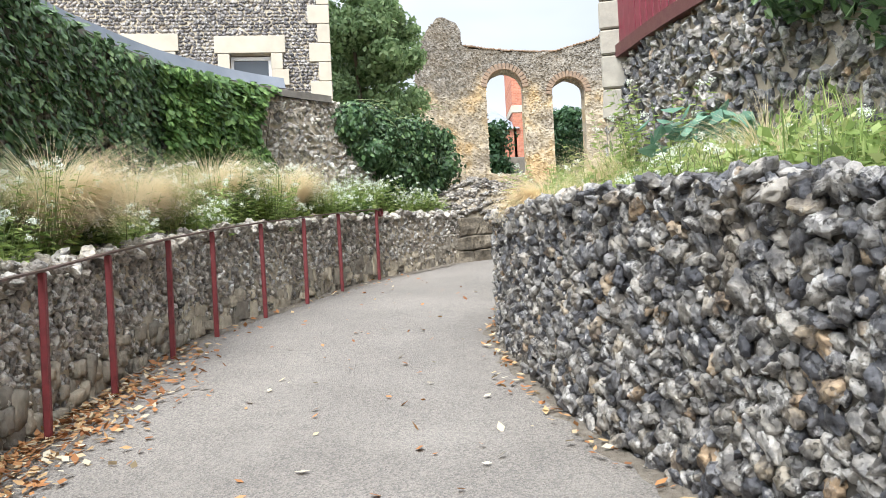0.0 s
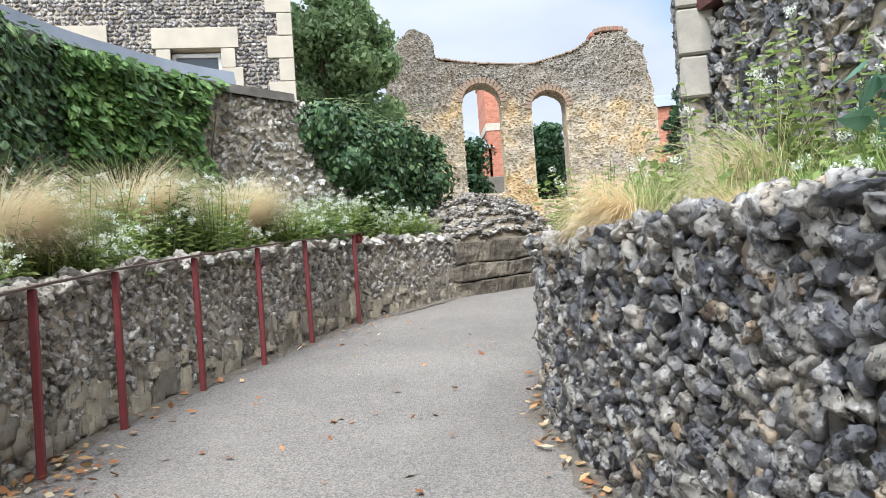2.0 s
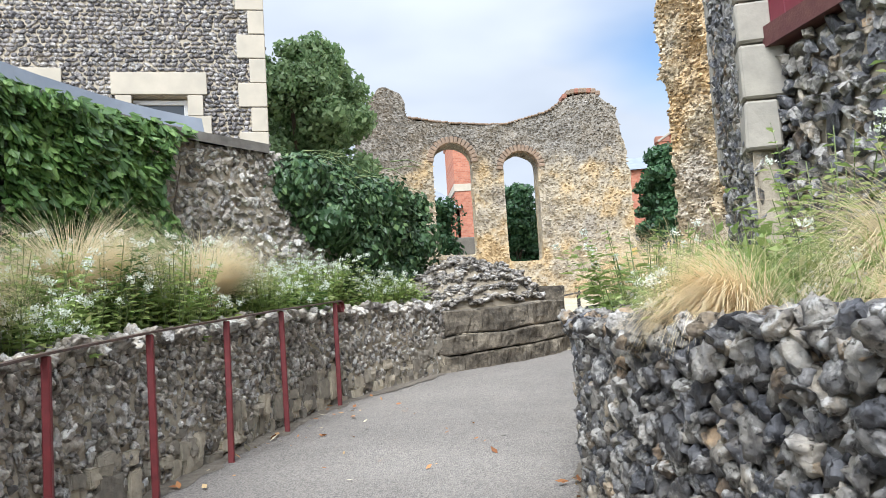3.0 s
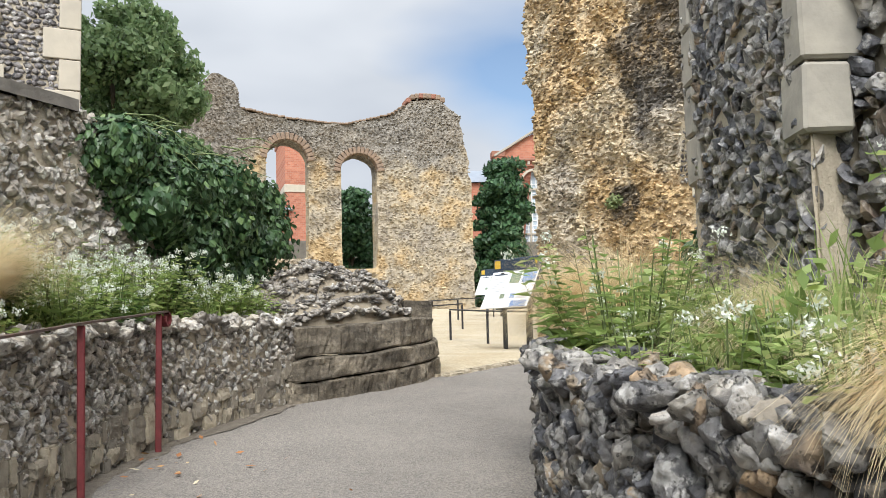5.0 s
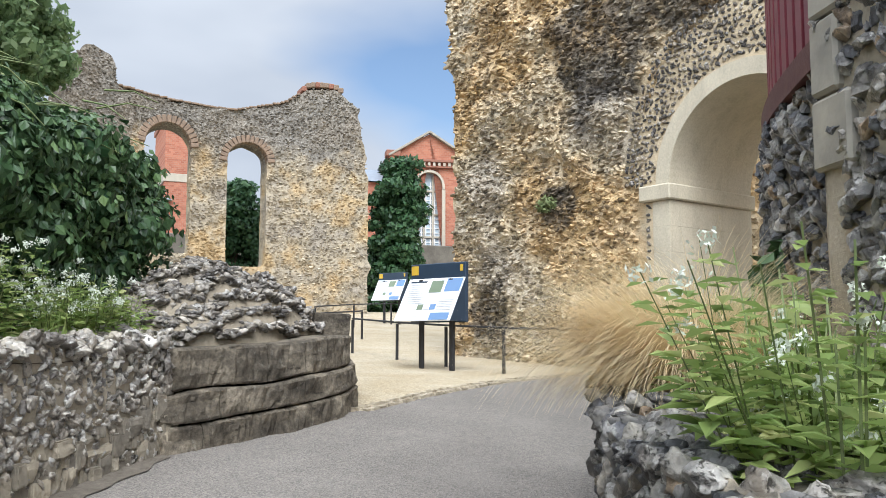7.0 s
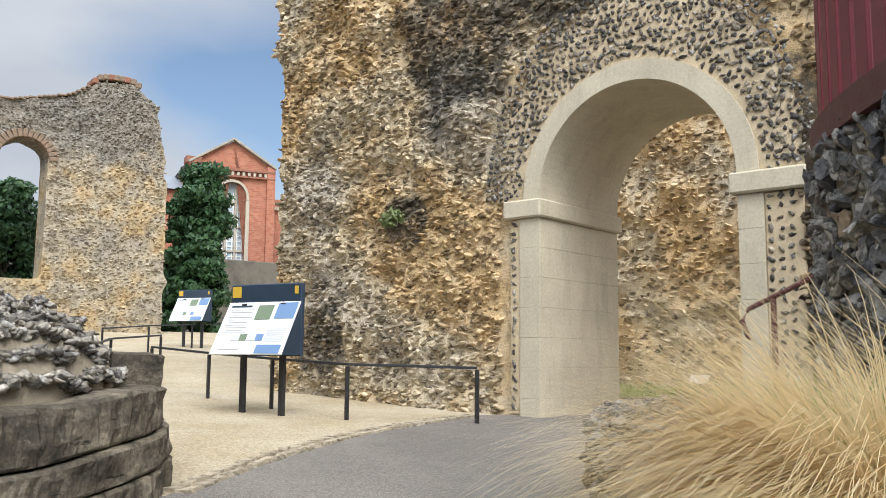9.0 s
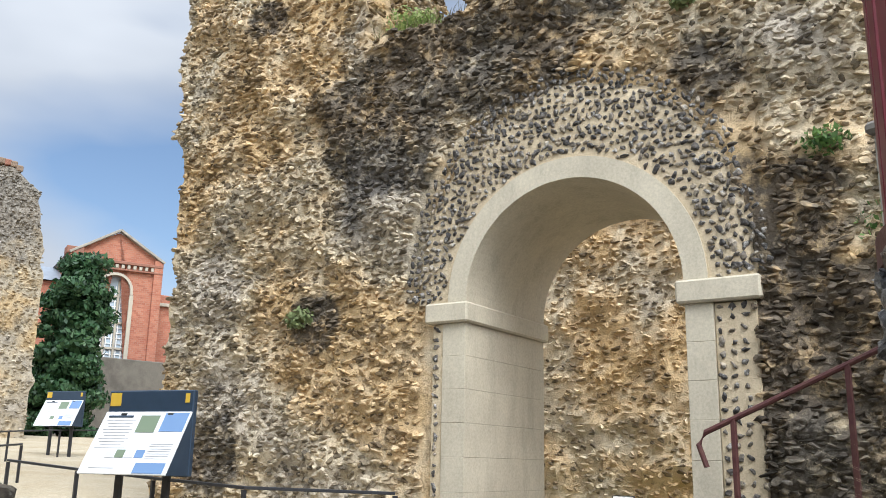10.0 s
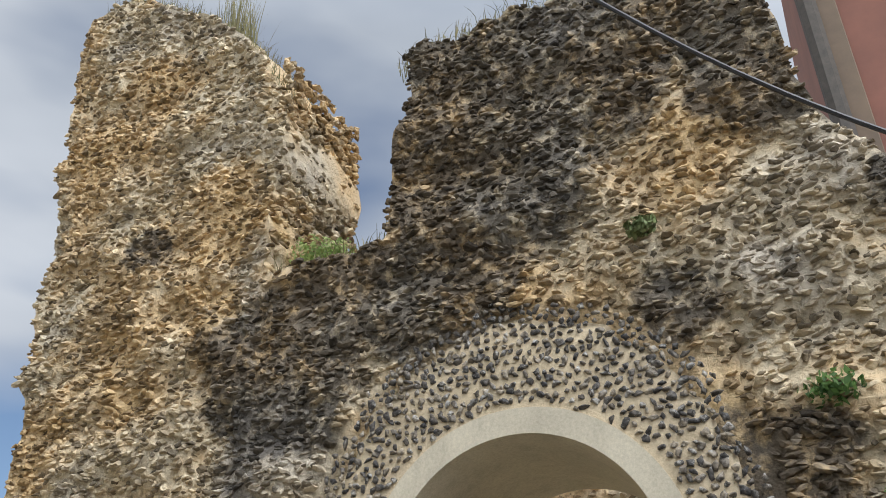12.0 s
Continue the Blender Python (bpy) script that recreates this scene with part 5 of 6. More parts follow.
def right_end():
    h = tagged(holder("stair_handrail", tuple(at_wall(1.6, 0.9, zg(15)))), "dark red sloping handrail beside the arch", "handrail")
    a, b = at_wall(1.36, 0.75, 2.84), at_wall(3.3, 0.75, 3.72)
    under(part("rail", tube([a + (b - a) * 0.0 + Vector((0, 0, -0.28)), a + Vector((0, 0, -0.1)) - WS * 0.06, a, a + (b - a) * 0.3, b], 0.024), maroon_dark), h)
    for f in (0.12, 0.58):
        p = a + (b - a) * f
        under(part("post", bar((p.x, p.y, 1.8), p, 0.04), maroon_dark), h)
    p = tagged(holder("stone_post", (7.09, 13.04, 2.0), -13), "pale ashlar post with a dark flat cap on the terrace", "post")
    turn = Matrix(((WS.x, -WN.x, 0), (WS.y, -WN.y, 0), (0, 0, 1))).to_4x4()
    for k in range(10):
        part("block", box(0.3, 0.3, 0.296, (0, 0, 0.15 + k * 0.3), 0.01), ashlar, p)
    part("cap", box(0.4, 0.4, 0.1, (0, 0, 3.05), 0.03), coping_stone, p, "dark weathered cap stone")
    pts = []
    a, b = at_wall(0.2, 0.3, 11.0), at_wall(5.0, 0.3, 5.9)
    for i in range(15):
        f = i / 14
        pts.append(a + (b - a) * f + Vector((0, 0, -0.5 * math.sin(math.pi * f))))
    tagged(part("cable", tube(pts, 0.022, 6), black_metal), "black overhead cable slung across the ruin", "cable")
    t = tagged(holder("tall_brick_building", tuple(at_wall(8, -13, zg(12)))), "tall red brick building with a dark gutter behind the ruin", "building")
    q = lambda s, n, z: at_wall(s, n, z)
    bm = bmesh.new()
    lo = [bm.verts.new(q(s, n, 0.5)) for s, n in ((3.72, -9), (16, -9), (16, -22), (3.72, -22))]
    hi = [bm.verts.new(q(s, n, 26)) for s, n in ((3.72, -9), (16, -9), (16, -22), (3.72, -22))]
    for k in range(4):
        bm.faces.new((lo[k], lo[(k + 1) % 4], hi[(k + 1) % 4], hi[k]))
    bm.faces.new(hi)
    bmesh.ops.recalc_face_normals(bm, faces=bm.faces[:])
    under(part("wall", bm, simple("red_render", (0.21, 0.095, 0.07), (0.16, 0.075, 0.058), 1.2, 0.9, bump=0.2)), t)
    b = box(0.5, 0.12, 24, bevel=0.02, rot=turn)
    bmesh.ops.translate(b, vec=q(3.72 + 0.25, -8.93, 14), verts=b.verts)
    under(part("corner_trim", b, simple("brown_render", (0.17, 0.125, 0.09), (0.13, 0.1, 0.075), 2, 0.9)), t)
    under(part("downpipe", tube([q(3.66, -8.8, 1.0), q(3.66, -8.8, 25)], 0.2, 8), lead), t)


right_end()

# ---- house behind the boundary wall ----


def house():
    h = tagged(holder("flint_house", (-5.2, 15.4, 1.8), 9), "flint house with limestone quoins and window surrounds", "house")
    flint = flint_material("knapped_house_flint", True, [(0.0, (0.14, 0.13, 0.13)), (0.4, (0.20, 0.185, 0.175)), (0.75, (0.29, 0.268, 0.245)), (1.0, (0.42, 0.40, 0.375))])
    W, H, D = 9.0, 11.0, 8.0
    right = 3.4
    wins = [(2.02, 2.55, 0.72, 0.85), (0.2, 2.6, 0.72, 0.85)]
    xs = sorted({right - W, right, *(x - w / 2 for x, z, w, hh in wins), *(x + w / 2 for x, z, w, hh in wins)})
    zs = sorted({0.0, H, *(z for x, z, w, hh in wins), *(z + hh for x, z, w, hh in wins)})
    bm = bmesh.new()
    for x0, x1 in zip(xs, xs[1:]):
        for z0, z1 in zip(zs, zs[1:]):
            if any(x - w / 2 - 0.01 < x0 and x1 < x + w / 2 + 0.01 and z - 0.01 < z0 and z1 < z + hh + 0.01 for x, z, w, hh in wins):
                continue
            bm.faces.new([bm.verts.new(v) for v in ((x0, 0, z0), (x1, 0, z0), (x1, 0, z1), (x0, 0, z1))])
    for x, z, w, hh in wins:
        a = [(x - w / 2, z), (x + w / 2, z), (x + w / 2, z + hh), (x - w / 2, z + hh)]
        for k in range(4):
            (x0, z0), (x1, z1) = a[k], a[(k + 1) % 4]
            bm.faces.new([bm.verts.new(v) for v in ((x0, 0, z0), (x0, 0.3, z0), (x1, 0.3, z1), (x1, 0, z1))])
    for quad in (((right, 0, 0), (right, D, 0), (right, D, H), (right, 0, H)), ((right - W, D, 0), (right - W, 0, 0), (right - W, 0, H), (right - W, D, H)), ((right, D, 0), (right - W, D, 0), (right - W, D, H), (right, D, H)), ((right, 0, H), (right, D, H), (right - W, D, H), (right - W, 0, H))):
        bm.faces.new([bm.verts.new(v) for v in quad])
    part("wall", bm, mortar_grey, h)
    r, places = random.Random(97), []
    z = 1.9
    while z < 6.6:
        x = right - 5.6
        while x < right:
            w = r.uniform(0.05, 0.11)
            if not any(abs(x - a) < ww / 2 + 0.02 and c - 0.02 < z < c + d for a, c, ww, d in wins):
                places.append((r.randrange(99), Matrix.Translation((x, -0.004, z + r.uniform(-0.01, 0.01))) @ pose(0, 0, 0, 0, r.uniform(-40, 40), 0) @ Matrix.Diagonal((w * 1.1, 0.035, r.uniform(0.05, 0.085), 1))))
            x += w
        z += 0.062
    tagged(join("stone_infill", stone_set(8, 1, flint, True), places, flint, h, smooth=True), kind="stuff")
    z, k = 1.2, 0
    while z < 10.8:
        w, d = ((0.38, 0.2), (0.22, 0.38))[k % 2]
        part("quoin", box(w, d, 0.33, (right - w / 2 + 0.02, d / 2 - 0.035, z + 0.17), 0.008), house_stone, h)
        z, k = z + 0.34, k + 1
    for x, z, w, hh in wins:
        win = part("window", box(w - 0.02, 0.03, hh - 0.02, (x, 0.2, z + hh / 2), 0), glass, h)
        part("head", box(w + 0.5, 0.08, 0.3, (x, -0.02, z + hh + 0.16), 0.006), house_stone, win)
        for sx in (-1, 1):
            for j in range(3):
                ww = 0.3 if j % 2 else 0.2
                part("jamb_stone", box(ww, 0.08, hh / 3 - 0.004, (x + sx * (w / 2 + ww / 2 - 0.005), -0.02, z + hh * (j + 0.5) / 3), 0.006), house_stone, win)
        part("frame", box(0.05, 0.06, hh - 0.03, (x + w / 2 - 0.035, 0.17, z + hh / 2), 0.004), white_paint, win)
        part("frame", box(0.05, 0.06, hh - 0.03, (x - w / 2 + 0.035, 0.17, z + hh / 2), 0.004), white_paint, win)
        part("frame", box(w - 0.1, 0.06, 0.06, (x, 0.17, z + hh - 0.05), 0.004), white_paint, win)
        part("sill", box(w + 0.3, 0.16, 0.1, (x, -0.05, z - 0.06), 0.01), house_stone, win)


house()


def lean_to():
    t = tagged(holder("lean_to_roof", (-4.2, 10, 3.9)), "grey sheet roof edge behind the boundary wall", "roof")
    q, nrm = line([(-4.15, -2), (-4.02, 6), (-3.9, 9.2), (-3.5, 11.2), (-2.75, 12.75), (-2.25, 13.3)], 0.25)
    vs, fs = [], []
    for (x, y), d in zip(q, nrm):
        z = 4.1
        for o, h in ((-0.06, -0.02), (-0.02, 0.14), (0.55, 0.2), (2.0, 0.32), (2.0, 0.2), (0.0, -0.02)):
            vs.append((x + d[0] * o, y + d[1] * o, z + h))
    for i in range(len(q) - 1):
        for k in range(6):
            a = i * 6
            fs.append((a + k, a + (k + 1) % 6, a + 6 + (k + 1) % 6, a + 6 + k))
    fs += [(5, 4, 3, 2, 1, 0), tuple(len(vs) - 6 + k for k in range(6))]
    under(raw("roof_sheet", vs, fs, slate), t)
    vs, fs = [], []
    for (x, y), d in zip(q, nrm):
        for o, h in ((0.06, 3.7), (0.06, 4.1), (0.12, 4.1), (0.12, 3.7)):
            vs.append((x + d[0] * o, y + d[1] * o, h))
    for i in range(len(q) - 1):
        for k in range(4):
            a = i * 4
            fs.append((a + k, a + (k + 1) % 4, a + 4 + (k + 1) % 4, a + 4 + k))
    under(raw("fascia", vs, fs, lead), t)


lean_to()

# ---- far buildings ----


def gabled_building():
    g = tagged(holder("gabled_brick_building", (21.2, 60, 4), -12), "red brick building with a gable and a tall arched window", "building")
    W, eave, apex = 2.42, 9.75, 11.15
    bm = bmesh.new()
    c, hw, spr, top, sill = 0.02, 0.86, 7.55, 8.7, 3.5
    arch_pts = [(c + hw * math.cos(t), spr + (top - spr) * math.sin(t) ** 0.8) for t in np.linspace(0, math.pi, 15)]
    hole = [(c + hw, sill)] + arch_pts + [(c - hw, sill)]
    out = [(W, -4), (W, eave), (0, apex), (-W, eave), (-W, -4)]
    mid = [(W, sill), (W, eave)] + [(0, apex)] + [(-W, eave), (-W, sill)]
    for side in (1, -1):
        ring = [(c + hw * side, sill)] + [p for p in (arch_pts[:8] if side > 0 else arch_pts[:6:-1])]
        poly = [(W * side, sill)] + ring + [(0 if abs(c) < 9 else 0, apex), (W * side, eave)]
        vs = [bm.verts.new((x, 0, z)) for x, z in poly]
        bm.faces.new(vs if side < 0 else vs[::-1])
    bm.faces.new([bm.verts.new((x, 0, z)) for x, z in ((-W, -4), (W, -4), (W, sill), (-W, sill))])
    for x in (W, -W):
        bm.faces.new([bm.verts.new(v) for v in ((x, 0, -4), (x, 12, -4), (x, 12, eave), (x, 0, eave))])
    for a, b in zip(hole, hole[1:]):
        bm.faces.new([bm.verts.new(v) for v in ((a[0], 0, a[1]), (a[0], 0.35, a[1]), (b[0], 0.35, b[1]), (b[0], 0, b[1]))])
    bmesh.ops.triangulate(bm, faces=[f for f in bm.faces if len(f.verts) > 4])
    part("wall", bm, brick, g)
    win = part("window", box(2 * hw + 0.1, 0.03, top - sill + 0.1, (c, 0.4, (top + sill) / 2), 0), pale_glass, g)
    for x in (-0.29, 0.29):
        part("mullion", box(0.12, 0.14, top - sill - 0.3, (c + x, 0.31, (top + sill) / 2 - 0.15), 0.01), house_stone, win)
    for x in (-0.72, -0.43, -0.15, 0.15, 0.43, 0.72):
        part("casement_stile", box(0.06, 0.07, (spr + 0.55 if abs(x) < 0.5 else spr) - sill, (c + x, 0.345, ((spr + 0.55 if abs(x) < 0.5 else spr) + sill) / 2), 0.005), white_paint, win)
    for k in range(15):
        z = sill + 0.12 + k * 0.3
        part("glazing_bar", box((2 * hw - 0.04) if z < spr else 1.2, 0.05, 0.045, (c, 0.35, z), 0.005), white_paint, win)
    for z in (4.55, 6.0, 7.5):
        part("transom", box(2 * hw - 0.02, 0.12, 0.12, (c, 0.3, z), 0.01), house_stone, win)
    for a, b in zip(hole, hole[1:]):
        part("surround_stone", bar((a[0] * 1.0 + (a[0] - c) * 0.08, -0.03, a[1] + 0.04), (b[0] + (b[0] - c) * 0.08, -0.03, b[1] + 0.04), 0.22, 0.16, 0.01), house_stone, win)
    for z, h in ((eave - 0.35, 0.16), (eave - 0.75, 0.1)):
        part("cornice", box(2 * W + 0.3, 0.3, h, (0, -0.08, z), 0.02), red_tile, g)
    for i in range(15):
        part("dentil", box(0.16, 0.2, 0.22, (-W + 0.1 + i * 0.33, -0.08, eave - 0.56), 0.01), house_stone, g)
    for sx in (-1, 1):
        part("coping", bar((sx * (W + 0.2), -0.1, eave - 0.1), (0, -0.1, apex + 0.12), 0.4, 0.14, 0.02), ashlar, g)
        m = bmesh.new()
        m.faces.new([m.verts.new(v) for v in ((0, 0.1, apex), (0, 12, apex), (sx * (W + 0.2), 12, eave), (sx * (W + 0.2), 0.1, eave))])
        part("roof", m, slate, g)
        part("corner_pier", box(0.5, 0.5, eave + 4, (sx * (W - 0.1), 0.05, (eave - 4) / 2), 0.02), brick, g)
    part("parapet", box(0.9, 0.9, 0.4, (-W + 0.1, 0.2, eave + 0.05), 0.03), red_tile, g)
    part("wing", box(9, 9, 12, (W + 4.2, 5.5, 2.0), 0.02), brick, g)
    part("wing_band", box(9.1, 0.3, 0.2, (W + 4.2, 0.95, 7.4), 0.02), house_stone, g)
    part("wing_left", box(6, 8, 12.2, (-W - 2.9, 5.5, 2.1), 0.02), brick, g)
    m = bmesh.new()
    lo = [m.verts.new(v) for v in ((-W - 6.2, 1.2, 8.2), (-W + 0.2, 1.2, 8.2), (-W + 0.2, 9.8, 8.2), (-W - 6.2, 9.8, 8.2))]
    hi = [m.verts.new(v) for v in ((-W - 2.6, 5.5, 9.75), (-W + 0.2, 5.5, 9.75))]
    for f in ((lo[0], lo[1], hi[1], hi[0]), (lo[1], lo[2], hi[1]), (lo[2], lo[3], hi[0], hi[1]), (lo[3], lo[0], hi[0])):
        m.faces.new(f)
    part("wing_roof", m, slate, g)


gabled_building()


def far_things():
    b = tagged(part("yard_wall", box(60, 0.6, 7, (28, 57.5, 4.2), 0.05), mortar_dark), "dark brick and flint yard wall before the brick building", "wall")
    b.name = "yard_wall"
    t = tagged(holder("brick_tower_block", (6.7, 63, 3.5)), "red brick block with stone band and parapet beyond the apse", "building")
    part("wall", box(2.7, 6, 13, (0, 3, 5.6), 0.03), brick, t)
    part("band", box(2.85, 6.1, 0.5, (0, 3, 8.2), 0.02), house_stone, t)
    part("parapet", box(2.9, 6.2, 0.4, (0, 3, 12.0), 0.05), red_tile, t)
    for x in (-1.0, -0.2, 0.6, 1.1):
        part("chimney_pot", box(0.4, 0.4, 0.45, (x, 2.5, 12.35), 0.05), red_tile, t)
    part("wing", box(4.6, 8, 9.2, (-3.4, 4, 2.2), 0.03), brick, t)
    part("wing_band", box(4.7, 0.2, 0.3, (-3.4, -0.05, 3.4), 0.01), house_stone, t)
    bm = bmesh.new()
    a = [bm.verts.new(v) for v in ((-5.9, -0.3, 6.8), (-0.9, -0.3, 6.8), (-0.9, 8.3, 6.8), (-5.9, 8.3, 6.8))]
    c = [bm.verts.new(v) for v in ((-3.9, 4, 9.0), (-2.6, 4, 9.0))]
    for f in ((a[0], a[1], c[1], c[0]), (a[1], a[2], c[1]), (a[2], a[3], c[0], c[1]), (a[3], a[0], c[0])):
        bm.faces.new(f)
    part("roof", bm, slate, t)
    # clay-tile caps of the apse
    cap = tagged(holder("tile_caps", (9.4, 42.6, 12.0)), "weathered clay tiles capping the apse wall", "tile cap")
    r = random.Random(101)
    for i in range(9):
        s = 8.6 + i * 0.17
        under(part("tile", box(0.22, 0.9, 0.22, tuple(apse_at(s, -0.45, float(np.interp(s, [8.4, 8.8, 9.8, 10.2], [12.05, 12.3, 12.2, 11.95])) + 0.1 + 0.1 * math.sin(math.pi * (i + 0.5) / 9))), 0.03), coping_red if i % 3 else red_tile), cap)
    n = 46
    for i in range(n):
        s = 1.5 + i * (8.5 - 1.5) / n
        z = float(np.interp(s, [1.4, 3, 5.8, 7.8, 8.8], [11.5, 11.35, 11.2, 11.65, 12.3]))
        under(part("tile", box(0.15, 1.45, 0.07, tuple(apse_at(s, -0.65, z + 0.04 + r.uniform(-0.02, 0.02))), 0.012), coping_red), cap)
    for c, rad, sp in ((3.35, 0.88, 9.55), (6.42, 0.8, 9.15)):
        for i in range(17):
            t = math.pi * (i + 0.5) / 17
            m = box(0.3, 0.5, rad * 0.19, bevel=0.02, rot=pose(0, 0, 0, 0, -math.degrees(t), 0))
            bmesh.ops.translate(m, vec=apse_at(c + (rad + 0.14) * math.cos(t), -0.14, sp + (rad + 0.14) * math.sin(t)), verts=m.verts)
            under(part("voussoir", m, coping_red), apse)


coping_red = simple("lichened_tile", (0.16, 0.12, 0.09), (0.27, 0.19, 0.13), 6, 0.9, bump=0.5)
far_things()

# ---- plants ----


def leaf(vs, fs, p, n, size, r, droop=0.3, long=1.25):
    """One folded leaf at p that faces n."""
    n = (n + Vector((r.gauss(0, 0.45), r.gauss(0, 0.45), r.gauss(0, 0.45)))).normalized()
    up = Vector((r.gauss(0, 0.5), r.gauss(0, 0.5), -1.0 if droop else r.gauss(0, 1)))
    y = (up - n * up.dot(n)).normalized()
    x = y.cross(n)
    b = len(vs)
    L, w = size * long, size * 0.5
    fold = n * size * -0.14
    vs += [tuple(p), tuple(p + x * w + y * L * 0.35 + fold), tuple(p + x * w * 0.55 + y * L * 0.72 + fold), tuple(p + y * L + fold * 0.5), tuple(p - x * w * 0.55 + y * L * 0.72 + fold), tuple(p - x * w + y * L * 0.35 + fold), tuple(p + y * L * 0.5)]
    fs += [(b, b + 1, b + 2, b + 6), (b + 6, b + 2, b + 3), (b + 6, b + 3, b + 4), (b, b + 6, b + 4, b + 5)]


def simple_leaf(vs, fs, p, n, size, r):
    n = (n + Vector((r.gauss(0, 0.6), r.gauss(0, 0.6), r.gauss(0, 0.6)))).normalized()
    y = n.cross(Vector((r.gauss(0, 1), r.gauss(0, 1), r.gauss(0, 1)))).normalized()
    x = y.cross(n)
    b = len(vs)
    vs += [tuple(p - y * size * 0.6), tuple(p + x * size * 0.35), tuple(p + y * size * 0.7), tuple(p - x * size * 0.35)]
    fs.append((b, b + 1, b + 2, b + 3))


def cloud(blobs, count, size, r, fine=True, shell=0.55):
    """Leaves over the outside of a heap of ellipsoids: vertices and faces."""
    vs, fs = [], []
    weight = [b[1][0] * b[1][2] for b in blobs]
    for _ in range(count):
        c, rad = r.choices(blobs, weight)[0]
        d = Vector((r.gauss(0, 1), r.gauss(0, 1), r.gauss(0, 1))).normalized()
        k = 1 - (1 - shell) * r.random() ** 1.6
        k *= 1 + 0.16 * noise.noise(d * 3 + Vector(c))
        p = Vector(c) + Vector((d.x * rad[0], d.y * rad[1], d.z * rad[2])) * k
        if fine:
            leaf(vs, fs, p, d, size * r.uniform(0.6, 1.25), r)
        else:
            simple_leaf(vs, fs, p, d, size * r.uniform(0.6, 1.3), r)
    return vs, fs


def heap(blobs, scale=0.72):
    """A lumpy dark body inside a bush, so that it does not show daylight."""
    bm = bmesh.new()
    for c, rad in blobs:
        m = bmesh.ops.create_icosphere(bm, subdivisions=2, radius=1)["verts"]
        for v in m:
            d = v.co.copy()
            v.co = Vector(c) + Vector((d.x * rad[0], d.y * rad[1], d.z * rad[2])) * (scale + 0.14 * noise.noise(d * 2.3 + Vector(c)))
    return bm


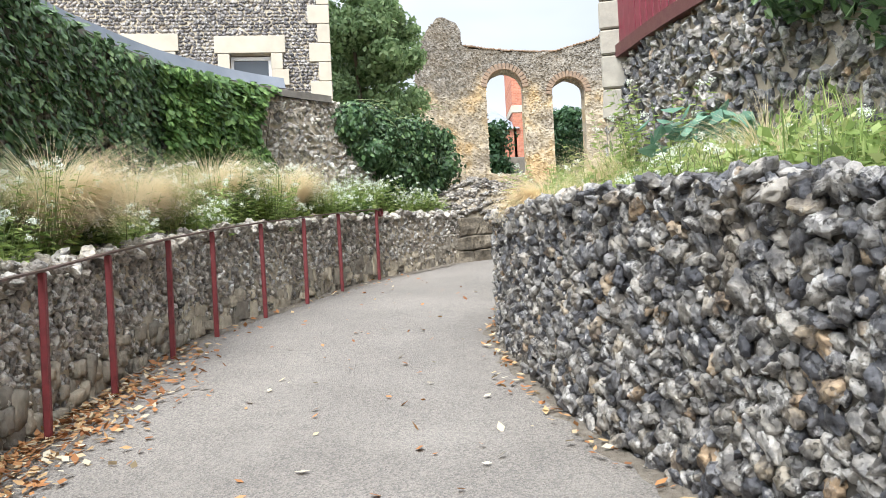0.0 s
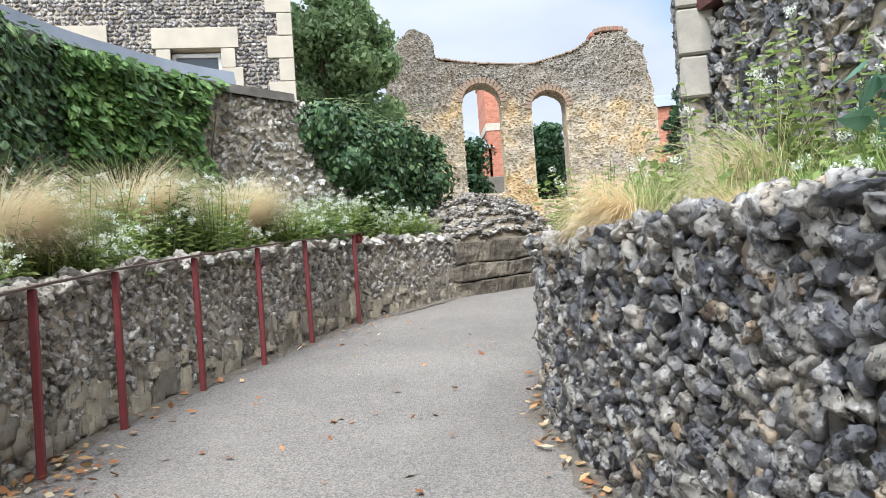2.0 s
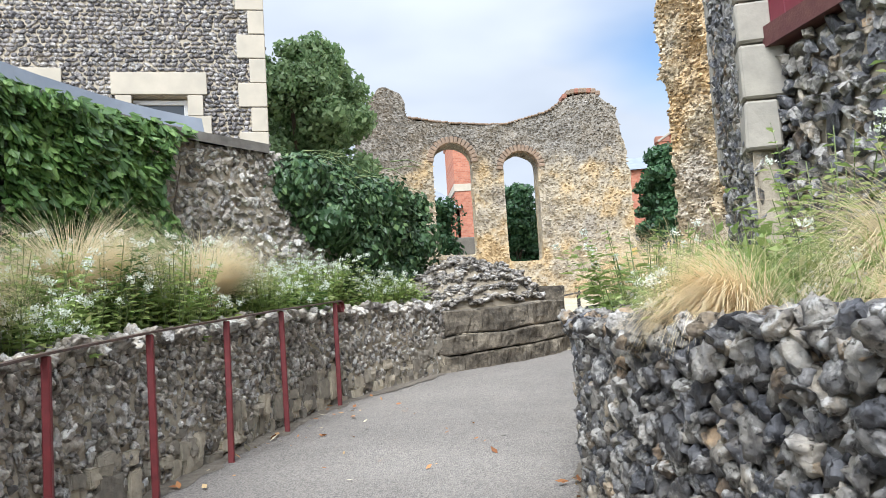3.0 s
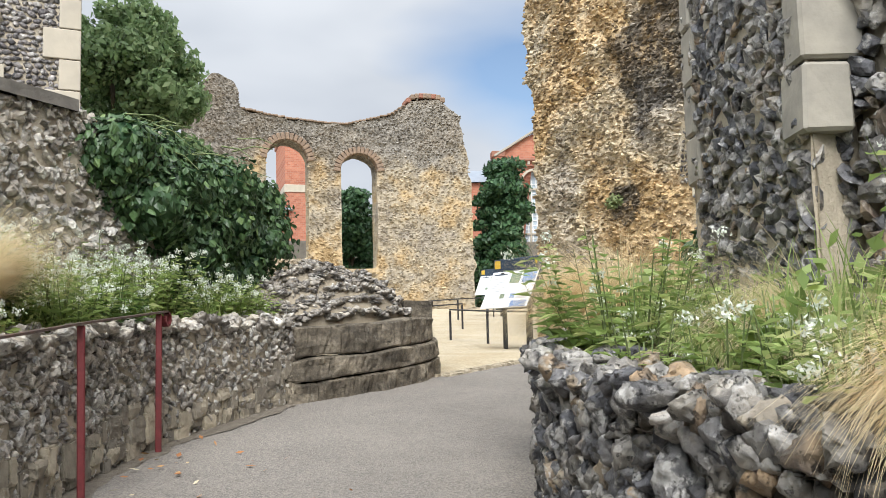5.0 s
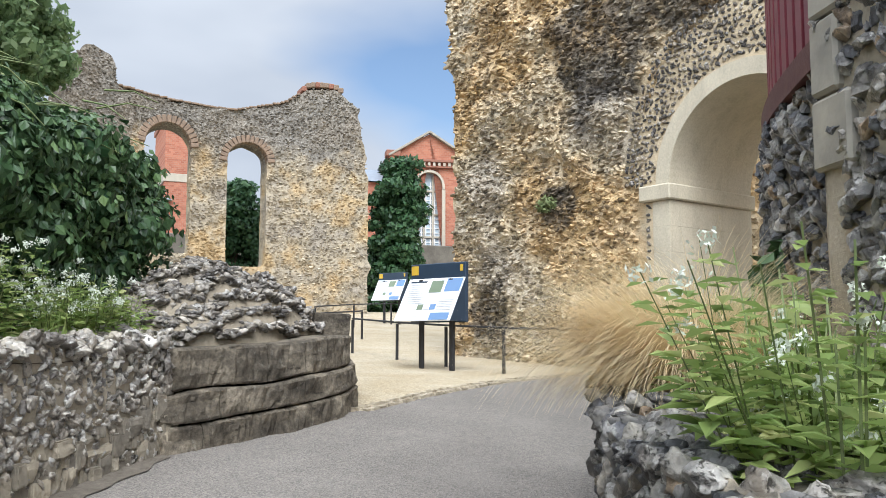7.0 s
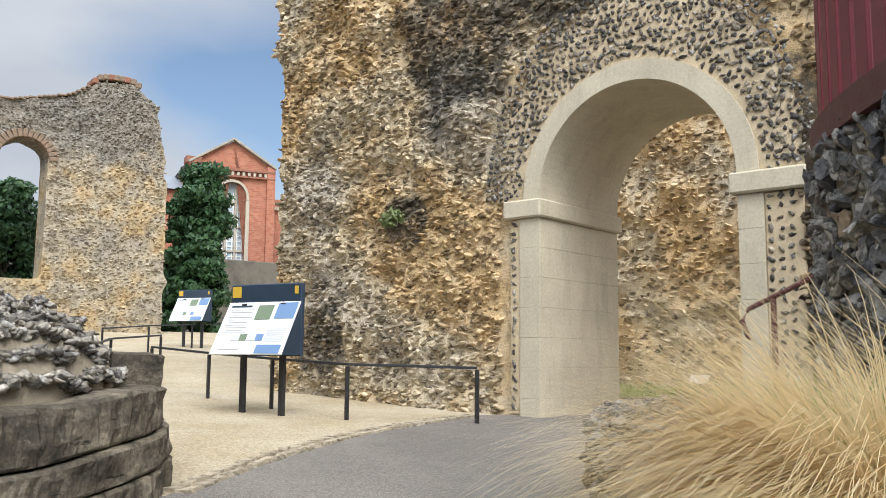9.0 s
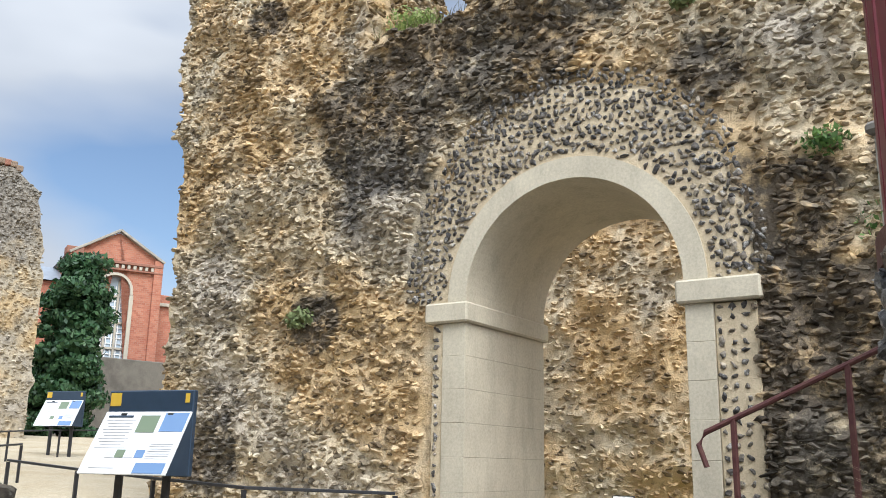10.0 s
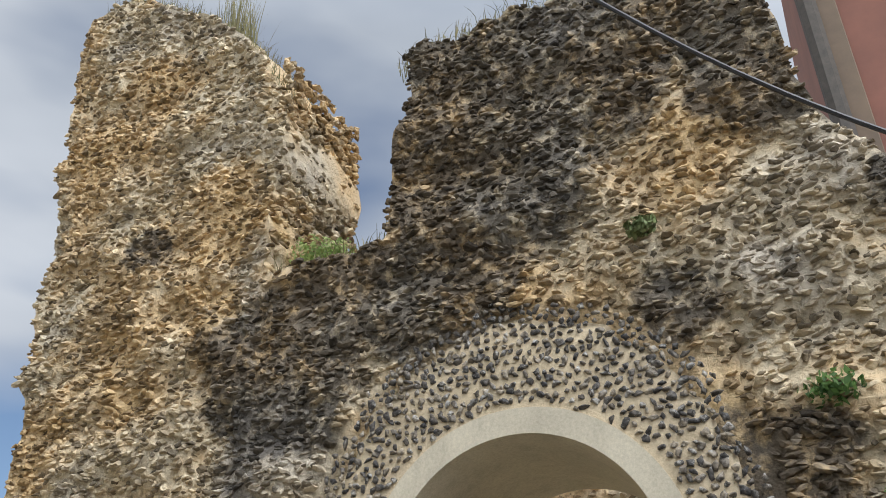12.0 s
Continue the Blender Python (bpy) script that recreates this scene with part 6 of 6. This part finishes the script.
def ivy_walls():
    r = random.Random(111)
    q, nrm = line(UPPER, 0.05)

    def sheet(span, count, size, depth, seed):
        """Leaves that cover the boundary wall between two ends, with a ragged far edge."""
        rows = [i for i in range(len(q)) if span[0] < q[i][1] < span[1]]
        vs, fs = [], []
        while len(fs) < 4 * count:
            i = r.choice(rows)
            n = Vector((-nrm[i][0], -nrm[i][1], 0))
            z = r.uniform(1.75, 3.9)
            if q[i][1] > span[1] - 0.3 + 0.28 * noise.noise(Vector((z * 2.0, seed, 0))):
                continue
            lump = 0.5 + 0.7 * noise.noise(Vector((q[i][1] * 1.3, z * 1.3, seed))) + 0.5 * noise.noise(Vector((q[i][1] * 3.4, z * 3.4, seed)))
            p = Vector((q[i][0], q[i][1], z)) + n * (0.05 + depth * (0.35 + 0.65 * lump) * r.uniform(0.45, 1.0))
            leaf(vs, fs, p, n + Vector((0, 0, 0.6)), size * r.uniform(0.7, 1.3), r)
        for _ in range(count // 22):
            i = r.choice(rows)
            n = Vector((-nrm[i][0], -nrm[i][1], 0))
            leaf(vs, fs, Vector((q[i][0], q[i][1], 3.93 + r.uniform(-0.05, 0.05))) + n * r.uniform(0.0, 0.2), Vector((0, 0, 1)) + n * 0.6, size * 1.2, r)
        return vs, fs, rows

    def stems(parent, rows, count):
        for k in range(count):
            i = rows[(k * 37) % len(rows)]
            n = Vector((-nrm[i][0], -nrm[i][1], 0))
            t = Vector((-n.y, n.x, 0))
            p = Vector((q[i][0], q[i][1], 1.6)) + n * 0.06
            pts = [p + t * (0.15 * noise.noise(Vector((k, j * 0.7, 1)))) + Vector((0, 0, j * 0.4)) for j in range(6)]
            under(part("stem", tube(pts, [0.022, 0.02, 0.017, 0.014, 0.01, 0.006], 5), bark), parent)

    iv = tagged(holder("wall_ivy", (-3.5, 7, 1.9)), "dense dark green ivy hanging over the boundary wall", "ivy")
    vs, fs, rows = sheet((-1, 11.0), 15000, 0.075, 0.26, 2)
    tagged(under(raw("foliage", vs, fs, ivy_dark), iv), kind="stuff")
    stems(iv, rows, 14)
    cr = tagged(holder("wall_creeper", (-3.0, 11.6, 2.2)), "bright green creeper spreading over the wall", "creeper")
    vs, fs, rows = sheet((10.55, 12.65), 7000, 0.085, 0.38, 9)
    tagged(under(raw("foliage", vs, fs, ivy_light), cr), kind="stuff")
    stems(cr, rows, 6)
    bu = tagged(holder("ivy_bush", (-0.6, 14.9, 2.2)), "big mound of dark ivy trailing from the wall end", "ivy")
    blobs = []
    for k in range(100):
        f = (k + 0.5) / 100
        x, y = -1.42 + 1.45 * f, 13.75 + 1.95 * f
        crown = 3.98 - 0.1 * f - 0.35 * max(0, f - 0.7)
        z = r.uniform(max(2.5, 3.5 - 2.4 * f), crown - 0.2)
        rad = r.uniform(0.2, 0.36)
        out = r.uniform(-0.15, 0.25) * (1 - abs(z - 3.1) / 1.4)
        blobs.append(((x + out * 0.6, y - out, z), (rad * 1.1, rad, rad)))
    vs, fs = cloud(blobs, 30000, 0.066, r)
    # dark body added behind the leaves, in place of the bush's shaded depth
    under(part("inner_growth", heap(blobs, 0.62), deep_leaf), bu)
    tagged(under(raw("foliage", vs, fs, trailing_ivy), bu), kind="stuff")
    for k in range(26):
        p = Vector((r.uniform(-1.3, -0.1), 0, r.uniform(3.6, 4.0)))
        p.y = 14.0 + (p.x + 1.3) * 0.95 + r.uniform(-0.4, 0.4)
        d = Vector((r.uniform(0.3, 1), r.uniform(-0.5, 0.4), r.uniform(-0.3, 0.25)))
        under(part("tendril", tube([p, p + d * 0.3, p + d * 0.55 + Vector((0, 0, -0.08))], [0.008, 0.006, 0.003], 4), stem_mat), bu)


ivy_walls()


def stipa(at, radius, height, blades, lean=(0, 0), seed=1, mat=None, label="tuft of blond feather grass", droop=2.3):
    r = random.Random(seed)
    g = tagged(holder("feather_grass", at), label, "ornamental grass", "tufts of feather grass")
    vs, fs = [], []
    base = math.atan2(lean[1], lean[0]) if lean != (0, 0) else 0
    pull = math.hypot(*lean)
    for _ in range(int(blades * 1.1)):
        a = r.uniform(0, 2 * math.pi)
        k = radius * 0.28 * math.sqrt(r.random())
        h = a
        if pull and r.random() < pull:
            h = base + r.gauss(0, 0.55)
        p = Vector((math.cos(a) * k, math.sin(a) * k, -0.03))
        blade(vs, fs, p, r, height * r.uniform(0.6, 1.4), 0.0046, r.uniform(0.6, 1.2) * droop, 7, h, 1.6)
    tagged(raw("plume", vs, fs, mat or straw, g), kind="stuff")
    vs, fs = [], []
    for _ in range(blades // 6):
        a = r.uniform(0, 2 * math.pi)
        blade(vs, fs, (math.cos(a) * radius * 0.12, math.sin(a) * radius * 0.12, -0.02), r, height * r.uniform(0.4, 0.8), 0.006, r.uniform(0.2, 1.0), 4, a)
    tagged(raw("green_base", vs, fs, herb, g, "green base blades"), kind="stuff")
    return g


def bed_z(x, y, top):
    return top(x, y) - 0.04


def valerian(at, height, stems, seed, flowers=True, mat=None, label="", leafsize=0.07, spread=0.22, bloom=0.36):
    r = random.Random(seed)
    g = tagged(holder("valerian" if flowers else "leafy_plant", at), label or ("valerian with white flower heads and soft green leaves" if flowers else "bushy green weed with narrow leaves"), "plant", "plants in the raised beds")
    sv, sf, lv, lf, pv, pf = [], [], [], [], [], []
    for _ in range(stems):
        a, k = r.uniform(0, 6.283), spread * math.sqrt(r.random())
        p = Vector((math.cos(a) * k * 0.5, math.sin(a) * k * 0.5, -0.03))
        tilt = Vector((math.cos(a), math.sin(a), 0)) * r.uniform(0.1, 0.55) + Vector((0, 0, 1))
        tip_h = height * r.uniform(0.55, 1.1)
        b = len(sv)
        side = Vector((-math.sin(a), math.cos(a), 0)) * 0.004
        tip = p + tilt.normalized() * tip_h
        sv += [tuple(p - side), tuple(p + side), tuple(tip + side * 0.6), tuple(tip - side * 0.6)]
        sf.append((b, b + 1, b + 2, b + 3))
        m = max(4, int(tip_h / 0.05))
        for i in range(m):
            f = i / m
            c = p + (tip - p) * f
            for s in (0, 3.14):
                h = r.uniform(0, 6.283)
                d = Vector((math.cos(h), math.sin(h), r.uniform(0.0, 0.7))).normalized()
                L, w = leafsize * r.uniform(0.7, 1.5) * (1.5 - 0.9 * f), leafsize * 0.28 * (1.3 - 0.6 * f)
                x = d.cross(Vector((0, 0, 1))).normalized() * w
                q = len(lv)
                lv += [tuple(c), tuple(c + d * L * 0.5 + x), tuple(c + d * L + Vector((0, 0, -L * 0.25))), tuple(c + d * L * 0.5 - x)]
                lf.append((q, q + 1, q + 2, q + 3))
        if flowers and r.random() < bloom:
            for _ in range(34):
                d = Vector((r.gauss(0, 1), r.gauss(0, 1), r.gauss(0, 0.7)))
                simple_leaf(pv, pf, tip + d * 0.017, d.normalized() if d.length else Vector((0, 0, 1)), 0.014, r)
    tagged(raw("stalk", sv, sf, stem_mat, g), kind="stuff")
    tagged(raw("foliage", lv, lf, mat or herb, g), kind="stuff")
    if pv:
        tagged(raw("blossom", pv, pf, petal, g, "clusters of tiny white flowers"), kind="stuff")
    return g


def plant_beds():
    r = random.Random(121)
    for k, (x, y, rad, h, n, lean) in enumerate(((-2.85, 6.6, 0.5, 0.78, 5200, (0.45, 0.1)), (-2.85, 8.3, 0.45, 0.66, 4200, (0.45, 0.1)), (-2.95, 4.4, 0.5, 0.5, 1500, (0.2, 0.0)), (-2.6, 10.15, 0.4, 0.76, 5000, (0.3, 0.1)), (-1.93, 11.3, 0.36, 0.68, 4600, (0.3, 0.25)))):
        stipa((x, y, bed_z(x, y, left_top) + 0.14), rad, h, n, lean, 130 + k, pale_straw, "bleached tuft of feather grass in the bed", 1.65 if k > 2 else 1.9)
    for k, (x, y, rad, h, n, lean) in enumerate(((0.84, 7.05, 0.3, 0.44, 3600, (-0.97, -0.12)), (1.45, 6.8, 0.5, 0.7, 1500, (-0.7, -0.3)), (1.5, 8.45, 0.4, 0.6, 1500, (-0.85, 0.4)), (1.05, 6.2, 0.35, 0.3, 1300, (-0.75, -0.3)), (1.8, 4.9, 0.4, 0.6, 1000, (-0.2, -0.2)))):
        stipa((x, y, bed_z(x, y, right_top)), rad, h, n, lean, 140 + k, pale_straw if k in (1, 2, 4) else straw, "wind-combed tuft of blond feather grass on the flint wall")
    stipa((1.95, 10.85, bed_z(1.7, 10.8, right_top)), 0.95, 0.7, 11000, (-0.45, 0.3), 150, straw, "large golden tuft of feather grass beside the path", 2.0)
    stipa((2.5, 11.35, bed_z(2.5, 11.3, right_top)), 0.4, 0.5, 1300, (-0.3, 0.1), 151, pale_straw, "pale tuft of feather grass under the terrace wall")
    q, nrm = line(LEFT, 0.1)
    lefts = [i for i in range(len(q)) if 3 < q[i][1] < 14.2]
    for k in range(88):
        i = lefts[(k * len(lefts) // 88 + r.randrange(6)) % len(lefts)]
        y = q[i][1]
        d = r.uniform(0.2, 1.0) if y < 11 else r.uniform(0.2, 1.3)
        p = Vector((q[i][0], q[i][1], 0)) + Vector((nrm[i][0], nrm[i][1], 0)) * d
        p.z = left_top(0, y) - 0.1 + 0.25 * min(1, d)
        fl = r.random() < 0.75
        h = r.uniform(0.3, 0.68)
        valerian(tuple(p), h, r.randrange(30, 46), 200 + k, fl, ivy_light if k % 6 == 2 else None, '', 0.07, 0.4, 0.62)
    for k in range(16):
        p = (r.uniform(-1.6, 0.9), 0, 0)
        y = 14.3 + (p[0] + 1.2) * 0.75 + r.uniform(0.2, 0.7)
        valerian((p[0], y, 2.3 + r.uniform(0, 0.25)), r.uniform(0.2, 0.42), 16, 300 + k, r.random() < 0.5, ivy_light if k % 3 == 0 else None)
    q, nrm = line(RIGHT, 0.1)
    rights = [i for i in range(len(q)) if 3.6 < q[i][1] < 11.5]
    for k in range(46):
        i = rights[(k * len(rights) // 46 + r.randrange(5)) % len(rights)]
        y = q[i][1]
        d = r.uniform(0.28, 1.15) * (1 if y < 7 else 0.75)
        p = Vector((q[i][0], q[i][1], 0)) - Vector((nrm[i][0], nrm[i][1], 0)) * d
        p.z = right_top(0, y) - 0.08 + 0.1 * d
        h = r.uniform(0.2, 0.38) + 0.18 * max(0, d - 0.6)
        if y > 9.8:
            h *= 0.7
        valerian(tuple(p), h, r.randrange(14, 22), 400 + k, r.random() < 0.5)
    valerian((1.2, 9.35, 1.83), 0.58, 44, 480, True, None, "tall flowering valerian with white heads on the wall", 0.08, 0.6, 0.22)
    valerian((1.5, 9.75, 1.85), 0.52, 40, 481, True, None, "tall flowering valerian with white heads on the wall", 0.08, 0.55, 0.22)
    valerian((1.65, 6.6, 1.85), 0.85, 22, 482, True, None, "tall seeding valerian before the terrace wall", 0.08, 0.4)
    valerian((1.5, 7.6, 1.85), 0.8, 22, 483, True, None, "tall seeding valerian before the terrace wall", 0.08, 0.4)
    for k in range(10):
        s = r.uniform(1.0, 2.5)
        p = at_wall(s, r.uniform(0.9, 2.2), 1.98)
        valerian(tuple(p), r.uniform(0.2, 0.35), 14, 490 + k, k % 3 == 0, ivy_light)
    for name, pts, side, span, top, deep in (("ground_cover_left", LEFT, 1, (2, 14.4), left_top, 1.25), ("ground_cover_right", RIGHT, -1, (2.5, 11.8), right_top, 1.3)):
        g = tagged(holder(name[:12], (pts[5][0], pts[5][1], top(*pts[5]))), "low weeds and grass filling the raised bed", "ground cover", kind="stuff")
        q, nrm = line(pts, 0.1)
        rows = [i for i in range(len(q)) if span[0] < q[i][1] < span[1]]
        vs, fs = [], []
        for _ in range(11000):
            i = r.choice(rows)
            d = r.uniform(0.2 if side > 0 else 0.42, deep)
            p = Vector((q[i][0], q[i][1], 0)) + Vector((nrm[i][0], nrm[i][1], 0)) * (d * side)
            lump = 0.5 + noise.noise(Vector((p.x * 2.2, p.y * 2.2, side)))
            p.z = top(0, q[i][1]) - 0.1 + 0.2 * d + r.random() * 0.34 * max(0.15, lump)
            if r.random() < 0.6:
                simple_leaf(vs, fs, p, Vector((0, 0, 0.8)), r.uniform(0.03, 0.075), r)
            else:
                blade(vs, fs, p - Vector((0, 0, 0.08)), r, r.uniform(0.1, 0.28), 0.008, r.uniform(0.2, 1.2), 3)
        under(raw("foliage", vs, fs, herb), g)
    # broad blue-green leaves
    g = tagged(holder("broad_leaf_plant", (1.75, 5.7, 1.8)), "clump of broad blue-green leaves above the flint wall", "plant")
    vs, fs = [], []
    for _ in range(150):
        a, k = r.uniform(0, 6.28), r.uniform(0.05, 0.42)
        leaf(vs, fs, Vector((1.75 + math.cos(a) * k, 5.7 + math.sin(a) * k, 1.8 + r.uniform(0.15, 0.5))), Vector((math.cos(a) * 0.5, math.sin(a) * 0.5, 1)), r.uniform(0.07, 0.13), r, 0)
    tagged(under(raw("foliage", vs, fs, blue_leaf), g), kind="stuff")
    # ivy on the terrace wall and tufts on the ruin
    g = tagged(holder("terrace_ivy", (2.4, 5.0, 2.6)), "dark ivy draped on the terrace wall", "ivy")
    vs, fs = cloud([((2.4, 4.2, 3.0), (0.3, 1.0, 0.6)), ((2.25, 5.4, 3.1), (0.25, 0.45, 0.3)), ((2.62, 10.98, 2.4), (0.12, 0.22, 0.24))], 2600, 0.07, r)
    tagged(under(raw("foliage", vs, fs, ivy_dark), g), kind="stuff")


plant_beds()


def ruin_growth():
    r = random.Random(131)
    t = tagged(holder("wall_top_turf", tuple(at_wall(-4, -0.8, 12.2))), "dry turf and weeds along the broken wall tops", "turf", kind="stuff")
    vs, fs = [], []

    def top(s):
        if s < -2.95:
            return np.interp(s, [-6.9, -6.5, -6.0, -4.3, -3.9, -3.4, -3.0], [12.9, 13.3, 13.4, 12.2, 11.8, 11.2, 10.4])
        if s < -1.42:
            return 7.75
        return np.interp(s, [-1.4, -1.0, 0, 1.0, 2.3, 2.6], [10.1, 10.3, 10.4, 10.3, 9.9, 9.4])
    for _ in range(5200):
        s = r.uniform(-6.6, 2.4)
        blade(vs, fs, at_wall(s, -r.uniform(-0.03, 1.4), float(top(s)) - 0.02), r, r.uniform(0.08, 0.3), 0.014, r.uniform(0.2, 1.8), 3)
    for _ in range(120):
        s = r.gauss(-3.9, 0.16)
        blade(vs, fs, at_wall(s, -r.uniform(0.0, 0.3), float(top(s)) - 0.02), r, r.uniform(0.5, 1.0), 0.016, r.uniform(0.0, 0.4), 4, None, 0.6)
    under(raw("blades", vs, fs, simple("dry_turf", (0.12, 0.12, 0.05), (0.26, 0.23, 0.12), 5, 0.9)), t)
    g = tagged(holder("notch_shrub", tuple(at_wall(-2.5, -0.2, 7.8))), "small green shrub growing in the notch", "plant")
    c = at_wall(-2.5, -0.25, 7.98)
    vs, fs = cloud([(tuple(c), (0.3, 0.3, 0.25)), (tuple(c + WS * 0.3), (0.2, 0.2, 0.15))], 700, 0.05, r, False, 0.1)
    tagged(under(raw("foliage", vs, fs, herb), g), kind="stuff")
    for s, z, rad, m in ((2.35, 5.4, 0.2, ivy_light), (2.9, 4.6, 0.35, ivy_light), (-3.75, 4.25, 0.2, stem_mat), (1.15, 7.15, 0.13, stem_mat)):
        g = tagged(holder("wall_weed", tuple(at_wall(s, 0.1, z))), "leafy weed rooted in the face of the ruin", "plant", "weeds in the ruin wall")
        c = at_wall(s, 0.12, z)
        vs, fs = cloud([(tuple(c), (rad * 0.7, rad * 1.2, rad * 0.7))], 240, 0.06, r, False, 0.1)
        tagged(under(raw("foliage", vs, fs, m), g), kind="stuff")
    lv = tagged(holder("fallen_leaves", (-2.1, 5.5, zg(5.5))), "brown fallen leaves gathered along the path edges", "leaves", kind="stuff")
    vs, fs = [], []
    q, nrm = line(LEFT, 0.05)
    q2, n2 = line(RIGHT, 0.05)
    for k in range(4510):
        if k < 3800:
            i = int(np.argmin(abs(q[:, 1] - (r.uniform(2.0, 8.0) if k < 3300 else r.uniform(8, 13)))))
            y = q[i][1]
            if r.random() > np.interp(y, [1, 5.5, 6.8, 8, 13], [0.9, 0.8, 0.3, 0.1, 0.1]):
                continue
            o = abs(r.gauss(0, 0.24)) + 0.06
            p = q[i] - nrm[i] * o
        elif k < 4350:
            i = r.randrange(len(q2))
            y = q2[i][1]
            if not 1 < y < 9:
                continue
            p = q2[i] + n2[i] * (abs(r.gauss(0, 0.08)) + 0.05)
        else:
            y = r.uniform(2, 12)
            p = np.array((r.uniform(-2.2, 0.5), y))
        simple_leaf(vs, fs, Vector((p[0], p[1], zg(p[1]) + 0.03 + r.uniform(0, 0.012))), Vector((0, 0, 1.9)), r.uniform(0.02, 0.07), r)
    tagged(under(raw("foliage", vs, fs, dead_leaf), lv), kind="stuff")


ruin_growth()


def tree(at, blobs, count, size, mat, label, seed, fine=False, trunk=0.18):
    r = random.Random(seed)
    t = tagged(holder("tree", at), label, "tree")
    base = Vector(at)
    tops = [Vector(b[0]) for b in blobs]
    mid = sum(tops, Vector()) / len(tops)
    under(part("trunk", tube([base - Vector((0, 0, 0.2)), base + (mid - base) * 0.4, mid], [trunk, trunk * 0.8, trunk * 0.4], 8), bark), t)
    for p in tops[::2][:12]:
        a = base + (mid - base) * r.uniform(0.4, 0.8)
        under(part("limb", tube([a, (a + p) / 2 + Vector((0, 0, 0.15)), p], [trunk * 0.4, trunk * 0.3, trunk * 0.1], 6), bark), t)
    vs, fs = cloud(blobs, count, size, r, fine, 0.35)
    tagged(under(raw("crown", vs, fs, mat), t), kind="stuff")
    return t


def trees():
    r = random.Random(141)
    blobs = []
    for _ in range(120):
        a, z = r.uniform(0, 6.283), r.uniform(2.5, 9.2)
        w = 1.9 * math.sin(math.pi * min(1, (z - 0.6) / 9.4)) ** 0.7
        k = w * math.sqrt(r.random())
        s = r.uniform(0.42, 0.78) * (0.62 if z > 8.2 else 1)
        blobs.append(((-2.05 + math.cos(a) * k, 26 + math.sin(a) * k, z), (s, s, s * 0.85)))
    tree((-2.05, 26, 1.9), blobs, 52000, 0.14, tree_leaf, "broad leafy tree with fresh green crown behind the ivy", 142)
    for x, y, hw, z0, z1, n, seed in ((14.0, 46.5, 1.3, 3.2, 10.9, 34000, 151), (6.9, 48.5, 1.3, 3.4, 9.4, 15000, 153), (2.9, 48, 1.1, 3.4, 9.0, 9000, 154)):
        blobs = []
        for _ in range(110):
            z = r.uniform(z0, z1 - 0.4)
            f = (z - z0) / (z1 - z0)
            w = hw * (1.0 if f < 0.6 else 1.0 - 0.75 * (f - 0.6) / 0.4)
            a = r.uniform(0, 6.283)
            k = w * r.uniform(0.2, 0.9)
            s = r.uniform(0.4, 0.66)
            blobs.append(((x + math.cos(a) * k, y + math.sin(a) * k, z), (s * 1.2, s * 1.2, s * 0.7)))
        t = tree((x, y, 3.0), blobs, n, 0.2, deep_leaf, "dense dark green hornbeam with drooping foliage", seed, False, 0.2)
        t["group"] = "dark trees beyond the apse"


trees()


# ---- the stones of the low walls ----
retaining_walls()
